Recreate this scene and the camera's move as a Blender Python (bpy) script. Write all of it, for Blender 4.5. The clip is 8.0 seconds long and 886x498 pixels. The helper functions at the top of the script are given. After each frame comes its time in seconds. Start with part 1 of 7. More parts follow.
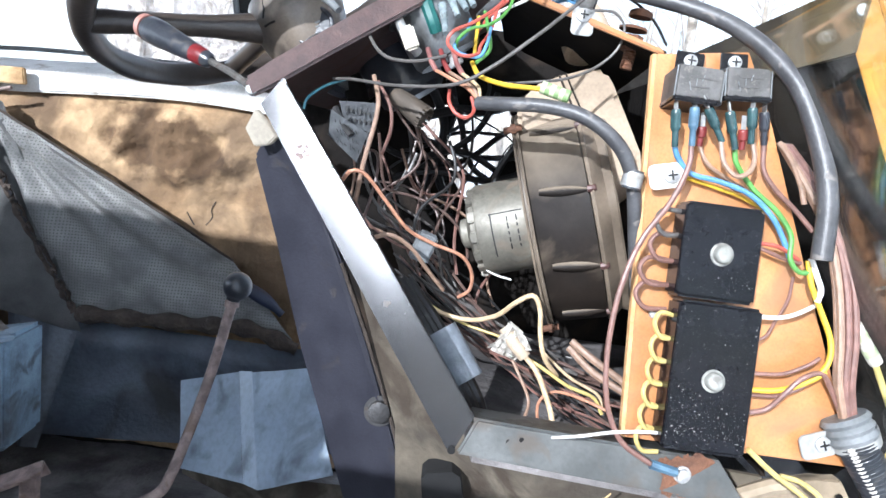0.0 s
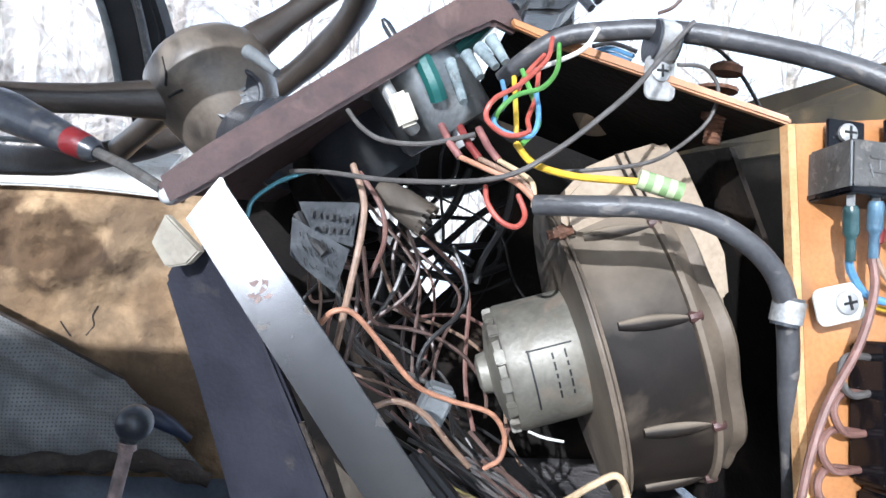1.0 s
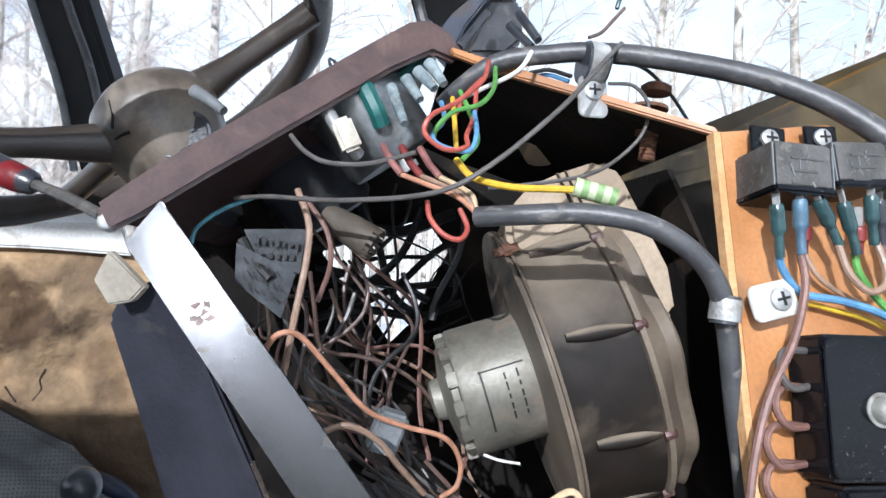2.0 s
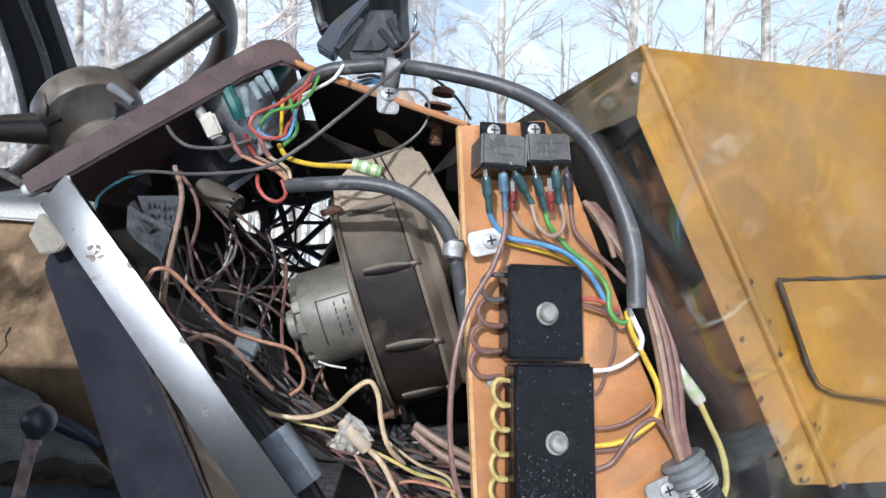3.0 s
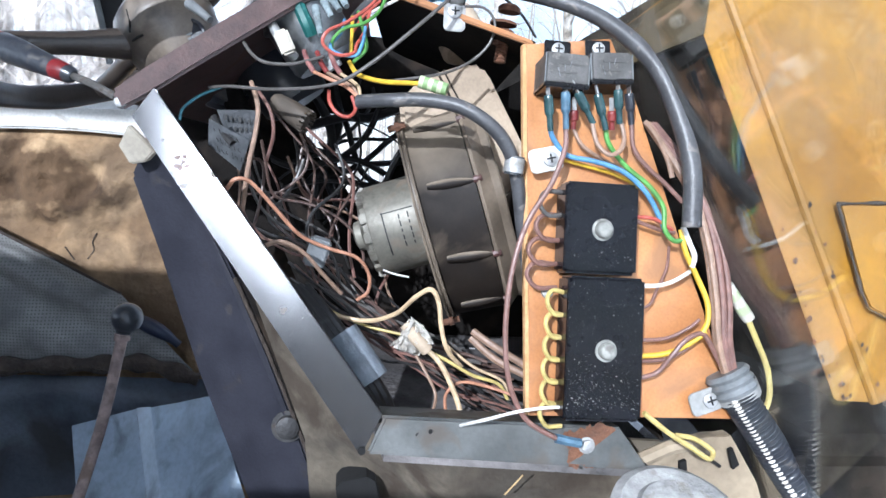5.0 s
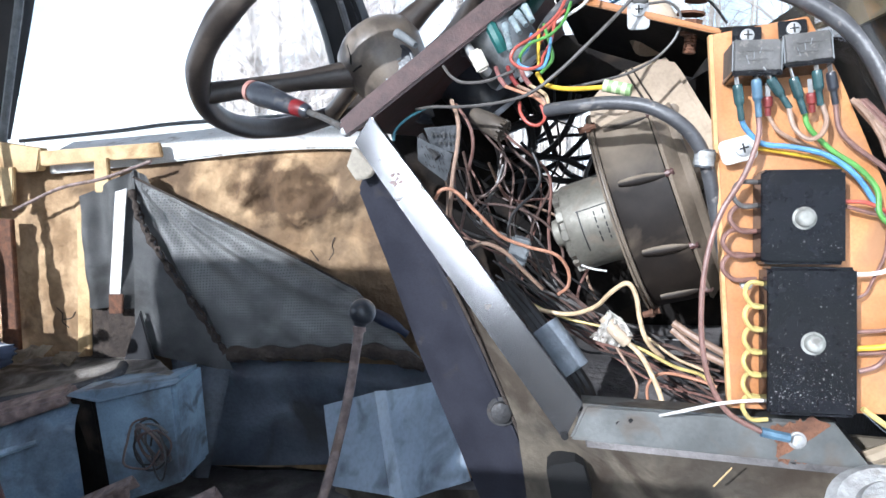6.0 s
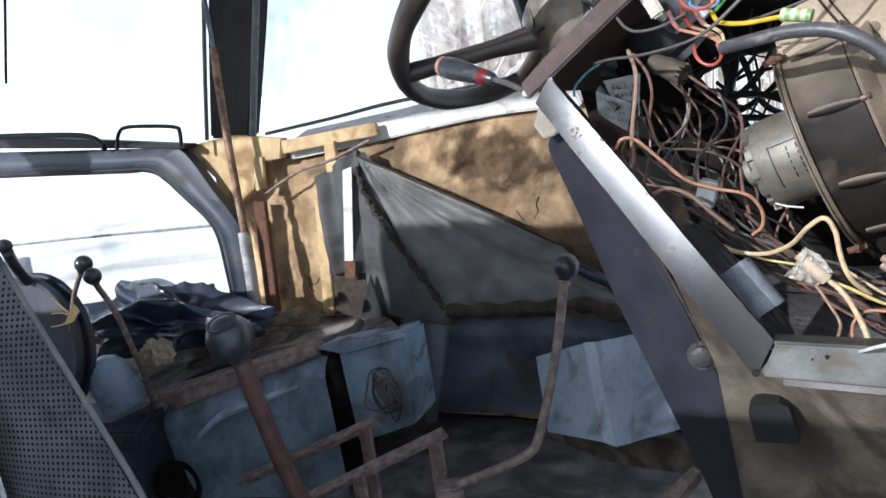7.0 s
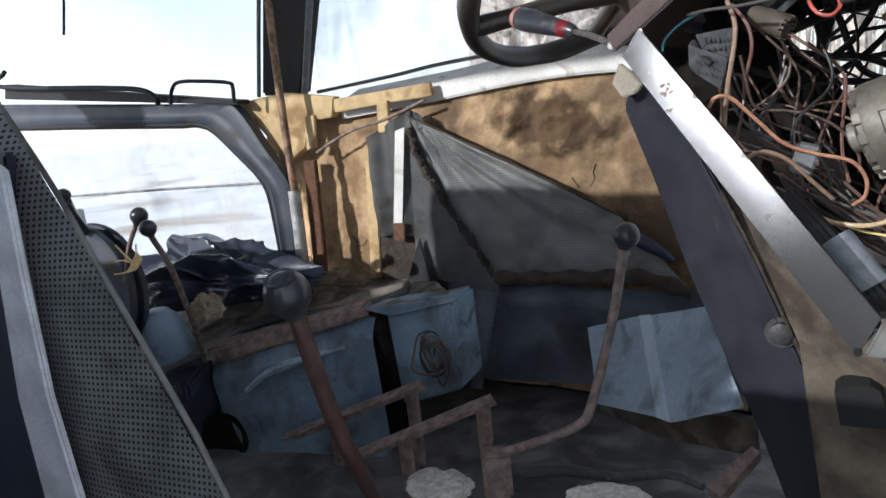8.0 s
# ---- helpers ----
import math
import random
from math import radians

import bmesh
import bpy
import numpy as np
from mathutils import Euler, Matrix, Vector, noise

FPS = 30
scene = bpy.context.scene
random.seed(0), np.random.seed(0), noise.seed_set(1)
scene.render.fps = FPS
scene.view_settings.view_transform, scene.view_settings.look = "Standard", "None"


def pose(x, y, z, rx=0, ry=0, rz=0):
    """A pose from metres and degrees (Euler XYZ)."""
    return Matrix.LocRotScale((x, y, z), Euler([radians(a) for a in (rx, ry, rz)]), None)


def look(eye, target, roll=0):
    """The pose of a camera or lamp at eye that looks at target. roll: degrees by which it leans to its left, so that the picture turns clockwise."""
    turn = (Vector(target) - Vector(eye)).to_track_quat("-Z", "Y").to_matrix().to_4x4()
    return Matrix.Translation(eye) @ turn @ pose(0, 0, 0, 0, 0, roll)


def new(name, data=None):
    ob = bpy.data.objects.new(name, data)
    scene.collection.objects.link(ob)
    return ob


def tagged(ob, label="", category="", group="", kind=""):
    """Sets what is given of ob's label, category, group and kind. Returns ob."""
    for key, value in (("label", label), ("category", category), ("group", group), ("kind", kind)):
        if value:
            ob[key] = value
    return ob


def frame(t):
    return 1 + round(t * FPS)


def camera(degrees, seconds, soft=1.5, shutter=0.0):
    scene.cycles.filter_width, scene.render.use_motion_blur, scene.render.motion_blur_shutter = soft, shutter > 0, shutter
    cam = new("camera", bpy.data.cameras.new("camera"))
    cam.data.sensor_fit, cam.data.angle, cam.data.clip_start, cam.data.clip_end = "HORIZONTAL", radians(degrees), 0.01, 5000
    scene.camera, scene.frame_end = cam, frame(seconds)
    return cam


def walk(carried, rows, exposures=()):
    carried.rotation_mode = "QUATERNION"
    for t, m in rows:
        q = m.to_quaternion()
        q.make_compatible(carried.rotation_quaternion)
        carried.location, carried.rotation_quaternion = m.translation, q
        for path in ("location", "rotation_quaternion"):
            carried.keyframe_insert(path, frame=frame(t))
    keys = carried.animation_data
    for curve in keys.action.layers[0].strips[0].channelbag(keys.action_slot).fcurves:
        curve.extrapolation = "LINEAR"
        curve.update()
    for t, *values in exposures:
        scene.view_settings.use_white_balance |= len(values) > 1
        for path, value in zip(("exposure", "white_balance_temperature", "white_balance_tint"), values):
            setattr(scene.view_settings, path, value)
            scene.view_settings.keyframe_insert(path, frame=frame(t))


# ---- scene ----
cam = camera(66.0, 8.0)
PATH = [
    (0, (0.018, 0.069, 1.81), (0.019, 2.048, 1.523), 7.3),
    (0.5, (-0.029, 0.146, 1.832), (0.108, 2.127, 1.594), 6.5),
    (1, (-0.06, 0.257, 1.837), (0.232, 2.233, 1.744), 4.2),
    (1.2, (-0.065, 0.3, 1.836), (0.276, 2.271, 1.806), 2.7),
    (2.3, (-0.031, 0.203, 1.806), (0.369, 2.16, 1.898), 2.1),
    (2.5, (-0.014, 0.16, 1.802), (0.401, 2.115, 1.87), 1.9),
    (3, (0.033, 0.089, 1.801), (0.468, 2.041, 1.821), 2.0),
    (3.5, (0.043, 0.072, 1.803), (0.46, 2.027, 1.731), 2.0),
    (4, (0.042, 0.07, 1.796), (0.409, 2.03, 1.648), 3.0),
    (5.5, (0.022, 0.054, 1.799), (0.122, 2.037, 1.56), 2.8),
    (6, (0.043, 0.029, 1.811), (-0.308, 1.981, 1.548), -1.6),
    (6.5, (0.076, 0.012, 1.81), (-0.653, 1.852, 1.523), -5.6),
    (7, (0.082, -0.01, 1.808), (-0.862, 1.724, 1.485), -7.7),
    (7.5, (0.077, -0.003, 1.807), (-0.918, 1.698, 1.466), -7.4),
    (8, (0.042, -0.004, 1.799), (-0.999, 1.656, 1.398), -6.2),
]
EXPOSURES = [(0.0, 1.42, 5680, 10), (1.0, 1.18, 5620, 10), (2.5, 0.62, 5740, 10), (3.0, 0.48, 5680, 10), (3.5, 0.48, 5600, 10), (4.0, 0.64, 5480, 10), (5.5, 1.14, 5480, 10), (6.0, 1.22, 5600, 10), (6.5, 1.14, 5700, 10), (7.0, 0.74, 5860, 10), (8.0, 0.38, 6100, 10)]
walk(cam, [(t, look(eye, target, roll)) for t, eye, target, roll in PATH], EXPOSURES)

# ---- light ----
SUN = Vector((-0.42, -0.80, 0.36)).normalized()      # towards the sun
world = bpy.data.worlds.new("sky")
scene.world = world
world.use_nodes = True
wn = world.node_tree.nodes
sky = wn.new("ShaderNodeTexSky")
sky.sky_type, sky.sun_disc = "NISHITA", False
sky.sun_elevation = math.asin(SUN.z)
sky.sun_rotation = math.atan2(SUN.x, SUN.y)
sky.air_density, sky.dust_density = 1.0, 0.8
wn["Background"].inputs["Strength"].default_value = 0.065
world.node_tree.links.new(sky.outputs[0], wn["Background"].inputs["Color"])
# thin bright haze with soft clouds over the blue
haze = wn.new("ShaderNodeBackground")
cloud = wn.new("ShaderNodeTexNoise")
cloud.inputs["Scale"].default_value, cloud.inputs["Detail"].default_value = 2.2, 5
tone = wn.new("ShaderNodeValToRGB")
tone.color_ramp.elements[0].position, tone.color_ramp.elements[1].position = 0.40, 0.62
tone.color_ramp.elements[0].color, tone.color_ramp.elements[1].color = (0.60, 0.66, 0.73, 1), (0.95, 0.97, 1.0, 1)
world.node_tree.links.new(cloud.outputs["Fac"], tone.inputs["Fac"])
world.node_tree.links.new(tone.outputs["Color"], haze.inputs["Color"])
haze.inputs["Strength"].default_value = 0.76
both = wn.new("ShaderNodeAddShader")
world.node_tree.links.new(wn["Background"].outputs[0], both.inputs[0])
world.node_tree.links.new(haze.outputs[0], both.inputs[1])
world.node_tree.links.new(both.outputs[0], wn["World Output"].inputs["Surface"])
sun = new("sun", bpy.data.lights.new("sun", "SUN"))
sun.data.energy, sun.data.angle, sun.data.color = 3.3, radians(0.6), (1.0, 0.97, 0.93)
sun.matrix_world = look(SUN * 20, (0, 0, 0))


FELT_X, FELT_Z = -0.584, 1.749      # middle of the torn patch of felt

# ---- materials ----
def mat(name, col, col2=None, scale=40.0, rough=0.6, metal=0.0, bump=0.15, fine=220.0, dirt=None, amount=0.35, dirt_scale=9.0, spec=0.5):
    """A surface with variation at two scales: broad patches of col2, fine grain, and stains of the colour dirt."""
    m = bpy.data.materials.new(name)
    m.use_nodes = True
    n, l = m.node_tree.nodes, m.node_tree.links
    b = n["Principled BSDF"]
    co = n.new("ShaderNodeTexCoord")
    n1 = n.new("ShaderNodeTexNoise")
    n1.inputs["Scale"].default_value, n1.inputs["Detail"].default_value = scale, 6
    n2 = n.new("ShaderNodeTexNoise")
    n2.inputs["Scale"].default_value, n2.inputs["Detail"].default_value = fine, 4
    for t in (n1, n2):
        l.new(co.outputs["Object"], t.inputs["Vector"])
    r = n.new("ShaderNodeValToRGB")
    c2 = col2 or tuple(c * 0.7 for c in col)
    r.color_ramp.elements[0].position, r.color_ramp.elements[1].position = 0.39, 0.62
    r.color_ramp.elements[0].color, r.color_ramp.elements[1].color = (*c2, 1), (*col, 1)
    l.new(n1.outputs["Fac"], r.inputs["Fac"])
    out = r.outputs["Color"]
    mx = n.new("ShaderNodeMix")
    mx.data_type, mx.blend_type = "RGBA", "MULTIPLY"
    mx.inputs["Factor"].default_value = 0.28
    g = n.new("ShaderNodeValToRGB")
    g.color_ramp.elements[0].position, g.color_ramp.elements[1].position = 0.3, 0.6
    g.color_ramp.elements[0].color = (0.45, 0.45, 0.45, 1)
    l.new(n2.outputs["Fac"], g.inputs["Fac"])
    l.new(out, mx.inputs["A"])
    l.new(g.outputs["Color"], mx.inputs["B"])
    out = mx.outputs["Result"]
    if dirt:
        n3 = n.new("ShaderNodeTexNoise")
        n3.inputs["Scale"].default_value, n3.inputs["Detail"].default_value, n3.inputs["Distortion"].default_value = dirt_scale, 8, 0.6
        l.new(co.outputs["Object"], n3.inputs["Vector"])
        k = n.new("ShaderNodeValToRGB")
        k.color_ramp.elements[0].position, k.color_ramp.elements[1].position = 0.62 - 0.3 * amount, 0.72 - 0.2 * amount
        k.color_ramp.elements[1].color = (0.8, 0.8, 0.8, 1)
        l.new(n3.outputs["Fac"], k.inputs["Fac"])
        md = n.new("ShaderNodeMix")
        md.data_type = "RGBA"
        l.new(k.outputs["Color"], md.inputs["Factor"])
        l.new(out, md.inputs["A"])
        md.inputs["B"].default_value = (*dirt, 1)
        out = md.outputs["Result"]
        rr = n.new("ShaderNodeMapRange")
        rr.inputs["To Min"].default_value, rr.inputs["To Max"].default_value = rough, min(0.95, rough + 0.35)
        l.new(k.outputs["Color"], rr.inputs["Value"])
        l.new(rr.outputs["Result"], b.inputs["Roughness"])
        if metal:
            mm = n.new("ShaderNodeMapRange")
            mm.inputs["To Min"].default_value, mm.inputs["To Max"].default_value = metal, 0.0
            l.new(k.outputs["Color"], mm.inputs["Value"])
            l.new(mm.outputs["Result"], b.inputs["Metallic"])
    else:
        b.inputs["Roughness"].default_value, b.inputs["Metallic"].default_value = rough, metal
    l.new(out, b.inputs["Base Color"])
    b.inputs["Specular IOR Level"].default_value = spec
    bp = n.new("ShaderNodeBump")
    bp.inputs["Strength"].default_value, bp.inputs["Distance"].default_value = bump, 0.004
    ad = n.new("ShaderNodeMath")
    l.new(n1.outputs["Fac"], ad.inputs[0])
    l.new(n2.outputs["Fac"], ad.inputs[1])
    l.new(ad.outputs[0], bp.inputs["Height"])
    l.new(bp.outputs["Normal"], b.inputs["Normal"])
    return m


def glass(name, rough=0.02, tint=(1, 1, 1), dirt=0.0, even=0.0, ior=1.45):
    m = bpy.data.materials.new(name)
    m.use_nodes = True
    n, l = m.node_tree.nodes, m.node_tree.links
    b = n["Principled BSDF"]
    b.inputs["Base Color"].default_value = (*tint, 1)
    b.inputs["Transmission Weight"].default_value, b.inputs["IOR"].default_value = 1.0, ior
    b.inputs["Roughness"].default_value = rough
    if dirt:
        d = n.new("ShaderNodeBsdfDiffuse")
        d.inputs["Color"].default_value = (0.5, 0.47, 0.43, 1)
        mix = n.new("ShaderNodeMixShader")
        co = n.new("ShaderNodeTexCoord")
        mp = n.new("ShaderNodeMapping")
        mp.inputs["Scale"].default_value = (2, 2, 2) if even else (14, 5, 2.5)
        mp.inputs["Rotation"].default_value = (0.5, 0.2, 0.3)
        z = n.new("ShaderNodeTexNoise")
        z.inputs["Scale"].default_value, z.inputs["Detail"].default_value = 3.0, 8
        r = n.new("ShaderNodeMapRange")
        r.inputs["From Min"].default_value, r.inputs["From Max"].default_value = 0.45, 0.8
        r.inputs["To Max"].default_value = dirt
        l.new(co.outputs["Object"], mp.inputs["Vector"])
        l.new(mp.outputs["Vector"], z.inputs["Vector"])
        l.new(z.outputs["Fac"], r.inputs["Value"])
        l.new(r.outputs["Result"], mix.inputs["Fac"])
        l.new(b.outputs[0], mix.inputs[1])
        l.new(d.outputs[0], mix.inputs[2])
        l.new(mix.outputs[0], n["Material Output"].inputs["Surface"])
    return m


M_STEEL = mat("brushed_steel", (0.090, 0.092, 0.095), (0.062, 0.064, 0.070), 5, 0.25, 0.8, 0.012, 500, (0.10, 0.075, 0.05), -0.2, 40, 0.35)
M_RAIL = mat("painted_grey_steel", (0.088, 0.092, 0.089), (0.045, 0.048, 0.046), 26, 0.4, 0.3, 0.05, 300, (0.06, 0.048, 0.036), 0.3, 34)
M_BROWN = mat("brown_painted_steel", (0.086, 0.050, 0.044), (0.055, 0.032, 0.029), 60, 0.45, 0.0, 0.12, 400, (0.15, 0.10, 0.085), 0.12, 30)
M_PILLAR = mat("dark_blue_black_steel", (0.027, 0.0275, 0.037), (0.018, 0.0185, 0.026), 24, 0.52, 0.0, 0.1, 300, (0.036, 0.032, 0.032), -0.08, 26, 0.4)
M_BEIGE = mat("dirty_beige_paint", (0.120, 0.100, 0.072), (0.042, 0.034, 0.024), 16, 0.7, 0.0, 0.3, 160, (0.026, 0.017, 0.010), 0.62, 15)
M_BEIGE_CLEAN = mat("beige_sheet_paint", (0.36, 0.29, 0.20), (0.24, 0.19, 0.13), 18, 0.65, 0.0, 0.15, 160, (0.12, 0.09, 0.06), 0.2, 16)
M_BOARD = mat("orange_phenolic_board", (0.46, 0.212, 0.080), (0.35, 0.152, 0.054), 22, 0.36, 0.0, 0.04, 500, (0.24, 0.125, 0.06), 0.22, 20)
M_EDGE = mat("board_cut_edge", (0.60, 0.36, 0.17), (0.5, 0.27, 0.11), 90, 0.8, 0.0, 0.2, 500)
M_BLACK = mat("black_plastic", (0.004, 0.004, 0.005), (0.006, 0.006, 0.008), 30, 0.12, 0.0, 0.006, 350, (0.12, 0.115, 0.11), -0.12, 900, 0.2)
M_DUST = mat("pale_grey_dust", (0.16, 0.155, 0.148), (0.08, 0.077, 0.074), 300, 0.95)
M_RELAY = mat("grey_black_relay_plastic", (0.085, 0.082, 0.078), (0.045, 0.043, 0.04), 60, 0.55, 0.0, 0.15, 500, (0.15, 0.14, 0.125), 0.15, 300)
M_RUBBER = mat("grey_black_cable_sheath", (0.068, 0.068, 0.071), (0.045, 0.045, 0.048), 50, 0.42, 0.0, 0.1, 400, (0.17, 0.155, 0.14), 0.12, 110)
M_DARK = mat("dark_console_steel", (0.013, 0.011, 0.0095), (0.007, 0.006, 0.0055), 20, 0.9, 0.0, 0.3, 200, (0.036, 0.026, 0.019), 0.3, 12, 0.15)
# Very dark base also carries the shade of the blower's lower half.
M_FAN = mat("dusty_dark_brown_plastic", (0.028, 0.021, 0.016), (0.009, 0.007, 0.006), 7, 0.58, 0.0, 0.04, 320, (0.15, 0.118, 0.085), 0.14, 9, 0.2)
# On the blower rims this tan is dust with the sun's brightness painted in.
M_FAN_RIM = mat("dusty_tan_flange", (0.20, 0.158, 0.115), (0.06, 0.047, 0.035), 9, 0.5, 0.0, 0.06, 320, (0.05, 0.04, 0.03), 0.25, 16)
M_DUCT = mat("dusty_tan_plastic", (0.442, 0.351, 0.254), (0.299, 0.234, 0.166), 18, 0.7, 0.0, 0.08, 320, (0.14, 0.105, 0.075), 0.25, 15)
M_MOTOR = mat("galvanised_motor_can", (0.205, 0.194, 0.160), (0.130, 0.122, 0.100), 30, 0.5, 0.25, 0.1, 320, (0.14, 0.11, 0.08), 0.3, 40)
M_RUST = mat("rusty_steel", (0.16, 0.07, 0.036), (0.09, 0.042, 0.024), 70, 0.85, 0.0, 0.5, 400)
M_RUST_ROD = mat("tan_rusted_rod", (0.34, 0.205, 0.125), (0.15, 0.082, 0.05), 45, 0.6, 0.1, 0.3, 300, (0.10, 0.06, 0.04), 0.25, 24)
M_RUSTY_BAR = mat("rusty_dark_bar", (0.29, 0.215, 0.19), (0.150, 0.108, 0.096), 50, 0.6, 0.1, 0.35, 300, (0.16, 0.11, 0.08), 0.2, 30)
M_PINK_BOOT = mat("dull_pink_terminal_boot", (0.27, 0.12, 0.105), (0.17, 0.07, 0.065), 90, 0.4)
M_RED_BAR = mat("dark_red_brown_bar", (0.102, 0.050, 0.043), (0.060, 0.032, 0.029), 40, 0.45, 0.1, 0.25, 300, (0.11, 0.075, 0.06), 0.15, 30)
M_ZINC = mat("zinc_plated_steel", (0.418, 0.418, 0.410), (0.317, 0.317, 0.310), 60, 0.35, 0.35, 0.08, 400)
M_CAN = mat("plated_gauge_can", (0.30, 0.31, 0.31), (0.17, 0.175, 0.175), 30, 0.28, 0.8, 0.04, 300, (0.05, 0.045, 0.04), 0.1, 60)
M_ALU = mat("dull_aluminium", (0.46, 0.46, 0.45), (0.26, 0.26, 0.255), 45, 0.55, 0.4, 0.25, 300, (0.15, 0.13, 0.10), 0.2, 60)
M_VINYL = mat("grey_vinyl_mat", (0.20, 0.20, 0.195), (0.13, 0.132, 0.13), 14, 0.62, 0.0, 0.15, 420, (0.05, 0.047, 0.042), 0.25, 6)
M_BOLT = mat("dull_grey_bolt_steel", (0.090, 0.085, 0.078), (0.052, 0.048, 0.044), 60, 0.6, 0.0, 0.1, 300, (0.06, 0.045, 0.035), 0.3, 80)
M_BOLT_RUSTY = mat("dark_bolt_steel", (0.045, 0.044, 0.044), (0.030, 0.029, 0.029), 60, 0.5, 0.0, 0.2, 300, (0.05, 0.036, 0.027), 0.2, 120, 0.35)
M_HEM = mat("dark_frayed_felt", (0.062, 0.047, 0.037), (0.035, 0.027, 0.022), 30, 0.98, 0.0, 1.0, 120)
M_NAVY = mat("dark_navy_vinyl", (0.018, 0.026, 0.055), (0.012, 0.017, 0.036), 20, 0.45, 0.0, 0.08, 240)
M_VINYL_LOW = mat("dark_vinyl_mat", (0.165, 0.190, 0.230), (0.079, 0.094, 0.120), 7, 0.36, 0.0, 0.4, 120, (0.05, 0.047, 0.043), 0.3, 6)
M_MUD = mat("dusty_felt_insulation", (0.50, 0.345, 0.195), (0.27, 0.172, 0.090), 11, 0.95, 0.0, 0.9, 90, (0.095, 0.062, 0.038), 0.36, 5)
M_WHITE = mat("white_painted_sill", (0.74, 0.73, 0.70), (0.6, 0.58, 0.54), 12, 0.45, 0.0, 0.08, 200, (0.32, 0.27, 0.21), 0.12, 20)
# Its brown patches are weathering plus the glass haze painted in.
M_YELLOW = mat("weathered_hazed_yellow_paint", (0.365, 0.178, 0.013), (0.225, 0.105, 0.014), 8, 0.5, 0.0, 0.08, 260, (0.170, 0.108, 0.050), 0.36, 4.2, 0.3)
# Darker than the yellow: grime and the shadowed side's shade in one colour.
M_OLIVE = mat("shaded_grimy_olive_paint", (0.15, 0.105, 0.042), (0.08, 0.057, 0.028), 9, 0.6, 0.0, 0.1, 200, (0.04, 0.03, 0.02), 0.3, 12)
M_CREAM = mat("yellowed_cream_paint", (0.60, 0.44, 0.22), (0.46, 0.31, 0.145), 20, 0.6, 0.0, 0.1, 240, (0.22, 0.125, 0.055), 0.3, 12)
M_FRAME = mat("blue_grey_painted_steel", (0.036, 0.046, 0.070), (0.022, 0.029, 0.046), 12, 0.55, 0.0, 0.08, 240, (0.075, 0.06, 0.05), 0.08, 12)
M_BLUE = mat("worn_blue_paint", (0.38, 0.50, 0.62), (0.22, 0.30, 0.40), 5, 0.27, 0.0, 0.08, 220, (0.52, 0.60, 0.68), -0.02, 12)
M_BLUE_DARK = mat("dull_dark_blue_paint", (0.23, 0.32, 0.41), (0.14, 0.195, 0.255), 6, 0.36, 0.0, 0.15, 220, (0.05, 0.042, 0.038), 0.2, 16)
M_POST = mat("black_rubber_seal", (0.012, 0.012, 0.014), (0.018, 0.018, 0.02), 20, 0.6, 0.0, 0.08, 240, spec=0.25)
M_WHEEL = mat("dusty_dark_wheel_plastic", (0.034, 0.027, 0.022), (0.055, 0.044, 0.036), 18, 0.36, 0.0, 0.1, 300, (0.11, 0.088, 0.068), 0.2, 14)
M_HUB = mat("dusty_brown_hub_plastic", (0.15, 0.122, 0.095), (0.04, 0.034, 0.030), 16, 0.32, 0.0, 0.08, 300, (0.20, 0.165, 0.13), 0.2, 22)
M_KNOB = mat("black_bakelite", (0.025, 0.027, 0.035), (0.039, 0.043, 0.049), 40, 0.28, 0.0, 0.08, 300, (0.07, 0.065, 0.06), 0.15, 90)
M_RED = mat("red_plastic", (0.20, 0.012, 0.014), (0.12, 0.010, 0.012), 60, 0.4)
M_PALE_RED = mat("worn_pink_plastic", (0.42, 0.22, 0.18), (0.32, 0.15, 0.12), 90, 0.55)
M_PAPER = mat("pale_blue_sheet_metal", (0.50, 0.58, 0.66), (0.40, 0.47, 0.55), 7, 0.5, 0.0, 0.03, 120, (0.18, 0.205, 0.235), 0.25, 12)
M_FLOOR = mat("oily_dirt_floor", (0.20, 0.185, 0.18), (0.075, 0.071, 0.071), 12, 0.7, 0.0, 0.8, 110, (0.046, 0.041, 0.039), 0.42, 7)
# Dirt lighter than the floor's, with the ledge's sunlight put into the colour.
M_LEDGE = mat("dusty_brightened_ledge", (0.515, 0.468, 0.414), (0.234, 0.211, 0.187), 16, 0.9, 0.0, 0.9, 120, (0.07, 0.058, 0.048), 0.35, 11)
M_BAG = mat("black_polythene", (0.020, 0.025, 0.040), (0.032, 0.040, 0.062), 9, 0.25, 0.0, 0.03, 60)
M_CLOTH = mat("dirty_canvas_glove", (0.448, 0.378, 0.280), (0.280, 0.231, 0.168), 40, 0.95, 0.0, 0.6, 300)
M_TAG = mat("grubby_masking_tape", (0.12, 0.128, 0.138), (0.07, 0.076, 0.083), 70, 0.65, 0.0, 0.2, 260)
M_TAPE_WHITE = mat("torn_white_tape", (0.76, 0.73, 0.67), (0.52, 0.48, 0.42), 90, 0.7, 0.0, 0.2, 260)
M_WHITE_PLASTIC = mat("grey_white_plastic", (0.56, 0.56, 0.52), (0.4, 0.4, 0.37), 70, 0.5, 0.0, 0.1)
M_CREAM_PLASTIC = mat("cream_plastic", (0.5, 0.46, 0.38), (0.38, 0.35, 0.28), 70, 0.5)
M_CLIP = mat("pale_grey_clip_plastic", (0.33, 0.33, 0.315), (0.22, 0.22, 0.21), 40, 0.45, 0.0, 0.1, 300, (0.12, 0.11, 0.10), 0.2, 60)
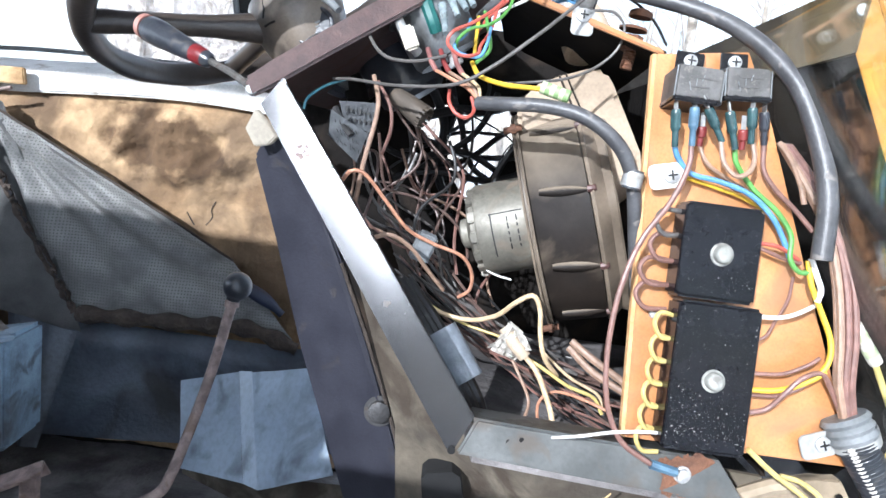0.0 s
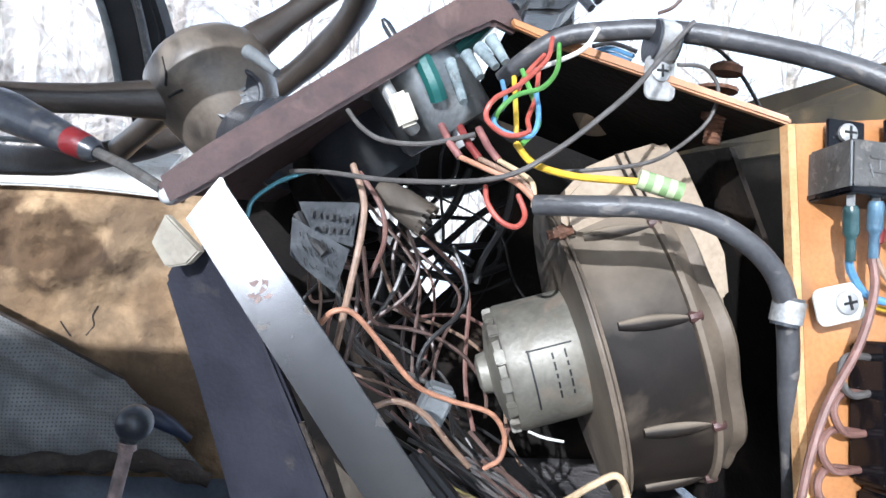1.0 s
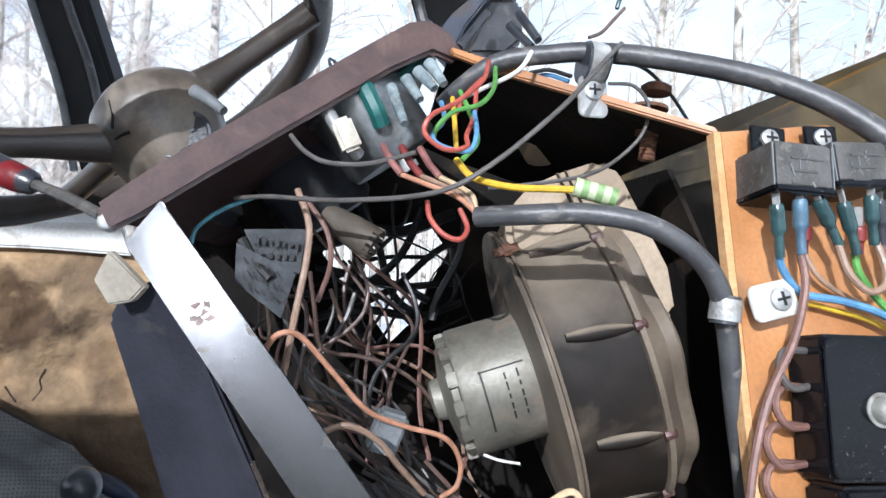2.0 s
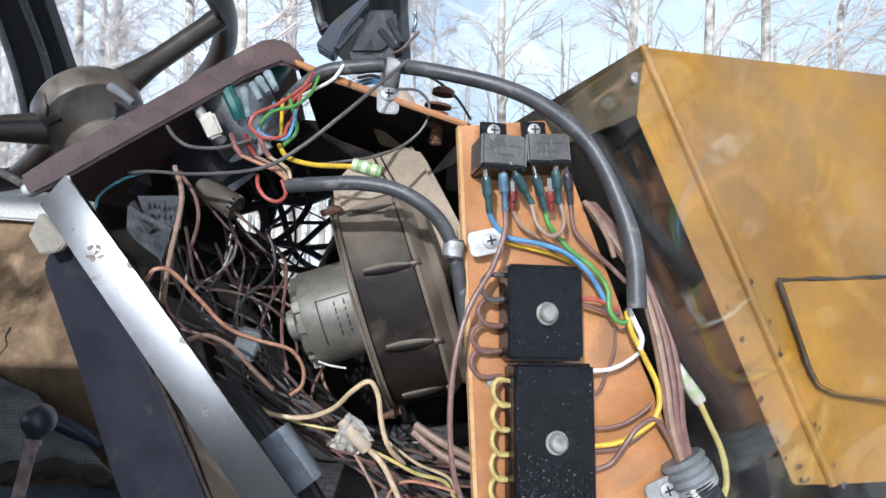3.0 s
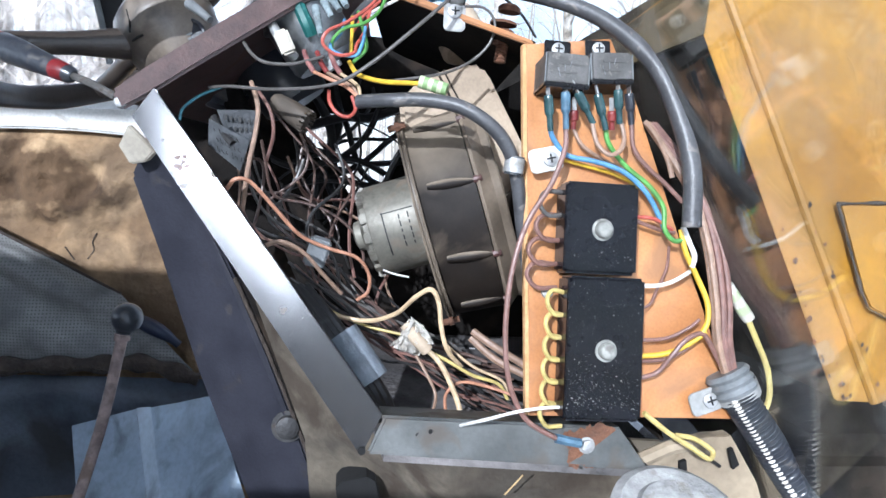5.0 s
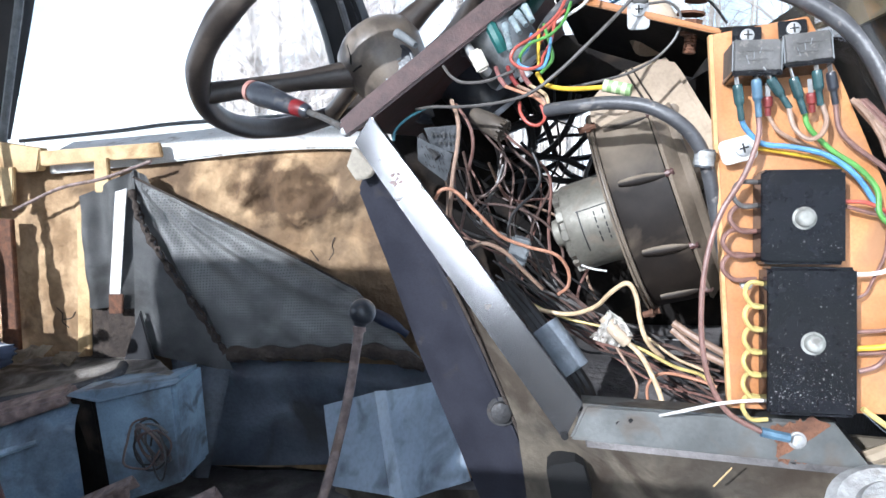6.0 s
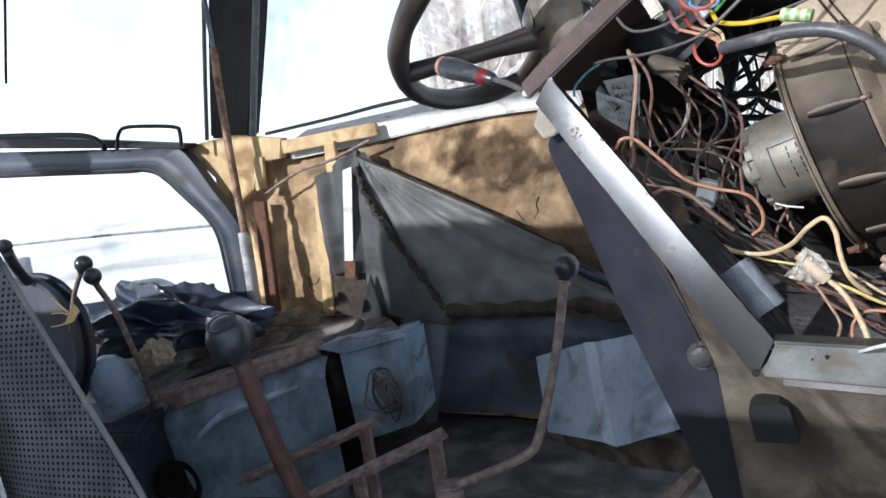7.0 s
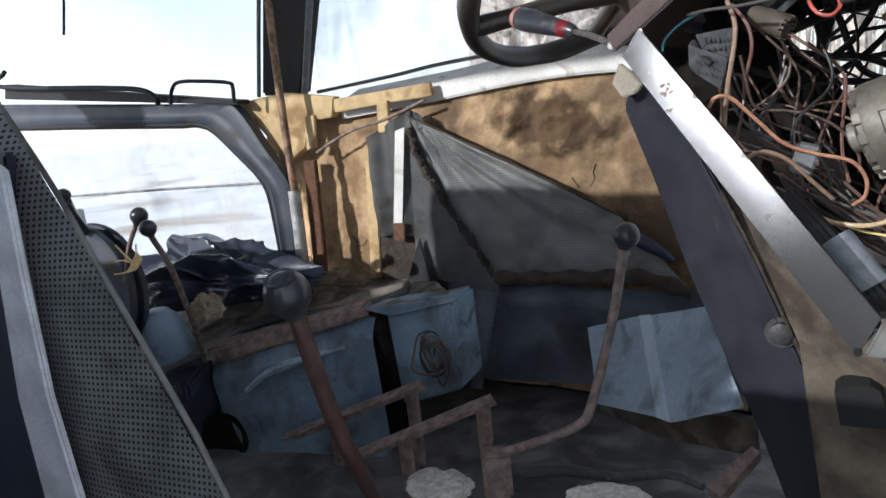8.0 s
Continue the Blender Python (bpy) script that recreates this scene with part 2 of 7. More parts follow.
M_GREY_PLASTIC = mat("grey_plastic", (0.17, 0.18, 0.185), (0.11, 0.118, 0.12), 50, 0.5, 0.0, 0.12, 300)
M_SLEEVE = mat("grey_sleeve", (0.19, 0.215, 0.245), (0.12, 0.138, 0.16), 40, 0.5)
M_PRINT = mat("faint_print", (0.07, 0.067, 0.063), None, 80, 0.6)
M_TAPE_PALE = mat("pale_green_tape", (0.50, 0.56, 0.36), (0.4, 0.45, 0.27), 80, 0.5)
M_TAPE_GREEN = mat("dull_green_tape", (0.22, 0.34, 0.14), (0.16, 0.25, 0.1), 80, 0.5)
M_TEAL = mat("teal_gasket", (0.014, 0.105, 0.095), (0.010, 0.07, 0.065), 50, 0.5)
M_TEAL_BOOT = mat("dark_teal_terminal_boot", (0.032, 0.070, 0.072), (0.018, 0.042, 0.045), 90, 0.25)
M_SPADE = mat("clear_grey_spade_cover", (0.26, 0.31, 0.32), (0.14, 0.17, 0.18), 120, 0.25, 0.0, 0.05, 300, (0.08, 0.08, 0.075), 0.15, 160)
M_TAB_PALE = mat("pale_bent_tab_paint", (0.36, 0.33, 0.26), (0.25, 0.22, 0.17), 40, 0.55, 0.0, 0.1, 300, (0.2, 0.15, 0.1), 0.2, 50)
M_BLUE_BOOT = mat("blue_terminal_boot", (0.085, 0.155, 0.215), (0.055, 0.10, 0.145), 90, 0.4)
M_RED_BOOT = mat("dark_red_terminal_boot", (0.20, 0.035, 0.03), (0.13, 0.02, 0.02), 90, 0.4)
M_PIPING = mat("grey_vinyl_piping", (0.675, 0.689, 0.729), (0.513, 0.527, 0.567), 20, 0.5, 0.0, 0.1)
M_HOLE = mat("black_hole", (0.004, 0.004, 0.004), None, 30, 0.9)
M_INK = mat("black_print", (0.012, 0.012, 0.012), None, 60, 0.6)
M_LINING = mat("grey_lining", (0.42, 0.43, 0.45), (0.32, 0.33, 0.35), 6, 0.7, 0.0, 0.1, 120, (0.3, 0.27, 0.23), 0.2, 5)
M_WINDSHIELD = glass("scratched_dusty_glass", 0.002, (0.98, 1.0, 0.98), 0.07, 0.0, 1.6)
M_HAZY = glass("hazy_dirty_glass", 0.03, (1, 1, 1), 0.3, 1.0)
M_SNOW = mat("old_snow", (0.80, 0.81, 0.83), (0.66, 0.67, 0.69), 0.8, 0.75, 0.0, 0.4, 12, (0.34, 0.28, 0.2), 0.25, 0.35)
M_BARK = mat("birch_bark", (0.62, 0.58, 0.53), (0.34, 0.29, 0.24), 5, 0.85, 0.0, 0.4, 40, (0.06, 0.05, 0.04), 0.35, 3.5)
# Twigs and far wood are lightened to carry the haze in their colour.
M_TWIG = mat("haze_paled_twigs", (0.58, 0.52, 0.47), (0.44, 0.39, 0.35), 8, 0.9)
M_FAR_WOOD = mat("haze_paled_far_wood", (0.5, 0.46, 0.41), (0.36, 0.33, 0.29), 0.6, 0.95, 0.0, 0.3, 6, (0.42, 0.38, 0.3), 0.4, 0.4)


def stained(m, centre, reach, col):
    """Adds one ragged dark patch of worn felt round a point."""
    n, l = m.node_tree.nodes, m.node_tree.links
    b = n["Principled BSDF"]
    co = n.new("ShaderNodeTexCoord")
    mp = n.new("ShaderNodeMapping")
    mp.vector_type = "TEXTURE"
    mp.inputs["Location"].default_value, mp.inputs["Scale"].default_value = centre, reach
    mp.inputs["Rotation"].default_value = (0, 0.35, 0)
    ln = n.new("ShaderNodeVectorMath")
    ln.operation = "LENGTH"
    z = n.new("ShaderNodeTexNoise")
    z.inputs["Scale"].default_value, z.inputs["Detail"].default_value = 16, 7
    ad = n.new("ShaderNodeMath")
    ad.operation, ad.inputs[2].default_value = "MULTIPLY_ADD", -0.85
    ad.inputs[1].default_value = 1.7
    su = n.new("ShaderNodeMath")
    r = n.new("ShaderNodeMapRange")
    r.inputs["From Min"].default_value, r.inputs["From Max"].default_value = 1.12, 0.72
    l.new(co.outputs["Object"], mp.inputs["Vector"])
    l.new(co.outputs["Object"], z.inputs["Vector"])
    l.new(mp.outputs["Vector"], ln.inputs[0])
    l.new(z.outputs["Fac"], ad.inputs[0])
    l.new(ln.outputs["Value"], su.inputs[0])
    l.new(ad.outputs[0], su.inputs[1])
    l.new(su.outputs[0], r.inputs["Value"])
    mx = n.new("ShaderNodeMix")
    mx.data_type, mx.blend_type = "RGBA", "MULTIPLY"
    l.new(r.outputs["Result"], mx.inputs["Factor"])
    l.new(b.inputs["Base Color"].links[0].from_socket, mx.inputs["A"])
    mx.inputs["B"].default_value = (*col, 1)
    l.new(mx.outputs["Result"], b.inputs["Base Color"])
    return m


def grimed(m, col, scale, lo, hi, stretch=(1, 1, 1), rough=0.75):
    """Adds blotches of greasy dirt, on the engine cover also haze and shade, drawn out along one direction, with a
    rougher surface.
    """
    n, l = m.node_tree.nodes, m.node_tree.links
    b = n["Principled BSDF"]
    co = n.new("ShaderNodeTexCoord")
    mp = n.new("ShaderNodeMapping")
    mp.inputs["Scale"].default_value = stretch
    z = n.new("ShaderNodeTexNoise")
    z.inputs["Scale"].default_value, z.inputs["Detail"].default_value, z.inputs["Roughness"].default_value, z.inputs["Distortion"].default_value = scale, 9, 0.62, 0.25
    r = n.new("ShaderNodeMapRange")
    r.inputs["From Min"].default_value, r.inputs["From Max"].default_value, r.inputs["To Max"].default_value = lo, hi, 0.9
    mx = n.new("ShaderNodeMix")
    mx.data_type = "RGBA"
    l.new(co.outputs["Object"], mp.inputs["Vector"])
    l.new(mp.outputs["Vector"], z.inputs["Vector"])
    l.new(z.outputs["Fac"], r.inputs["Value"])
    l.new(r.outputs["Result"], mx.inputs["Factor"])
    l.new(b.inputs["Base Color"].links[0].from_socket, mx.inputs["A"])
    mx.inputs["B"].default_value = (*col, 1)
    l.new(mx.outputs["Result"], b.inputs["Base Color"])
    mr = n.new("ShaderNodeMix")
    l.new(r.outputs["Result"], mr.inputs["Factor"])
    if b.inputs["Roughness"].links:
        l.new(b.inputs["Roughness"].links[0].from_socket, mr.inputs["A"])
    else:
        mr.inputs["A"].default_value = b.inputs["Roughness"].default_value
    mr.inputs["B"].default_value = rough
    l.new(mr.outputs["Result"], b.inputs["Roughness"])
    return m


def dust_and_sun(m, col, lo, hi):
    """Adds settled dust, with sunlight painted into its colour, on the faces that look upwards."""
    n, l = m.node_tree.nodes, m.node_tree.links
    b = n["Principled BSDF"]
    g = n.new("ShaderNodeNewGeometry")
    sp = n.new("ShaderNodeSeparateXYZ")
    z = n.new("ShaderNodeTexNoise")
    z.inputs["Scale"].default_value, z.inputs["Detail"].default_value = 34, 7
    co = n.new("ShaderNodeTexCoord")
    ad = n.new("ShaderNodeMath")
    ad.operation, ad.inputs[1].default_value = "MULTIPLY_ADD", 0.7
    r = n.new("ShaderNodeMapRange")
    r.inputs["From Min"].default_value, r.inputs["From Max"].default_value, r.inputs["To Max"].default_value = lo + 0.35, hi + 0.35, 0.85
    mx = n.new("ShaderNodeMix")
    mx.data_type = "RGBA"
    l.new(g.outputs["Normal"], sp.inputs[0])
    l.new(co.outputs["Object"], z.inputs["Vector"])
    l.new(z.outputs["Fac"], ad.inputs[0])
    l.new(sp.outputs["Z"], ad.inputs[2])
    l.new(ad.outputs[0], r.inputs["Value"])
    l.new(r.outputs["Result"], mx.inputs["Factor"])
    l.new(b.inputs["Base Color"].links[0].from_socket, mx.inputs["A"])
    mx.inputs["B"].default_value = (*col, 1)
    l.new(mx.outputs["Result"], b.inputs["Base Color"])
    return m


grimed(M_BLUE, (0.075, 0.078, 0.082), 9, 0.45, 0.68)
grimed(M_BLUE_DARK, (0.060, 0.062, 0.066), 10, 0.44, 0.67)
grimed(M_PAPER, (0.27, 0.30, 0.33), 9, 0.52, 0.80)
grimed(M_VINYL_LOW, (0.30, 0.31, 0.32), 90, 0.70, 0.78)
# Brown blotches: dirt, and the hazy reflection seen over the yellow.
grimed(M_YELLOW, (0.185, 0.115, 0.058), 4, 0.47, 0.66, (1, 1, 0.6))
# Near-black smears deepen the painted shade of the rear frame.
grimed(M_OLIVE, (0.018, 0.015, 0.012), 6, 0.44, 0.58, (1, 1, 0.5))
grimed(M_FAN, (0.012, 0.010, 0.009), 14, 0.5, 0.66)
grimed(M_MOTOR, (0.07, 0.06, 0.05), 24, 0.55, 0.68)
grimed(M_FRAME, (0.09, 0.085, 0.08), 14, 0.56, 0.72)


def perforated(name, col, col2, pitch, deep=0.25, axes=("X", "Z"), hole=0.055):
    """Vinyl with a grid of punched holes."""
    m = mat(name, col, col2, 14, 0.55, 0.0, 0.12, 300, tuple(c * 0.55 for c in col2), 0.2, 7)
    n, l = m.node_tree.nodes, m.node_tree.links
    b = n["Principled BSDF"]
    co = n.new("ShaderNodeTexCoord")
    sp = n.new("ShaderNodeSeparateXYZ")
    l.new(co.outputs["Object"], sp.inputs[0])
    sq = []
    for k, a in enumerate(axes):
        mu = n.new("ShaderNodeMath")
        mu.operation, mu.inputs[1].default_value = "MULTIPLY", 1 / pitch
        l.new(sp.outputs[a], mu.inputs[0])
        fr = n.new("ShaderNodeMath")
        fr.operation, fr.inputs[1].default_value = "PINGPONG", 0.5
        l.new(mu.outputs[0], fr.inputs[0])
        pw = n.new("ShaderNodeMath")
        pw.operation, pw.inputs[1].default_value = "POWER", 2
        l.new(fr.outputs[0], pw.inputs[0])
        sq.append(pw)
    ad = n.new("ShaderNodeMath")
    l.new(sq[0].outputs[0], ad.inputs[0])
    l.new(sq[1].outputs[0], ad.inputs[1])
    lt = n.new("ShaderNodeMath")
    lt.operation, lt.inputs[1].default_value = "LESS_THAN", hole
    l.new(ad.outputs[0], lt.inputs[0])
    old = b.inputs["Base Color"].links[0].from_socket
    mx = n.new("ShaderNodeMix")
    mx.data_type = "RGBA"
    l.new(lt.outputs[0], mx.inputs["Factor"])
    l.new(old, mx.inputs["A"])
    mx.inputs["B"].default_value = (*[c * deep for c in col2], 1)
    l.new(mx.outputs["Result"], b.inputs["Base Color"])
    return m


# Pale top of the blower: settled dust plus painted sunlight.
dust_and_sun(M_FAN, (0.22, 0.18, 0.135), 0.15, 0.80)
stained(M_MUD, (FELT_X, 1.50, FELT_Z), (0.145, 0.2, 0.08), (0.26, 0.23, 0.21))
M_SEAT = perforated("dark_perforated_vinyl", (0.33, 0.34, 0.345), (0.22, 0.23, 0.24), 0.0072, 0.08, hole=0.075)
M_MAT = perforated("grey_perforated_vinyl", (0.41, 0.41, 0.395), (0.27, 0.272, 0.266), 0.0062, 0.70)


def wire_mat(name, c, rough=0.42):
    return mat(name, c, tuple(v * 0.72 for v in c), 120, rough, 0.0, 0.08, 500, tuple(0.7 * v + 0.03 for v in c), 0.12, 90)


W_BROWN = wire_mat("brown_insulation", (0.193, 0.102, 0.082))
W_TAN = wire_mat("tan_insulation", (0.295, 0.193, 0.135))
W_ORANGE = wire_mat("orange_insulation", (0.47, 0.23, 0.14))
W_CREAM = wire_mat("cream_insulation", (0.58, 0.43, 0.26))
W_YELLOW = wire_mat("yellow_insulation", (0.66, 0.42, 0.03))
W_PALE_YELLOW = wire_mat("pale_yellow_insulation", (0.54, 0.43, 0.15))
W_WHITE = wire_mat("white_insulation", (0.74, 0.72, 0.68))
W_BLUE = wire_mat("blue_insulation", (0.11, 0.27, 0.46))
W_GREEN = wire_mat("green_insulation", (0.10, 0.29, 0.06))
W_RED = wire_mat("red_insulation", (0.42, 0.085, 0.06))
W_GREY = wire_mat("grey_insulation", (0.10, 0.092, 0.086))
W_BLACK = wire_mat("black_insulation", (0.018, 0.017, 0.017))
W_DULL = wire_mat("dull_brown_insulation", (0.105, 0.066, 0.054))
W_TEAL = wire_mat("teal_insulation", (0.07, 0.22, 0.27))


# ---- mesh helpers ----
def thing(name, label, category, at=(0, 0, 0), group="", kind=""):
    ob = new(name)
    ob.empty_display_size = 0.02
    ob.matrix_world = Matrix.Translation(at)
    return tagged(ob, label, category, group, kind)


def mesh_of(bm, name, material, smooth=True):
    me = bpy.data.meshes.new(name)
    bmesh.ops.recalc_face_normals(bm, faces=bm.faces)
    bm.to_mesh(me)
    bm.free()
    for m in material if isinstance(material, (list, tuple)) else [material]:
        me.materials.append(m)
    if smooth:
        me.shade_smooth()
        me.set_sharp_from_angle(angle=radians(38))
    return me


def part(name, bm, material, parent=None, label="", smooth=True):
    ob = new(name, mesh_of(bm, name, material, smooth))
    if parent:
        ob.parent = parent
        there = Matrix.Identity(4)
        p = parent
        while p:
            there = p.matrix_parent_inverse @ p.matrix_basis @ there
            p = p.parent
        ob.matrix_parent_inverse = there.inverted()
    return tagged(ob, label)


def solo(name, bm, material, label, category, group="", kind="", smooth=True):
    return tagged(part(name, bm, material, None, "", smooth), label, category, group, kind)


def bevelled(bm, width, seg=2):
    if width:
        edges = [e for e in bm.edges if len(e.link_faces) == 2 and e.calc_face_angle(0) > 0.5]
        bmesh.ops.bevel(bm, geom=edges, offset=width, segments=seg, affect="EDGES", clamp_overlap=True)
    return bm


def box(c, size, m=None, bevel=0.0, seg=2):
    """A box of the given size round c, turned by the matrix m."""
    bm = bmesh.new()
    bmesh.ops.create_cube(bm, size=1)
    bmesh.ops.scale(bm, vec=size, verts=bm.verts)
    bevelled(bm, bevel, seg)
    bm.transform(Matrix.Translation(c) @ (m.to_4x4() if m else Matrix.Identity(4)))
    return bm


def plate(pts, depth, bevel=0.0, cuts=0):
    """A polygon thickened by the vector depth."""
    bm = bmesh.new()
    a = [bm.verts.new(p) for p in pts]
    b = [bm.verts.new(Vector(p) + Vector(depth)) for p in pts]
    bm.faces.new(a)
    bm.faces.new(b[::-1])
    for i in range(len(a)):
        j = (i + 1) % len(a)
        bm.faces.new((a[i], b[i], b[j], a[j]))
    bmesh.ops.recalc_face_normals(bm, faces=bm.faces)
    return bevelled(bm, bevel)


def smooth_path(pts, steps=6):
    """A round line through the points (Catmull-Rom)."""
    p = [Vector(q) for q in pts]
    if len(p) < 3:
        return p
    p = [2 * p[0] - p[1]] + p + [2 * p[-1] - p[-2]]
    out = []
    for i in range(1, len(p) - 2):
        for s in range(steps):
            t = s / steps
            a, b, c, d = p[i - 1], p[i], p[i + 1], p[i + 2]
            out.append(0.5 * (2 * b + (c - a) * t + (2 * a - 5 * b + 4 * c - d) * t * t + (3 * b - a - 3 * c + d) * t ** 3))
    return out + [p[-2]]


def sweep(path, r, seg=8, caps=True, bm=None):
    """A tube along the path; r is a radius or a function of the share of the length."""
    bm = bm or bmesh.new()
    path = [Vector(q) for q in path]
    n = len(path)
    t0 = (path[1] - path[0]).normalized()
    side = t0.orthogonal().normalized()
    rings = []
    for i, q in enumerate(path):
        t = (path[min(i + 1, n - 1)] - path[max(i - 1, 0)]).normalized()
        side = (side - t * side.dot(t)).normalized()
        up = t.cross(side)
        rad = r(i / (n - 1)) if callable(r) else r
        rings.append([bm.verts.new(q + rad * (side * math.cos(k * math.tau / seg) + up * math.sin(k * math.tau / seg))) for k in range(seg)])
    for a, b in zip(rings, rings[1:]):
        for k in range(seg):
            bm.faces.new((a[k], a[(k + 1) % seg], b[(k + 1) % seg], b[k]))
    if caps:
        bm.faces.new(rings[0][::-1])
        bm.faces.new(rings[-1])
    return bm


def tube(pts, r, seg=8, steps=6):
    return sweep(smooth_path(pts, steps), r, seg)


def turned(base, axis, profile, seg=24, bm=None):
    """A body of revolution: profile is (distance along the axis, radius) from the base on."""
    bm = bm or bmesh.new()
    a = Vector(axis).normalized()
    s = a.orthogonal().normalized()
    u = a.cross(s)
    rings = []
    for d, r in profile:
        c = Vector(base) + a * d
        rings.append([bm.verts.new(c + max(r, 1e-5) * (s * math.cos(k * math.tau / seg) + u * math.sin(k * math.tau / seg))) for k in range(seg)])
    for p, q in zip(rings, rings[1:]):
        for k in range(seg):
            bm.faces.new((p[k], p[(k + 1) % seg], q[(k + 1) % seg], q[k]))
    bm.faces.new(rings[0][::-1])
    bm.faces.new(rings[-1])
    return bm


def frame_of(origin, right, normal):
    """A matrix with x along right, z along normal."""
    z = Vector(normal).normalized()
    x = (Vector(right) - z * z.dot(Vector(right))).normalized()
    y = z.cross(x)
    m = Matrix((x, y, z)).transposed().to_4x4()
    m.translation = origin
    return m


def in_frame(bm, m):
    bm.transform(m)
    return bm


def outline(w, h, r, seg=4):
    """A rounded rectangle round the origin."""
    pts = []
    for cx, cy, a in ((w / 2 - r, h / 2 - r, 0), (-w / 2 + r, h / 2 - r, 90), (-w / 2 + r, -h / 2 + r, 180), (w / 2 - r, -h / 2 + r, 270)):
        for k in range(seg + 1):
            t = radians(a + 90 * k / seg)
            pts.append((cx + r * math.cos(t), cy + r * math.sin(t), 0))
    return pts


def sheet(corners, nu, nv, relief=None, thick=0.0):
    """A cloth or panel over four corners, split nu x nv, each point pushed by relief(u, v)."""
    a, b, c, d = [Vector(p) for p in corners]
    nrm = (b - a).cross(d - a).normalized()
    bm = bmesh.new()
    g = []
    for j in range(nv + 1):
        v = j / nv
        row = []
        for i in range(nu + 1):
            u = i / nu
            p = a.lerp(b, u).lerp(d.lerp(c, u), v)
            row.append(bm.verts.new(p + nrm * (relief(u, v) if relief else 0)))
        g.append(row)
    for j in range(nv):
        for i in range(nu):
            bm.faces.new((g[j][i], g[j][i + 1], g[j + 1][i + 1], g[j + 1][i]))
    if thick:
        bmesh.ops.solidify(bm, geom=bm.faces, thickness=thick)
    return bm


def wire(pts, r, material, label, name="wire", group="console wiring", seg=8):
    return solo(name, tube(pts, r, seg), material, label, "wire", group)


# ---- the ground and what stands outside ----
def ground():
    bm = bmesh.new()
    bmesh.ops.create_grid(bm, x_segments=60, y_segments=60, size=1)
    for v in bm.verts:
        d = v.co.copy()
        s = 6 + 294 * max(abs(d.x), abs(d.y)) ** 3
        v.co = Vector((d.x * s, d.y * s, 0))
        v.co.z = 0.25 * noise.noise(v.co * 0.12) + 0.06 * noise.noise(v.co * 0.6)
    return tagged(part("ground", bm, M_SNOW), "old snow with patches of dry grass", "ground", kind="structure")


ground()


def birch(x, y, h, r, seed, lean=0.02):
    rnd = random.Random(seed)
    t = thing("birch_tree", "bare birch tree with white bark standing in the snow", "tree", (x, y, 0), "birches at the wood's edge")
    top = Vector((x + h * lean * rnd.uniform(-1, 1), y + h * lean * rnd.uniform(-1, 1), h))
    base = Vector((x, y, -0.1))
    pts = [base.lerp(top, k / 6) + Vector((rnd.uniform(-.06, .06), rnd.uniform(-.06, .06), 0)) * (k > 0) for k in range(7)]
    part("trunk", sweep(smooth_path(pts, 4), lambda s: r * (1 - 0.85 * s) + 0.01, 8), M_BARK, t)
    bm = bmesh.new()
    for k in range(26):
        s = rnd.uniform(0.22, 0.97)
        p = base.lerp(top, s)
        a = rnd.uniform(0, math.tau)
        ln = h * rnd.uniform(0.10, 0.22) * (1.15 - 0.6 * s)
        d = Vector((math.cos(a), math.sin(a), rnd.uniform(0.35, 1.0))).normalized()
        e = p + d * ln
        mid = p.lerp(e, 0.5) + Vector((0, 0, ln * 0.06))
        sweep([p, mid, e], lambda u: 0.035 * (1 - s * 0.6) * (1 - 0.8 * u) + 0.004, 4, False, bm)
        for q in range(7):
            b0 = p.lerp(e, rnd.uniform(0.25, 1.0))
            dd = (d + Vector((rnd.uniform(-1, 1), rnd.uniform(-1, 1), rnd.uniform(-.5, .6)))).normalized()
            b1 = b0 + dd * ln * rnd.uniform(0.25, 0.55)
            sweep([b0, b0.lerp(b1, .5) + Vector((0, 0, .03)), b1], lambda u: 0.011 * (1 - 0.7 * u) + 0.002, 3, False, bm)
            for w in range(3):
                c0 = b0.lerp(b1, rnd.uniform(0.3, 1))
                c1 = c0 + (dd + Vector((rnd.uniform(-1, 1), rnd.uniform(-1, 1), rnd.uniform(-.9, .3)))).normalized() * ln * 0.2
                sweep([c0, c1], 0.004, 3, False, bm)
    part("crown", bm, M_TWIG, t, "fine bare twigs")


TREES = random.Random(5)
for k in range(26):
    az = radians(TREES.uniform(-16, 60))       # angle from straight across the cab, towards the front
    far = TREES.uniform(9, 24)
    birch(far * math.sin(az), 1.5 + far * math.cos(az), TREES.uniform(9, 14), TREES.uniform(0.09, 0.17), 40 + k)


MORE = random.Random(77)
for k in range(12):
    az = radians(MORE.uniform(-28, -15))
    far = MORE.uniform(10, 26)
    birch(far * math.sin(az), 1.5 + far * math.cos(az), MORE.uniform(9, 14), MORE.uniform(0.10, 0.18), 140 + k)


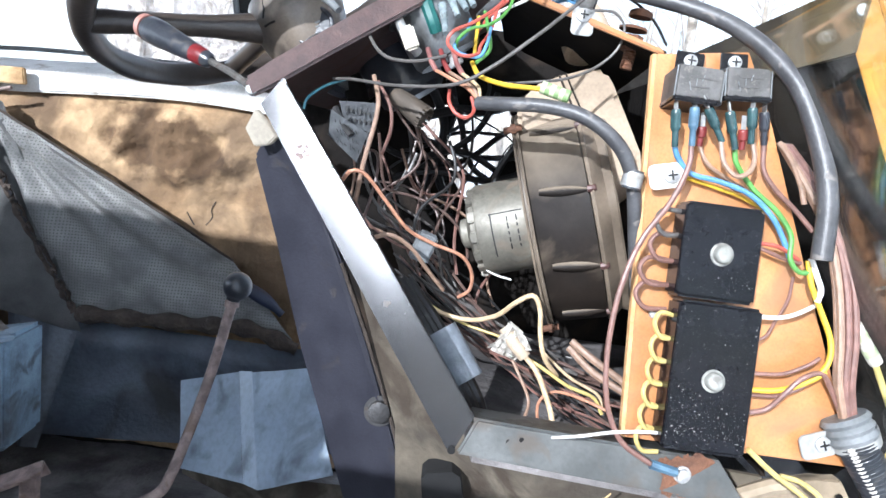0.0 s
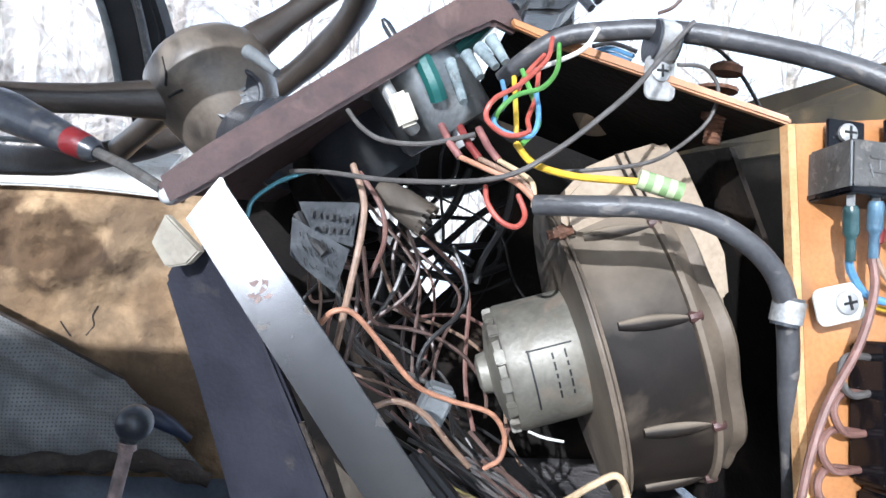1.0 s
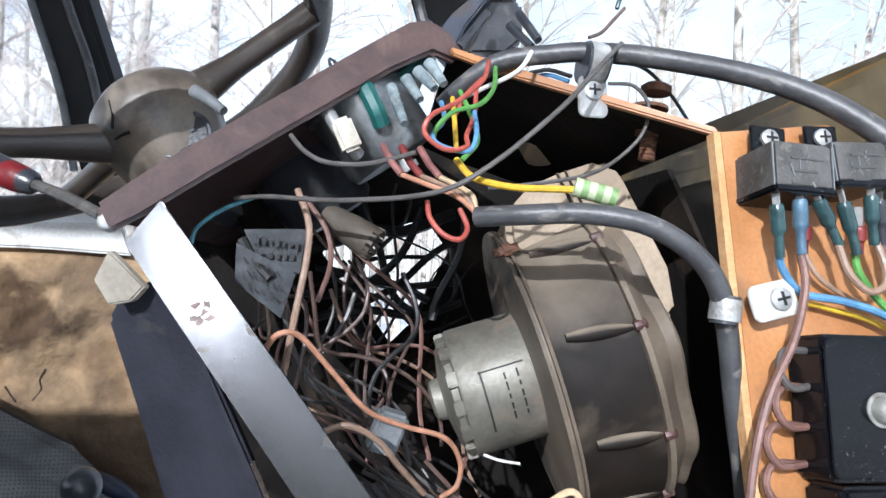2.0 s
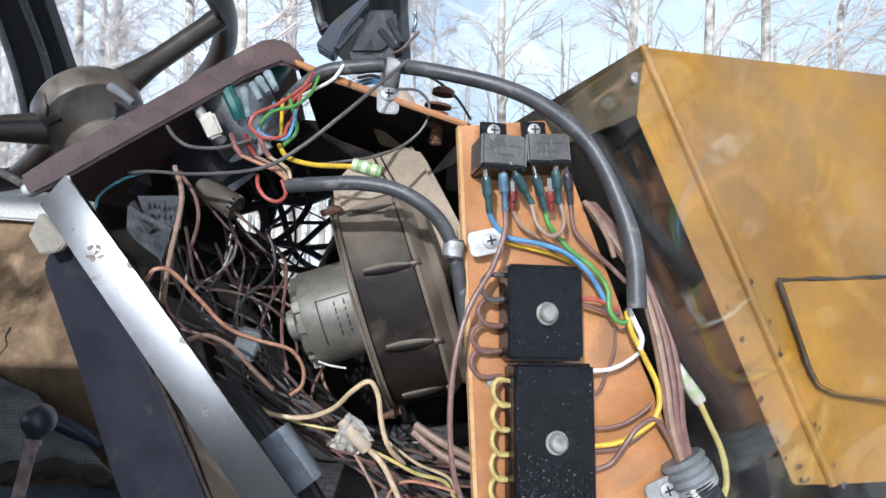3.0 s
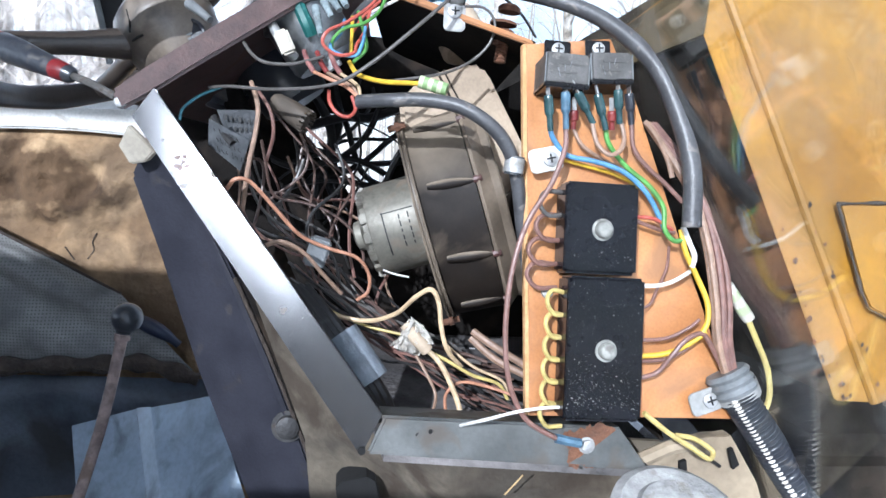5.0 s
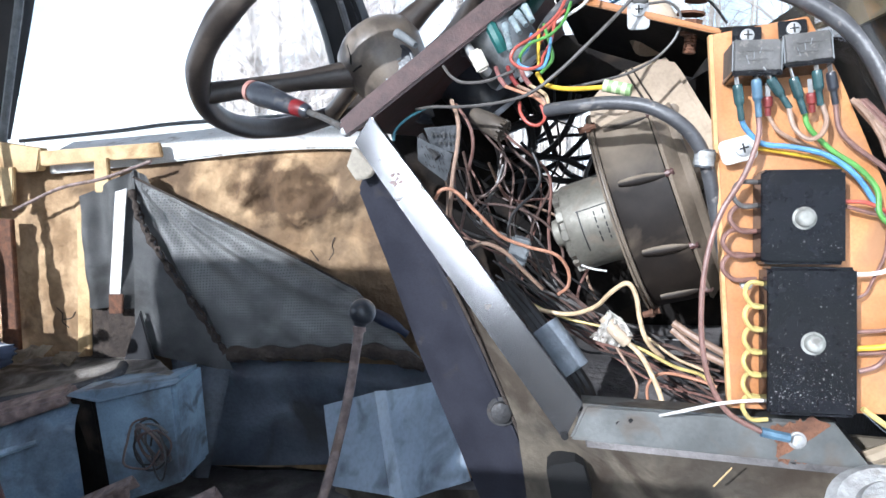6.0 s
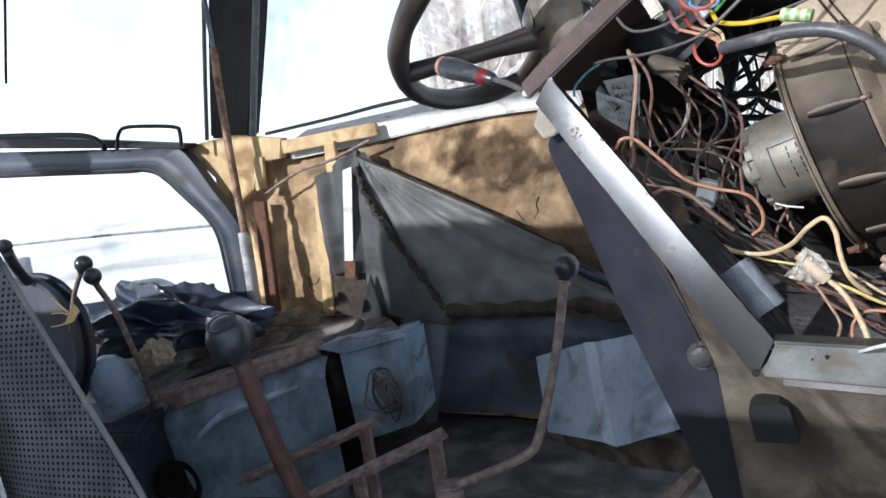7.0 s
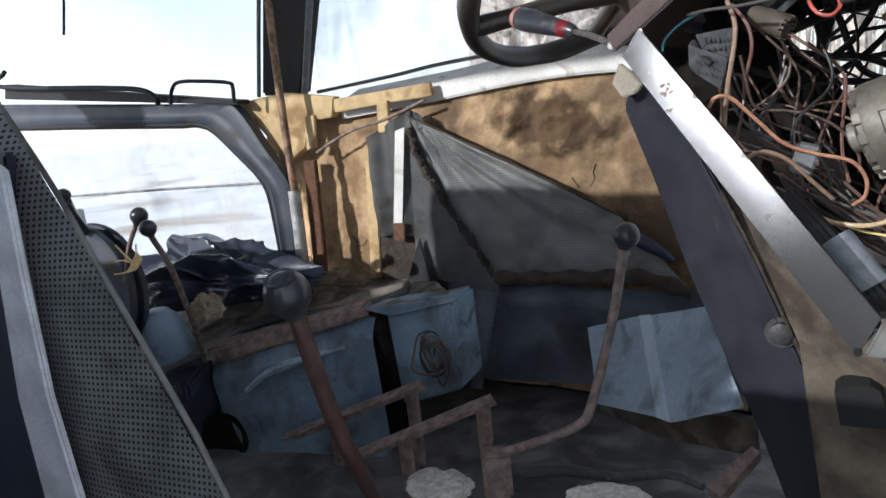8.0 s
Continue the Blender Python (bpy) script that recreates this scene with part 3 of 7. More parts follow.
def wood_edge(lo, hi, count, seed):
    """The dense far wood, as a ragged bank of upright stems."""
    rnd = random.Random(seed)
    bm = bmesh.new()
    for k in range(count):
        az = radians(rnd.uniform(lo, hi))
        d = rnd.uniform(30, 60)
        p = Vector((d * math.sin(az), d * math.cos(az), -0.2))
        h = rnd.uniform(5, 13)
        q = p + Vector((rnd.uniform(-.7, .7), rnd.uniform(-.7, .7), h))
        sweep([p, p.lerp(q, .5) + Vector((rnd.uniform(-.2, .2), 0, 0)), q], lambda u: 0.11 * (1 - 0.9 * u) + 0.012, 4, False, bm)
        for w in range(5):
            b = p.lerp(q, rnd.uniform(.3, .95))
            sweep([b, b + Vector((rnd.uniform(-1.2, 1.2), rnd.uniform(-.6, .6), rnd.uniform(.2, 1.3)))], 0.02, 3, False, bm)
    return solo("far_wood", bm, M_FAR_WOOD, "dense bare young wood far across the snow", "wood", kind="stuff")


wood_edge(-13, 70, 420, 8)
wood_edge(-28, -13, 220, 19)

# ---- the cab: far wall, roof, floor, and the closing and sun-blocking parts behind the camera ----
part_wall = thing("wall_left", "cab side wall covered with dusty felt insulation", "wall", (-0.7, 1.52, 1.1), kind="structure")


def felt(u, v):
    p = Vector((u * 5.2, v * 3.1, 0))
    clump = max(0.0, min(1.0, 1.6 - 1.4 * (((-1.48 + 1.32 * u - FELT_X) / 0.17) ** 2 + ((1.08 + 0.765 * v - FELT_Z) / 0.085) ** 2)))
    calm = 0.3 + 0.7 * min(1.0, max(0.0, (u - 0.25) / 0.15))
    return calm * 0.012 * noise.noise(p * 1.3) + calm * 0.008 * noise.noise(p * 3.1) + 0.005 * noise.noise(p * 9) + clump * (0.040 * abs(noise.noise(p * 2.3)) + 0.020 * noise.noise(p * 5.2) + 0.006 * noise.noise(p * 12))


part("felt_lining", sheet(((-1.48, 1.50, 1.08), (-0.16, 1.50, 1.08), (-0.16, 1.50, 1.845), (-1.48, 1.50, 1.845)), 220, 150, lambda u, v: felt(u, v) * (1 if v < .97 else .2)), M_MUD, part_wall)
for run in (((-0.472, 1.497, 1.640), (-0.479, 1.497, 1.622), (-0.476, 1.497, 1.606), (-0.488, 1.497, 1.588)), ((-0.528, 1.497, 1.612), (-0.519, 1.497, 1.598), (-0.511, 1.497, 1.586)), ((-1.20, 1.497, 1.47), (-1.187, 1.497, 1.455), (-1.19, 1.497, 1.435), (-1.172, 1.497, 1.42)), ((-1.15, 1.497, 1.46), (-1.163, 1.497, 1.444), (-1.187, 1.497, 1.440))):
    part("crack", tube([(x_, 1.4995 - felt((x_ + 1.48) / 1.32, (z_ - 1.08) / 0.765), z_) for x_, y_, z_ in run], 0.0014, 6, 3), M_HEM, part_wall, "dark crack in the dried felt")
part("wall_panel", box((-0.82, 1.545, 1.44), (1.34, 0.03, 0.80)), M_DARK, part_wall)


sill = thing("window_sill", "white painted window sill with a grey rubber strip", "window sill", (-0.8, 1.5, 1.85), kind="structure")
SILL_TOP = [Vector(p) for p in ((-1.165, 1.48, 1.848), (-0.876, 1.48, 1.862), (-0.657, 1.48, 1.878), (-0.36, 1.48, 1.888))]
SILL_LOW = [Vector(p) for p in ((-0.34, 1.48, 1.834), (-0.508, 1.48, 1.840), (-0.661, 1.48, 1.835), (-0.881, 1.48, 1.818), (-1.170, 1.48, 1.800))]
part("front_face", plate(smooth_path(SILL_TOP, 5) + smooth_path(SILL_LOW, 5), (0, 0.014, 0.0), 0.004), M_WHITE, sill)
top_run = smooth_path([q + Vector((0, 0.006, 0)) for q in SILL_TOP], 5)
part("ledge", plate(top_run + [q + Vector((0, 0.085, 0.030)) for q in reversed(top_run)], (0, 0.0, -0.006)), M_WHITE, sill)
part("rubber_strip", tube(((-1.305, 1.556, 1.884), (-1.041, 1.556, 1.899), (-0.845, 1.556, 1.913), (-0.40, 1.556, 1.922)), 0.005, 8), M_GREY_PLASTIC, sill)

# side windows of the far wall, and the posts between them
win = thing("window_1", "side window with dirty glass in black rubber", "window", (-0.75, 1.56, 1.9), kind="structure")
part("pane", box((-0.75, 1.565, 2.22), (1.1, 0.005, 0.72)), M_HAZY, win).visible_shadow = False

post = thing("window_post", "black rubber-sealed cab post beside the window", "post", (-1.33, 1.52, 1.88), kind="structure")
part("post_core", plate(((-1.496, 1.520, 1.894), (-1.339, 1.520, 1.881), (-1.256, 1.520, 2.129), (-1.125, 1.520, 2.543), (-1.322, 1.520, 2.599), (-1.437, 1.520, 2.159)), (0, 0.05, 0), 0.008), M_POST, post)
part("seal", tube(((-1.305, 1.500, 1.882), (-1.239, 1.500, 2.124), (-1.126, 1.500, 2.538)), 0.010, 8), M_GREY_PLASTIC, post)
part("seal", tube(((-1.485, 1.500, 1.890), (-1.426, 1.500, 2.156), (-1.319, 1.500, 2.593)), 0.006, 8), M_GREY_PLASTIC, post)

apost = thing("front_post", "dark cab corner post with ribbed rubber seals", "post", (-0.2, 1.46, 1.8), kind="structure")
part("post_core", plate(((-0.400, 1.420, 1.926), (-0.342, 1.420, 1.930), (-0.366, 1.420, 2.103), (-0.417, 1.420, 2.245), (-0.507, 1.420, 2.525), (-0.591, 1.420, 2.510), (-0.497, 1.420, 2.235)), (0.01, 0.06, 0), 0.008), M_POST, apost)
part("seal", tube(((-0.413, 1.400, 1.961), (-0.440, 1.400, 2.082), (-0.492, 1.400, 2.228), (-0.590, 1.400, 2.498)), 0.006, 8), M_GREY_PLASTIC, apost)
part("seal", tube(((-0.361, 1.400, 1.964), (-0.396, 1.400, 2.115), (-0.441, 1.400, 2.234), (-0.533, 1.400, 2.508)), 0.007, 8), M_RUBBER, apost)

tagged(part("ceiling", box((-1.05, 0.72, 2.66), (3.5, 1.9, 0.06), None, 0.01), M_LINING), "grey painted cab roof lining", "ceiling", kind="structure")

# rear wall with its window, and the panels beside the camera
rear = thing("wall_rear", "pale grey lined rear cab wall with a wide window", "wall", (-2.05, 0.7, 1.05), kind="structure")
part("lower_panel", box((-2.77, 0.70, 1.30), (0.05, 1.9, 0.5), None, 0.005), M_LINING, rear)
part("upper_panel", box((-2.77, 0.70, 2.52), (0.05, 1.9, 0.22), None, 0.005), M_LINING, rear)
part("corner_post", box((-2.77, -0.22, 2.1), (0.07, 0.08, 0.75), None, 0.01), M_POST, rear)

# Unseen panels, added and sized to cut the sunlight on wall and console.
sun_blocker = thing("unseen_sun_blocker", "unseen pale grey side panels added to shape the sun's shadow", "wall", (-1.5, -0.2, 1.05), kind="structure")
part("lower_panel", box((-1.265, -0.225, 1.635), (0.95, 0.05, 1.41), None, 0.005), M_LINING, sun_blocker)
part("rear_panel", box((-2.25, -0.225, 1.48), (1.02, 0.05, 1.10), None, 0.005), M_LINING, sun_blocker)
part("low_blocker", box((-0.525, -0.235, 1.425), (0.51, 0.04, 0.95), None, 0.005), M_LINING, sun_blocker)
part("blocker_post", box((-1.02, -0.225, 2.38), (0.07, 0.07, 0.5), None, 0.01), M_POST, sun_blocker)

tagged(part("floor", sheet(((-2.8, -0.3, 1.06), (0.55, -0.3, 1.06), (0.55, 1.55, 1.06), (-2.8, 1.55, 1.06)), 70, 50, lambda u, v: 0.012 * noise.noise(Vector((u * 22, v * 15, 0)))), M_FLOOR), "cab floor thick with oily dirt", "floor", kind="structure")

# windscreen in front of the console
screen = thing("windscreen", "scratched dusty windscreen pane mirroring the wiring", "window", (0.3, 0.6, 1.7), kind="structure")
gd = Vector((0.25, 0, 0.105)).normalized()
part("pane", plate(((0.240 - 0.1764, -0.15, 2.29), (0.240 - 0.1764, 1.35, 2.29), (0.240 + 0.168, 1.35, 1.47), (0.240 + 0.168, -0.15, 1.47)), gd * 0.005), M_WINDSHIELD, screen).visible_shadow = False

# yellow engine cover outside the windscreen
hood = thing("engine_cover", "weathered yellow engine cover with streaks of dirt and painted haze", "engine cover", (0.9, 0.9, 1.2))
T1, T0 = Vector((0.278, 0.540, 1.959)), Vector((0.387, 0.470, 1.661))
HR = Vector((1, 0.02, 0.0))
part("side_panel", plate((T1 - HR * 0.001, T1 + HR * 1.2, T0 + HR * 1.2, T0 - HR * 0.001), (0, 0.012, 0), 0.001), M_YELLOW, hood)
CH = Vector((-0.024, 0.006, -0.001))
HD = (T0 - T1) * 0.17
part("corner_strip", plate((T1 + HR * 0.003, T1 + CH + HD, T0 + CH, T0 + HR * 0.003), (0.004, 0.006, 0), 0.001), M_YELLOW, hood)
# Thin round edge shaped to give the bright highlight along the corner.
part("ridge", sweep([T1.lerp(T0, k / 12) + Vector((0.001, -0.0005, 0)) for k in range(13)], 0.0034, 8), M_YELLOW, hood, "rolled edge in the same yellow, added for the highlight line")
part("rear_frame", plate((T1, T1 + Vector((-0.004, 0.75, -0.01)), T1 + Vector((0.018, 0.75, -0.05)), T1 + CH + HD), (0.008, 0.004, 0)), M_OLIVE, hood)
part("rear_panel", plate((T1 + CH + HD + Vector((.004, .004, 0)), T1 + Vector((0.022, 0.75, -0.05)), T0 + CH + Vector((0.02, 0.75, 0)), T0 + CH + Vector((.004, .004, 0))), (0.01, 0, 0)), M_DARK, hood, "black rubber-covered rear panel")
part("top_panel", plate((T1 + Vector((0, 0.01, -0.004)), T1 + HR * 1.2 + Vector((0, 0.01, -0.004)), T1 + HR * 1.2 + Vector((0, 0.8, 0)), T1 + Vector((0.02, 0.8, -0.01))), (0, 0, -0.01)), M_YELLOW, hood)
RC = [Vector(p) for p in ((0.361, 0.493, 1.794), (0.474, 0.469, 1.801), (0.482, 0.454, 1.712), (0.392, 0.475, 1.719), (0.382, 0.478, 1.724), (0.377, 0.480, 1.734))]
part("raised_panel", plate(RC, (0, 0.004, 0), 0.002), M_YELLOW, hood)
GR = random.Random(31)
for k, (a, b) in enumerate(zip(RC, RC[1:] + RC[:1])):
    w = (0.0013, 0.0004, 0.0004, 0.0006, 0.0008, 0.0013)[k]
    part("groove", sweep([a.lerp(b, q / 14) + Vector((0, .0006, GR.uniform(-.0004, .0004))) for q in range(15)], lambda s: w * GR.uniform(.55, 1.35), 6), M_HEM if w > .0007 else M_OLIVE, hood, "grimy groove round the raised panel")
for k in range(26):
    q = T1.lerp(T0, GR.choice((GR.uniform(.45, .9), GR.uniform(.86, 1.0)))) + (CH * GR.uniform(.55, 1.0) if k % 3 else HR * GR.uniform(.0, .008) + Vector((0, -.003, 0)))
    size = GR.uniform(.0007, .0024)
    bm = bmesh.new()
    bm.faces.new([bm.verts.new(q + Vector((size * f * math.cos(a), -.0016, 1.3 * size * f * math.sin(a)))) for a, f in [(j * math.tau / 9, GR.uniform(.5, 1.2)) for j in range(9)]])
    part("paint_chip", bm, M_RUST if k % 2 else M_HEM, hood, "rusty chip in the paint")
sc = Vector((0.275, 0.5405, 1.936))
part("screw", turned(sc, (0, -1, 0.1), ((0, 0.0042), (0.0012, 0.0040), (0.0018, 0.0028), (0.0012, 0.002))), M_ALU, hood)
part("base", box((1.0, 0.95, 0.8), (1.2, 0.8, 1.6), None, 0.02), M_DARK, hood)
solo("chassis", box((-1.12, 0.63, 0.50), (3.3, 1.78, 1.08), None, 0.03), M_DARK, "dark steel machine body under the cab floor", "machine body", kind="structure")


# ---- the console: panel, frame, inner walls ----
console = thing("console", "open instrument console with its side cover taken off", "console", (0.05, 0.7, 1.2))
bt0, bt1 = Vector((-0.154, 0.620, 1.842)), Vector((0.025, 0.660, 1.974))
bd = (bt1 - bt0).normalized()
bn = Vector((-bd.z, 0, bd.x))
EDGE_TOP = ((-0.156, 0.620, 1.845), (-0.133, 0.625, 1.865), (-0.080, 0.637, 1.906), (-0.022, 0.649, 1.950), (0.004, 0.655, 1.969), (0.016, 0.658, 1.973), (0.029, 0.661, 1.969), (0.040, 0.664, 1.957))
EDGE_LOW = ((0.036, 0.663, 1.949), (0.020, 0.659, 1.953), (-0.005, 0.653, 1.938), (-0.049, 0.643, 1.905), (-0.104, 0.631, 1.864), (-0.134, 0.625, 1.841), (-0.149, 0.621, 1.831))
part("panel_edge", plate([Vector(q) for q in EDGE_TOP] + [Vector(q) for q in EDGE_LOW], (0.0, 0.012, 0.002), 0.0025), M_BROWN, console, "brown painted folded edge of the instrument panel")
part("instrument_panel", plate((bt0 - bn * 0.001 + Vector((0, .01, 0)), bt1 - bn * 0.001 + Vector((0, .01, 0)), bt1 + Vector((0.02, 0.36, 0)), bt0 + Vector((0.02, 0.36, 0))), bn * -0.003), M_BROWN, console)
part("weld", turned(bt0 + Vector((0.004, 0.004, -0.004)), (0, -1, 0), ((-.006, .0055), (.0, .005), (.0016, .0035), (.002, .0015)), 10), M_ALU, console, "bare flaking corner")

S0, S1 = Vector((-0.138, 0.612, 1.827)), Vector((-0.123, 0.614, 1.849))
C_IN, C_OUT = Vector((0.056, 0.539, 1.623)), Vector((0.042, 0.535, 1.594))
R_TOP, R_END = Vector((0.224, 0.513, 1.625)), Vector((0.246, 0.504, 1.596))
FN = Vector((0.0, 0.024, -0.004))
part("strut", sheet((S0, C_OUT, C_IN, S1), 30, 6, lambda u, v: 0.0002 * math.sin(math.pi * v) + 0.0006 * math.sin(11 * u), 0.004), M_STEEL, console, "bare bright steel strut")
BACK = Vector((0, 0.005, 0))
part("strut_flange", plate((S1 + BACK, S1 + FN, C_IN + FN, C_IN + BACK), (C_OUT - C_IN).normalized() * 0.003), M_STEEL, console)
part("strut_inner_flange", plate((S0 + BACK, S0 + Vector((0.01, 0.05, 0)), C_OUT + Vector((0.01, 0.05, 0)), C_OUT + BACK), (C_IN - C_OUT).normalized() * 0.003), M_RAIL, console)
part("bottom_rail", plate((C_IN + Vector((0.002, -0.0015, -0.0)), R_TOP, R_END, C_OUT + Vector((0.004, -0.0015, 0.002))), FN * 0.25, 0.002), M_RAIL, console, "grey worn steel bottom rail")
part("bottom_flange", plate((C_IN, R_TOP, R_TOP + FN * 1.5, C_IN + FN * 1.5), (0, 0, -0.003)), M_RAIL, console)
for px in ((0.082, 0.532, 1.611), (0.091, 0.531, 1.614)):
    part("rivet_hole", turned(Vector(px), (0, -1, 0.1), ((-.002, .0018), (.0005, .0018)), 10), M_HOLE, console)
SPOTS = random.Random(21)
for q in ((-0.101, 0.600, 1.798), (-0.097, 0.599, 1.795), (-0.096, 0.599, 1.799), (-0.102, 0.599, 1.792), (-0.094, 0.598, 1.792), (-0.099, 0.598, 1.791)):
    bm = bmesh.new()
    bm.faces.new([bm.verts.new(Vector(q) + Vector((1.2 * r_ * math.cos(a), -0.0012, 0)) + Vector((0, 0, r_ * math.sin(a)))) for a, r_ in [(k * math.tau / 11, SPOTS.uniform(.0007, .0027)) for k in range(11)]])
    part("rust_spot", bm, M_RUSTY_BAR, console, "small rust spot on the strut")
part("weld_gap", turned(Vector((0.0425, 0.5345, 1.598)), (0, -1, 0.1), ((-.004, .0030), (.0004, .0030)), 9), M_HOLE, console, "dark gap left by the weld")
rust = Vector((0.200, 0.513, 1.612))
RP = random.Random(8)
for q, size in (((0, 0, 0), .013), ((.008, 0, .006), .010), ((.012, 0, -.004), .009), ((-.006, 0, -.009), .008), ((.004, 0, -.012), .006), ((.017, 0, .009), .005), ((-.012, 0, .004), .006), ((.022, 0, -.006), .003)):
    bm = bmesh.new()
    bm.faces.new([bm.verts.new(rust + Vector(q) + Vector((size * f * math.cos(a), -.0002 * size / .013, size * f * math.sin(a)))) for a, f in [(k * math.tau / 26, 1 + RP.uniform(-.22, .22)) for k in range(26)]])
    part("rust_patch", bm, M_RUST, console, "flaking orange rust round the earth screw")
part("earth_screw", turned(rust + Vector((0, -.001, 0)), (0, -1, 0.1), ((0, .0060), (.0012, .0060), (.0016, .0046), (.0034, .0042), (.004, .002)), 16), M_ALU, console)

# inner walls of the console, given a near-black colour
LEFT0, LEFT1 = Vector((-0.214, 0.985, 1.846)), Vector((-0.065, 0.985, 1.408))
HOLE = [(-.035, 1.838), (-.012, 1.868), (.030, 1.866), (.074, 1.880), (.100, 1.845), (.078, 1.802), (.060, 1.765), (.040, 1.745), (.018, 1.775), (-.012, 1.805)]
bm = bmesh.new()
inner = [bm.verts.new((x, 0.985, z)) for x, z in HOLE]
hc = Vector((0.035, 0.985, 1.81))
outer = []
for x, z in HOLE:
    d = Vector((x, 0.985, z)) - hc
    q = hc + d.normalized() * 0.6
    outer.append(bm.verts.new((min(max(q.x, LEFT0.x + (LEFT1.x - LEFT0.x) * (LEFT0.z - min(LEFT0.z, q.z)) / (LEFT0.z - LEFT1.z)), 0.34), 0.985, min(max(q.z, 1.30), 1.97 if q.x > -0.1 else 1.92))))
for k in range(len(inner)):
    j = (k + 1) % len(inner)
    bm.faces.new((inner[k], inner[j], outer[j], outer[k]))
part("inner_bulkhead", bm, M_DARK, console, "bulkhead in a near-black colour with a ragged cable hole", False)
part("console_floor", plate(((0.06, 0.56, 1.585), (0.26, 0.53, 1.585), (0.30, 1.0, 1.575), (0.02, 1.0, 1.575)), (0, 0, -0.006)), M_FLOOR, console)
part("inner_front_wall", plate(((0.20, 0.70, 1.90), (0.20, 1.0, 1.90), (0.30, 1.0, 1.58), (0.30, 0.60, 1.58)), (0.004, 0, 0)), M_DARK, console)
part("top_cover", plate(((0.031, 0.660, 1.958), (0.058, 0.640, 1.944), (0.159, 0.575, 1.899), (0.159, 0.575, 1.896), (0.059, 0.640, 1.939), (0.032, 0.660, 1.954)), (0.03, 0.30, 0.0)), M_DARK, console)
part("top_cover_edge", plate(((0.030, 0.655, 1.957), (0.057, 0.635, 1.943), (0.156, 0.570, 1.899), (0.156, 0.570, 1.895), (0.057, 0.635, 1.937), (0.031, 0.655, 1.952)), (0.0, 0.006, 0.0), 0.001), M_BOARD, console, "orange cut edge of the top cover")

# ochre bolt under the top cover
ub = Vector((0.143, 0.620, 1.897))
bolt = thing("rusty_bolt", "rusty threaded bolt under the top cover", "bolt", ub)
part("washer", turned(ub + Vector((0, 0, .022)), (0.1, 0, 1), ((0, .011), (.002, .011)), 16), M_RUST, bolt)
part("nut", turned(ub + Vector((0, 0, .006)), (0.1, 0, 1), ((0, .008), (.012, .008)), 6), M_RUST, bolt)
part("thread", turned(ub + Vector((-.001, 0, -.008)), (0.1, 0, 1), [(k * .0012, .0052 if k % 2 else .0044) for k in range(16)], 12), M_RUST, bolt)
part("head", turned(ub + Vector((.004, 0, .032)), (0.1, 0, 1), ((0, .009), (.004, .009), (.006, .006)), 12), M_RUST, bolt)

# side pillar, dark steel, with its bolt and rusty seam
pillar = thing("console_pillar", "dark blue-black steel pillar with a bolt", "pillar", (0, 0.77, 1.06))
pa = [Vector(p) for p in ((-0.182, 0.758, 1.779), (-0.173, 0.751, 1.796), (-0.150, 0.738, 1.808), (-0.121, 0.735, 1.772), (-0.079, 0.745, 1.680), (-0.047, 0.750, 1.606), (-0.015, 0.752, 1.524), (0.012, 0.752, 1.452), (0.040, 0.755, 1.376), (0.085, 0.790, 1.205), (0.005, 0.840, 1.175), (-0.050, 0.804, 1.375), (-0.122, 0.783, 1.580), (-0.156, 0.768, 1.698))]
part("face", plate(pa, (0.0, 0.02, 0), 0.003), M_PILLAR, pillar)
part("seam", tube(((-0.080, 0.738, 1.686), (-0.045, 0.744, 1.606), (-0.012, 0.746, 1.524), (0.015, 0.746, 1.452), (0.043, 0.750, 1.376), (0.088, 0.785, 1.210)), 0.0022, 8), M_HEM, pillar, "dark rusty welded seam")
pb = Vector((-0.026, 0.7505, 1.533))
part("bolt_head", turned(pb, (0, -1, 0.05), ((0, .0165), (.002, .0165), (.0022, .012), (.008, .0115), (.0095, .008)), 20), M_BOLT_RUSTY, pillar, "dull hexagon bolt on a washer")
part("bracket", plate(((-0.186, 0.732, 1.806), (-0.178, 0.732, 1.826), (-0.165, 0.730, 1.814), (-0.154, 0.730, 1.803), (-0.162, 0.730, 1.793), (-0.176, 0.732, 1.790)), (0.004, 0.004, 0), 0.001), M_TAB_PALE, pillar, "bent pale metal tab")

# beige panel below the rail
beige = thing("lower_panel", "dirty beige sheet-metal panel under the console", "panel", (0.15, 0.66, 1.06))
bp_ = [Vector(p) for p in ((-0.056, 0.700, 1.673), (0.014, 0.660, 1.621), (0.066, 0.620, 1.584), (0.301, 0.600, 1.579), (0.342, 0.600, 1.331), (0.029, 0.700, 1.242), (-0.006, 0.700, 1.540))]
part("panel", plate(bp_, (0, 0.005, 0)), M_BEIGE, beige)
hp = [Vector(p) for p in ((0.025, 0.655, 1.512), (0.030, 0.655, 1.518), (0.052, 0.650, 1.525), (0.060, 0.650, 1.521), (0.068, 0.650, 1.486), (0.030, 0.655, 1.482))]
part("slot", plate(hp, (0, 0.03, 0)), M_HOLE, beige, "dark rounded opening")

# ---- the orange board with relays and fuse boxes ----
board = thing("relay_board", "orange phenolic board carrying relays and fuse boxes", "circuit board", (0.24, 0.52, 1.62))
BU, BN = Vector((0, 0.148, 0.989)), Vector((0, -0.989, 0.148))
bq = [Vector(p) for p in ((0.147, 0.555, 1.893), (0.210, 0.556, 1.902), (0.229, 0.549, 1.861), (0.267, 0.534, 1.759), (0.317, 0.515, 1.631), (0.158, 0.516, 1.632))]
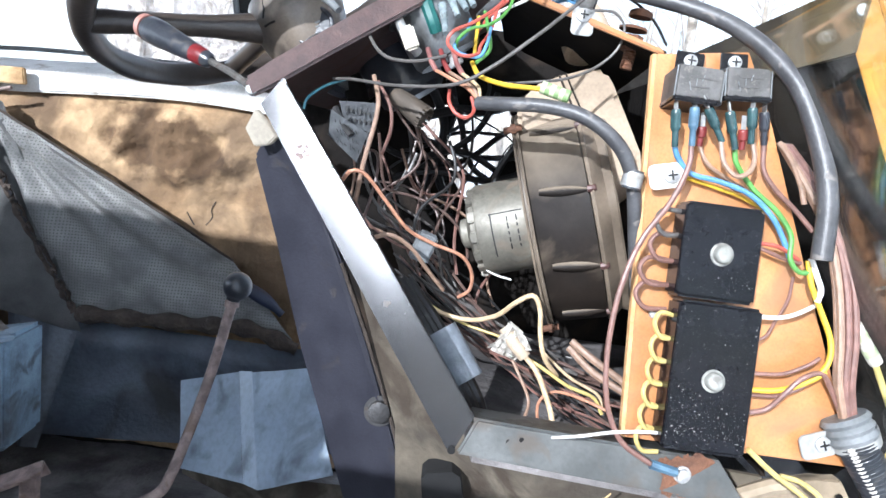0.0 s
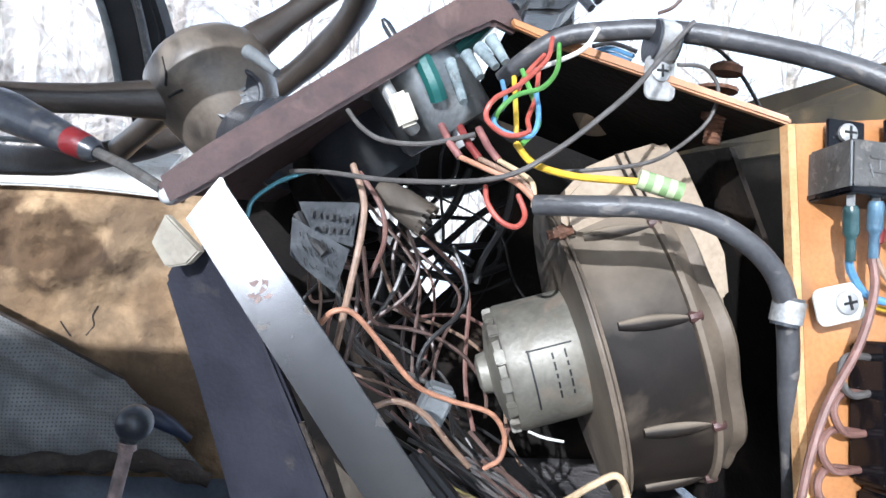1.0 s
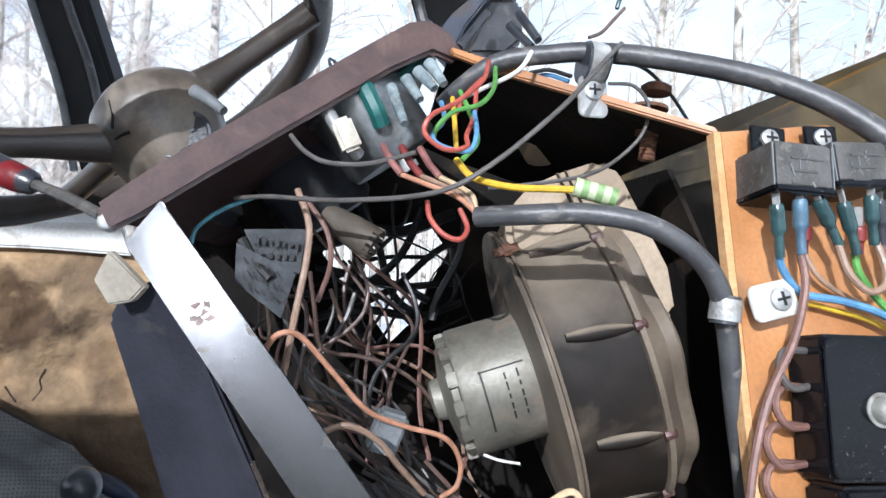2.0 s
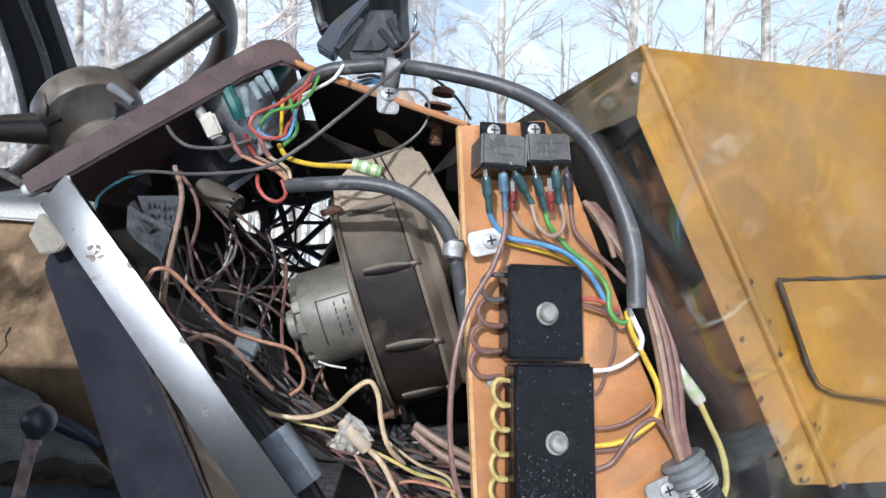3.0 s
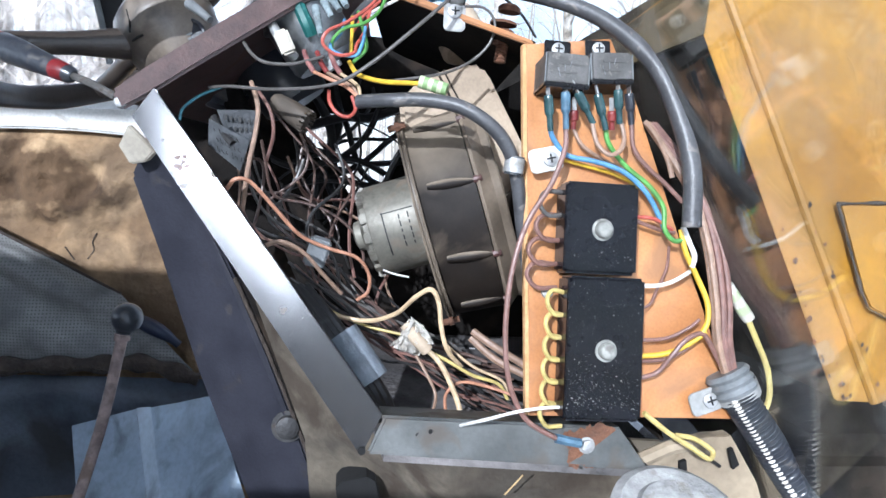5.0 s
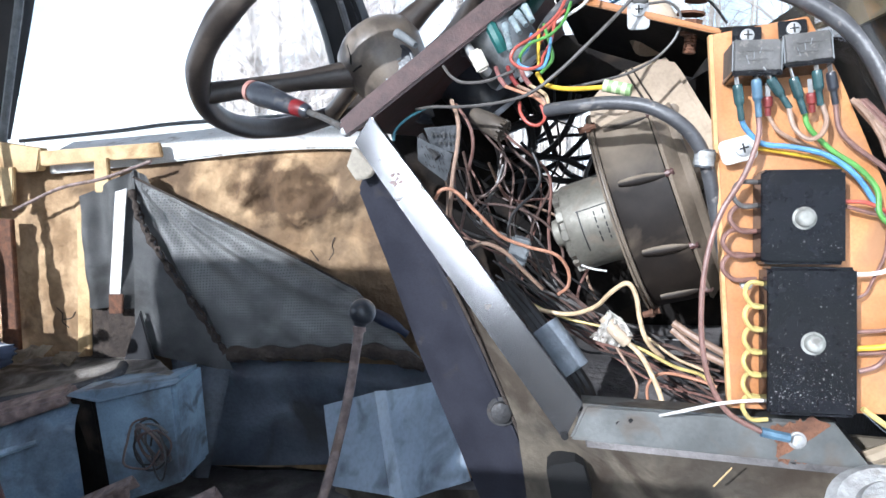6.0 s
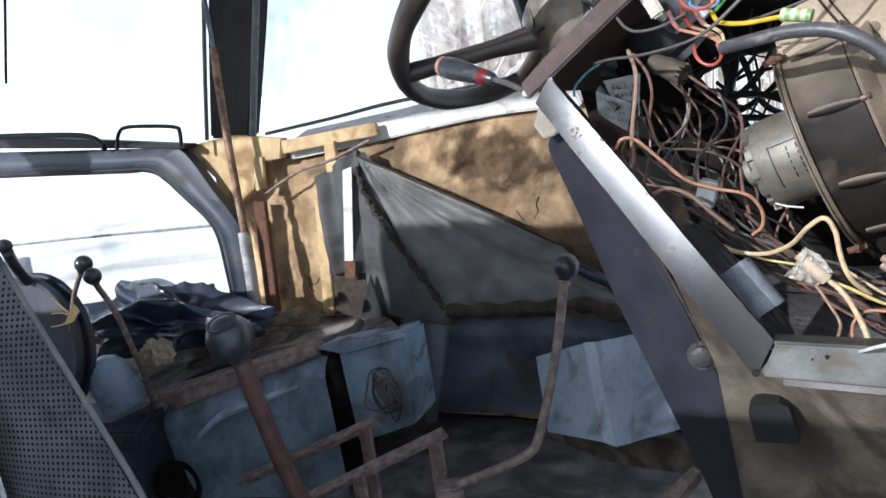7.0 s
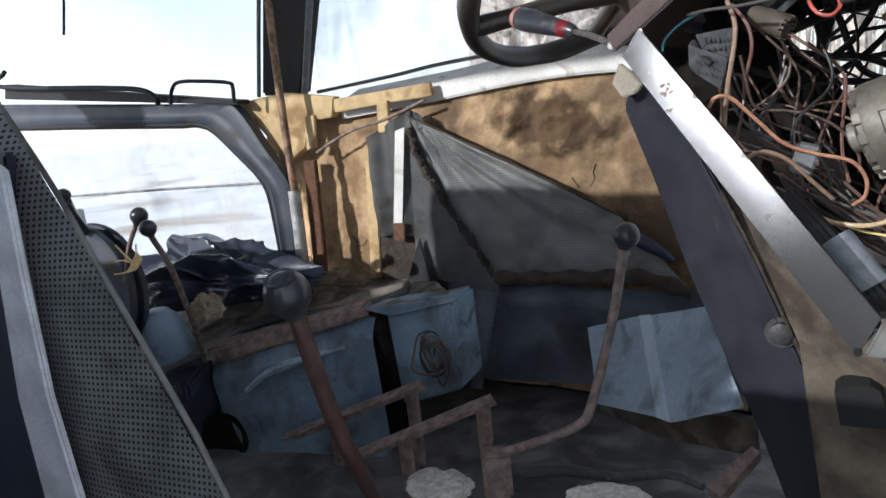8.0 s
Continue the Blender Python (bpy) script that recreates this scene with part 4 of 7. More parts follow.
part("board", plate(bq, -BN * 0.005, 0.0006), M_BOARD, board)
part("board_edge", plate((bq[0] + BN * .0003, bq[0] + Vector((-.0022, .002, 0)), bq[5] + Vector((-.0022, .002, 0)), bq[5] + BN * .0003), -BN * 0.006), M_EDGE, board, "pale sawn edge")
part("board_screw", turned(Vector((0.168, 0.529, 1.718)), BN, ((0, .0045), (.002, .004), (.003, .002)), 14), M_ZINC, board)


def relay(name, tl, br, tilt, label):
    c = (tl + br) / 2 - BN * 0.021
    w = (br - tl).x
    h = abs((br - tl).dot(BU))
    m = frame_of(c, Vector((1, 0, tilt)), BN)
    t = thing(name, label, "relay", c, "relays on the board")
    part("body", in_frame(box((0, 0, 0.004), (w, h, 0.032), None, 0.0014), m), M_RELAY, t)
    part("base", in_frame(box((0, -h / 2 + .001, 0.003), (w * 1.03, 0.004, 0.036), None, 0.001), m), M_BLACK, t)
    part("tab", in_frame(box((-.002, h / 2 + .007, -0.001), (w * .62, 0.016, 0.002), None, 0.0006), m), M_BLACK, t)
    part("screw", in_frame(turned((-.002, h / 2 + .0085, 0.000), (0, 0, 1), ((0, .0046), (.0016, .0046), (.0026, .003)), 16), m), M_ZINC, t)
    part("screw_slot", in_frame(box((-.002, h / 2 + .0085, 0.0028), (.006, .001, .0006)), m), M_INK, t)
    part("screw_slot", in_frame(box((-.002, h / 2 + .0085, 0.0028), (.001, .006, .0006)), m), M_INK, t)
    for k in range(3):
        part("print_bar", in_frame(box((-.006 + .004 * k, -.002 + .003 * k, 0.0202), (.0006, .006 - .001 * k, .0004), Euler((0, 0, .3 - .3 * k)).to_matrix()), m), M_GREY_PLASTIC, t)
        part("print_bar", in_frame(box((.002 - .002 * k, .004 - .006 * k, 0.0202), (w * (.55 - .12 * k), .0012, .0004)), m), M_PRINT, t)
    for sx in (-1, 1):
        part("worn_edge", in_frame(box((sx * w * .497, 0, 0.0196), (.0007, h * .9, .0007), None), m), M_GREY_PLASTIC, t, "edge rubbed pale")
    return t


relay("relay", Vector((0.154, 0.525, 1.884)), Vector((0.185, 0.521, 1.861)), -0.03, "black square relay under a screwed tab")
relay("relay", Vector((0.186, 0.525, 1.887)), Vector((0.216, 0.522, 1.866)), 0.06, "black square relay under a screwed tab, slightly turned")


def fuse_box(tl, br, label, material, flakes):
    c = (tl + br) / 2 - BN * 0.010
    w, h = (br - tl).x, abs((br - tl).dot(BU))
    m = frame_of(c, Vector((1, 0, -0.01)), BN)
    t = thing("fuse_box", label, "fuse box", c, "fuse boxes on the board")
    part("cover", in_frame(box((0.001, 0, -0.002), (w * .965, h * 1.02, 0.024), None, 0.0024, 3), m), material, t)
    part("rim", in_frame(plate(outline(w * 0.93, h * 0.95, 0.004), (0, 0, 0.0012), 0.0005), m @ Matrix.Translation((0, 0, 0.0096))), material, t)
    part("base", in_frame(box((.002, 0, -0.016), (w * 0.90, h * 0.97, 0.012), None, 0.001), m), M_BLACK, t)
    rd = random.Random(flakes)
    bm = bmesh.new()
    for k in range(flakes):
        low = rd.random() < .62
        c_ = Vector((rd.uniform(-.45, .45) * w, (rd.triangular(-.47, -.1, -.40) if low else rd.uniform(-.46, .46)) * h, .01105))
        r_ = min(.0008, .00010 + .00013 * rd.expovariate(1))
        bm.faces.new([bm.verts.new(c_ + Vector((r_ * rd.uniform(.5, 1.3) * math.cos(a), r_ * rd.uniform(.5, 1.3) * math.sin(a), 0))) for a in [j * math.tau / 6 for j in range(6)]])
    tagged(part("dust", in_frame(bm, m), M_DUST, t, "flakes of pale dust settled on the cover"), "flakes of pale dust settled on the cover", kind="stuff")
    part("knob", in_frame(turned((.001, -.001, 0.0105), (0, 0, 1), [(0, .0076), (.0010, .0076), (.0011, .0060), (.0055, .0058), (.0068, .0048), (.0074, .003)], 20), m), M_GREY_KNOB, t, "grey round thumb screw")
    return t


M_GREY_KNOB = mat("grey_thumb_screw", (0.30, 0.30, 0.27), (0.2, 0.2, 0.18), 80, 0.55, 0.2, 0.15, 400, (0.1, 0.09, 0.08), 0.2, 90)
fuse_box(Vector((0.170, 0.515, 1.797)), Vector((0.224, 0.506, 1.736)), "black fuse box cover with a grey thumb screw", M_BLACK, 70)
fuse_box(Vector((0.173, 0.505, 1.733)), Vector((0.230, 0.491, 1.638)), "longer black fuse box cover speckled with dust", M_BLACK, 420)


def pclip(name, c, r, along, right, tabdir, material, label):
    """A cable clip: a band round a cable, and a screwed tab."""
    t = thing(name, label, "cable clip", c, "cable clips")
    a = Vector(along).normalized()
    part("band", turned(Vector(c) - a * .005, a, ((0, r), (0, r + .0016), (.010, r + .0016), (.010, r)), 20), M_ALU if material is M_WHITE_PLASTIC else material, t)
    part("rubber_liner", turned(Vector(c) - a * .0065, a, ((0, r - .0004), (0, r + .0008), (.013, r + .0008), (.013, r - .0004)), 20), M_KNOB, t)
    m = frame_of(Vector(c) + Vector(tabdir), right, BN)
    part("tab", in_frame(plate(outline(.024, .017, .004), (0, 0, .002), .0005), m), material, t)
    head = part("screw", in_frame(turned((.003, 0, .002), (0, 0, 1), ((0, .0055), (.0016, .0053), (.0026, .003)), 16), m), M_ZINC, t)
    part("screw_slot", in_frame(box((.003, 0, .0048), (.0065, .0012, .0006)), m), M_INK, head)
    part("screw_slot", in_frame(box((.003, 0, .0048), (.0012, .0065, .0006)), m), M_INK, head)
    return t


pclip("cable_clip", (0.140, 0.537, 1.806), 0.0056, (0.12, 0, 1), (1, 0, .25), (0.021, -.004, .005), M_WHITE_PLASTIC, "white screwed cable clip on the board")
pclip("cable_clip", (0.309, 0.512, 1.654), 0.015, (-.5, 0, 1), (1, 0, .35), (-0.024, -.002, -.008), M_CLIP, "grey clip round a corrugated sleeve")
pclip("cable_clip", (0.103, 0.610, 1.939), 0.011, (1, 0, -.1), (0, 0, 1), (-.002, -.004, -.020), M_ALU, "grey clip holding the thick cable at the top")

# ---- blower ----
FA = Vector((-0.938, 0.135, -0.318)).normalized()         # along the motor, away from the housing
FL = Vector((0.098, 0.684, 1.757))                       # middle of the flange on the motor side
blower = thing("heater_blower", "dusty brown heater blower with a grey motor", "blower", FL + Vector((0, 0, -.1)))
R0 = 0.0925
NEAR = (Vector((0, -1, 0)) - FA * FA.dot(Vector((0, -1, 0)))).normalized()
UPW = FA.cross(NEAR)
if UPW.z < 0:
    UPW = -UPW


def round_drum(deg, r, along):
    """A point on the blower: turned deg upwards from the near side, along metres away from the motor."""
    return FL - FA * along + r * (NEAR * math.cos(radians(deg)) + UPW * math.sin(radians(deg)))


part("housing", turned(FL, -FA, ((0, .04), (0, R0 - .003), (.003, R0 - .001), (.024, R0 + .0005), (.045, R0 + .002), (.047, R0 + .002), (.0475, R0 - .004), (.058, R0 - .006), (.060, R0 - .010), (.060, .04)), 72), M_FAN, blower)
part("flange", turned(FL + FA * .004, -FA, ((0, R0 - .006), (0, R0 + .0025), (.0018, R0 + .0035), (.0022, R0 + .001), (.0032, R0 + .001), (.0036, R0 + .0035), (.0055, R0 + .0025), (.0055, R0 - .006)), 72), M_FAN_RIM, blower, "thin dusty double flange, its sunlit tan painted in")
bm = bmesh.new()
rows_ = []
for k in range(61):
    deg = -78 + 156 * k / 60
    wav = 0.0022 * math.sin(k * .42) + 0.003 * math.exp(-((deg - 8) / 13) ** 2)
    prof = ((.0475, R0 - .003), (.048, R0 + .004), (.0505, R0 + .0055), (.054, R0 + .002), (.060, R0 - .005 + wav), (.0655, R0 - .002 + wav), (.067, R0 - .003 + wav), (.067, R0 - .010))
    rows_.append([bm.verts.new(round_drum(deg, r_, a_)) for a_, r_ in prof])
for a, b in zip(rows_, rows_[1:]):
    for j in range(len(a) - 1):
        bm.faces.new((a[j], a[j + 1], b[j + 1], b[j]))
part("rear_rim", bm, M_FAN_RIM, blower, "stepped dusty rear rim, its sunlit paleness painted in")
for deg in (-52, -17, 20, 56):
    run = [round_drum(deg - 3 * q / 8, R0 + .0008, .010 + .036 * q / 8) for q in range(9)]
    part("rib", sweep(run, lambda s: .0008 + .0034 * math.sin(math.pi * min(1, .12 + .80 * s)) ** .8, 10), M_FAN, blower)
    c = round_drum(deg - 3, R0 + .003, .048)
    part("clip_bolt", turned(c + FA * .002, -FA, ((0, .0028), (.002, .0032), (.006, .0032), (.007, .0024)), 8), M_RED_BAR, blower, "small dark red bolt head")
for deg in (58, -63):
    c = round_drum(deg, R0 + .006, 0)
    part("flange_bolt", turned(c + FA * .010, -FA, ((0, .0028), (.006, .0028), (.006, .0042), (.010, .0042), (.010, .0028), (.015, .0028)), 8), M_RUST, blower, "rusty flange bolt")
MC = FL + FA * .002
motor_part = part("motor", turned(MC, FA, ((0, .0415), (.046, .0415), (.048, .0405), (.049, .036)), 48), M_MOTOR, blower, "grey metal motor can with a printed plate")
part("motor_end", turned(MC + FA * .048, FA, ((0, .037), (.005, .036), (.008, .030), (.011, .014), (.017, .013), (.019, .008)), 28), M_MOTOR, motor_part)
for k in range(14):
    a = k * math.tau / 14
    d = NEAR * math.cos(a) + UPW * math.sin(a)
    part("tab", box(MC + FA * .0505 + d * .0375, (.007, .009, .004 + .002 * (k % 3)), frame_of((0, 0, 0), FA, d).to_3x3(), .0008), M_MOTOR, motor_part)


def on_can(deg, along, size):
    """A printed bar lying on the motor can."""
    d = NEAR * math.cos(radians(deg)) + UPW * math.sin(radians(deg))
    return box(MC + FA * along + d * .0414, (*size, .0006), frame_of((0, 0, 0), FA, d).to_3x3())


for k in range(9):
    part("print_frame", on_can(22 - 6 * k, .034, (.0012, .0046)), M_INK, motor_part)
for k in range(7):
    part("print_frame", on_can(24, .033 - .004 * k, (.0044, .0010)), M_INK, motor_part)
for k in range(10):
    part("print_bar", on_can(16 - 8.5 * (k // 2), .012 + .008 * (k % 2), (.0012, .0052 - .0012 * (k % 3))), M_INK, motor_part)
part("lead_end", tube(((0.058, 0.650, 1.712), (0.068, 0.648, 1.709), (0.080, 0.648, 1.707)), .0009, 6), W_WHITE, blower, "frayed white lead under the motor")
# outlet duct, pale dusty plastic, rising behind the housing
dk = [Vector(p) for p in ((0.066, 0.640, 1.835), (0.063, 0.640, 1.855), (0.078, 0.640, 1.873), (0.096, 0.640, 1.882), (0.122, 0.640, 1.892), (0.131, 0.640, 1.890), (0.139, 0.640, 1.880), (0.170, 0.640, 1.828), (0.176, 0.640, 1.800), (0.150, 0.640, 1.775))]
part("outlet_duct", plate(dk, (0.018, 0.09, -0.008), 0.007), M_DUCT, blower, "pale tan outlet duct")
part("duct_seam", tube(((0.094, 0.6385, 1.881), (0.103, 0.6385, 1.866), (0.116, 0.6385, 1.846)), .0010, 6), M_FAN, blower, "dark moulding seam")
part("duct_seam", tube(((0.099, 0.6385, 1.883), (0.108, 0.6385, 1.868), (0.121, 0.6385, 1.848)), .0008, 6), M_FAN, blower, "dark moulding seam")
part("duct_boss", turned(Vector((0.134, 0.641, 1.847)), (0, -1, 0), ((0, .0048), (.0016, .0046), (.002, .003)), 14), M_FAN_RIM, blower)


# ---- steering wheel ----
WC, WN = Vector((-0.225, 0.898, 1.970)), Vector((-0.505, 0.191, 0.842))
WU, WV = Vector((0.0, 0.975, -0.221)), Vector((-0.863, -0.112, -0.492))


def rim(deg, r=0.202):
    return WC + r * (WU * math.cos(radians(deg)) + WV * math.sin(radians(deg)))


HUB = Vector((-0.182, 0.890, 1.939))
wheel = thing("steering_wheel", "worn dark brown steering wheel with dusty hub", "steering wheel", HUB)
bm = bmesh.new()
path = [rim(a) for a in range(0, 360, 5)]
rings = []
for k, q in enumerate(path):
    d = (q - WC).normalized()
    g = 0.0135 + 0.0007 * math.sin(k * 5.1)
    rings.append([bm.verts.new(q + g * (d * math.cos(a) + WN * 1.15 * math.sin(a))) for a in [j * math.tau / 12 for j in range(12)]])
for k in range(len(rings)):
    a, b = rings[k], rings[(k + 1) % len(rings)]
    for j in range(12):
        bm.faces.new((a[j], a[(j + 1) % 12], b[(j + 1) % 12], b[j]))
part("rim", bm, M_WHEEL, wheel)
for tip, rise in ((rim(112, .2), -.014), (rim(268, .2), .008), (rim(30, .2), .008)):
    a = HUB + (tip - HUB).normalized() * 0.035 + WN * rise
    part("spoke", sweep(smooth_path((a, a.lerp(tip, .4), tip)), lambda s: 0.019 - 0.007 * min(1, 2.2 * s) if s < .9 else 0.013, 12), M_WHEEL, wheel)
hub_part = part("hub", turned(HUB - WN * .080, WN, ((0, .034), (.018, .038), (.040, .045), (.063, .052), (.086, .056), (.104, .052), (.116, .040), (.122, .022), (.124, .008)), 32), M_HUB, wheel, "rounded dusty hub cover, cracked")
em = Vector((-0.155, 0.845, 1.925))
part("badge", turned(em, (-.1, -1, .25), ((0, .024), (.0012, .024), (.0026, .0225), (.0026, .0205), (.0010, .019), (.0014, .004)), 28), M_KNOB, hub_part, "oval black badge with a raised rim")
for k in range(2):
    part("badge_bar", box(em + Vector((0.0, -.0024, .002 - .005 * k)), (.018, .001, .002), Euler((0.2, -0.5, 0)).to_matrix()), M_GREY_PLASTIC, hub_part)
for run in (((-0.214, 0.846, 1.950), (-0.210, 0.842, 1.938), (-0.209, 0.840, 1.926)), ((-0.206, 0.838, 1.917), (-0.201, 0.838, 1.921), (-0.195, 0.837, 1.924))):
    part("crack", tube(run, 0.0012, 6), M_HOLE, hub_part, "dark crack in the hub cover")
COL = Vector((-0.103, 0.800, 1.881))
colm = thing("steering_column", "black steering column tube with a clamp ring", "steering column", COL)
ca = (COL - (HUB - WN * .06)).normalized()
part("tube", turned(HUB - WN * .055, ca, ((0, .030), (.03, .032), (.075, .033), (.078, .036), (.090, .036), (.092, .031), (.105, .026)), 28), M_KNOB, colm)
part("lower_shaft", turned(COL, Vector((0.02, 0.85, 1.58)) - COL, ((0, .012), (.24, .011)), 16), M_DARK, colm)

# indicator lever
lv = [Vector(p) for p in ((-0.153, 0.625, 1.841), (-0.179, 0.650, 1.852), (-0.203, 0.670, 1.860))]
lever = thing("indicator_lever", "indicator lever with a black grip, red at both ends", "lever", lv[0])
part("rod", tube(lv, 0.0031, 8), M_BOLT, lever)
ga = (Vector((-0.277, 0.710, 1.886)) - lv[2]).normalized()
gl = (Vector((-0.277, 0.710, 1.886)) - lv[2]).length
part("grip", turned(lv[2] - ga * .004, ga, ((0, .0045), (.004, .007), (.03, .0092), (gl * .8, .0122), (gl * .95, .0122), (gl, .010)), 20), M_KNOB, lever)
part("red_band", turned(lv[2] + ga * .003, ga, ((0, .0070), (.002, .0078), (.014, .0086), (.017, .0080)), 20), M_RED, lever, "red ring worn to one side")
part("end_cap", turned(lv[2] + ga * (gl - .004), ga, ((0, .0116), (.006, .0113), (.009, .0092), (.0105, .005)), 20), M_PALE_RED, lever, "worn pink end cap")
part("stub", tube(((-0.141, 0.800, 1.952), (-0.129, 0.790, 1.944), (-0.116, 0.780, 1.934)), lambda s: 0.0055 - .002 * s, 10), M_GREY_PLASTIC, lever)

# ---- far wall: vinyl mats, slats, strap ----
TSTUD = random.Random(2)


def folds(u, v):
    """Folds that fan out from the upper left corner."""
    a, d = math.atan2(u, 1 - v + 1e-6), math.hypot(u, 1 - v)
    return 0.013 * math.sin(13 * a + 0.6) * min(1, 3 * d) * max(0.15, 1 - 0.7 * d) + 0.012 * noise.noise(Vector((u * 3, v * 3, 2))) + 0.003 * noise.noise(Vector((u * 14, v * 14, 2)))


mat_top = solo("vinyl_mat", sheet(((-0.725, 1.435, 1.386), (-0.267, 1.435, 1.382), (-0.405, 1.440, 1.534), (-0.920, 1.435, 1.791)), 60, 40, folds, 0.004), M_MAT, "grey perforated vinyl mat hanging in folds on the wall", "mat", "vinyl mats")
part("seam", tube(((-0.918, 1.425, 1.760), (-0.892, 1.420, 1.679), (-0.834, 1.420, 1.578), (-0.757, 1.420, 1.458), (-0.713, 1.420, 1.388)), lambda s: 0.008 + 0.004 * math.sin(60 * s) * math.sin(23 * s), 10, 14), M_HEM, mat_top, "torn black frayed edge")
sm = smooth_path(((-0.912, 1.415, 1.754), (-0.884, 1.408, 1.680), (-0.827, 1.408, 1.580), (-0.750, 1.408, 1.461), (-0.707, 1.408, 1.391)), 9)
for k, q in enumerate(sm[5:-2]):
    d = Vector((TSTUD.uniform(.3, 1), -.5, TSTUD.uniform(-.2, .6))).normalized() * TSTUD.uniform(.006, .017)
    w = (sm[k + 6] - q) * TSTUD.uniform(.25, .55)
    part("torn_tooth", plate((q - w, q + w, q + w * .4 + d, q - w * .3 + d * 1.1), (0, .003, 0)), M_POST if k % 3 else M_HEM, mat_top, "black torn tooth of vinyl")
for q in sm[6:-2:2]:
    part("stud", turned(q, (0.1, -1, 0.2), ((0, .006 * TSTUD.uniform(.3, 1.3)), (.003, .0045 * TSTUD.uniform(.5, 1.2)), (.006, .002)), 7), M_HEM, mat_top)
part("lower_hem", tube(((-0.708, 1.425, 1.384), (-0.587, 1.420, 1.390), (-0.452, 1.420, 1.395), (-0.353, 1.425, 1.397), (-0.255, 1.430, 1.365)), lambda s: 0.016 + 0.004 * math.sin(37 * s), 10, 10), M_HEM, mat_top, "frayed dark felt hem")
part("rolled_corner", tube(((-0.368, 1.412, 1.488), (-0.340, 1.408, 1.476), (-0.312, 1.408, 1.460), (-0.288, 1.412, 1.440)), lambda s: 0.008 + 0.007 * math.sin(math.pi * min(1, s + .15)), 10), M_NAVY, mat_top, "dark rolled corner of the mat")
part("diagonal_edge", tube(((-0.918, 1.436, 1.789), (-0.726, 1.434, 1.696), (-0.555, 1.436, 1.611), (-0.404, 1.438, 1.532)), 0.0028, 8), M_HEM, mat_top)
solo("vinyl_mat", sheet(((-1.060, 1.436, 1.485), (-0.930, 1.432, 1.485), (-0.912, 1.432, 1.806), (-1.053, 1.436, 1.748)), 30, 30, lambda u, v: 0.009 * math.sin(11 * u + 1.5 * v) + 0.006 * noise.noise(Vector((u * 4, v * 4, 6))), 0.004), M_VINYL, "narrow grey vinyl flap behind the strap", "mat", "vinyl mats")
solo("vinyl_mat", sheet(((-0.945, 1.428, 1.390), (-0.700, 1.430, 1.335), (-0.887, 1.440, 1.790), (-0.921, 1.440, 1.809)), 30, 30, lambda u, v: 0.006 * math.sin(6 * u) * (1 - v) + 0.006 * noise.noise(Vector((u * 3, v * 4, 1))), 0.004), M_VINYL, "loose grey vinyl cloth hanging beside the torn seam", "mat", "vinyl mats")
# Flat dark plate; its colour gives the shade of a recess.
solo("recess_shade_plate", plate(((-1.089, 1.446, 1.490), (-0.920, 1.446, 1.480), (-0.940, 1.446, 1.361), (-1.109, 1.446, 1.356)), (0, 0.03, 0)), M_HEM, "dark brown plate painted as the shaded recess behind the loose vinyl", "recess")
solo("vinyl_mat", sheet(((-0.775, 1.360, 1.144), (-0.135, 1.360, 1.183), (-0.230, 1.445, 1.362), (-0.867, 1.445, 1.368)), 60, 40, lambda u, v: 0.022 * noise.noise(Vector((u * 4, v * 3, 7))) + 0.010 * math.sin(7 * u + 3 * v), 0.004), M_VINYL_LOW, "dark blue-black vinyl mat sagging to the floor", "mat", "vinyl mats")
solo("vinyl_mat", sheet(((-0.823, 1.400, 1.375), (-0.699, 1.400, 1.352), (-0.732, 1.330, 1.129), (-0.786, 1.330, 1.137)), 16, 20, lambda u, v: 0.01 * math.sin(8 * u), 0.004), M_VINYL_LOW, "dark vinyl flap at the corner", "mat", "vinyl mats")
solo("vinyl_boot", plate(((-0.913, 1.410, 1.487), (-0.874, 1.400, 1.340), (-0.975, 1.400, 1.335)), (0.0, 0.008, 0.0), 0.003), M_POST, "pointed corner of dark vinyl standing up", "vinyl")

strap = thing("strap", "white webbing strap with a rusty buckle", "strap", (-0.982, 1.416, 1.478))
part("webbing", plate(((-0.955, 1.420, 1.757), (-0.926, 1.420, 1.764), (-0.967, 1.420, 1.515), (-0.994, 1.420, 1.515)), (0, 0.003, 0)), M_WHITE, strap)
part("buckle", plate(((-0.994, 1.416, 1.522), (-0.956, 1.416, 1.522), (-0.962, 1.416, 1.477), (-0.997, 1.416, 1.476)), (0, 0.006, 0), 0.002), M_RUST, strap)


def slat(pts, y, depth, material, label):
    return solo("wooden_slat", plate(pts, (0.0, depth, 0), 0.002), material, label, "slat", "slats on the far wall")


slat(((-1.073, 1.440, 1.714), (-1.041, 1.440, 1.715), (-1.073, 1.440, 1.366), (-1.109, 1.440, 1.362)), 0, .012, M_CREAM, "yellowed wooden slat with nail holes")
slat(((-1.017, 1.440, 1.835), (-0.983, 1.440, 1.834), (-0.984, 1.440, 1.758), (-1.022, 1.440, 1.755)), 0, .012, M_CREAM, "short yellowed wooden block under the sill")
slat(((-1.265, 1.440, 1.819), (-1.230, 1.440, 1.819), (-1.239, 1.440, 1.731), (-1.275, 1.440, 1.727)), 0, .012, M_CREAM, "short yellowed wooden block")
slat(((-1.303, 1.450, 1.697), (-1.261, 1.450, 1.695), (-1.279, 1.450, 1.369), (-1.324, 1.450, 1.364)), 0, .015, M_RUST, "rust-brown upright steel bar")
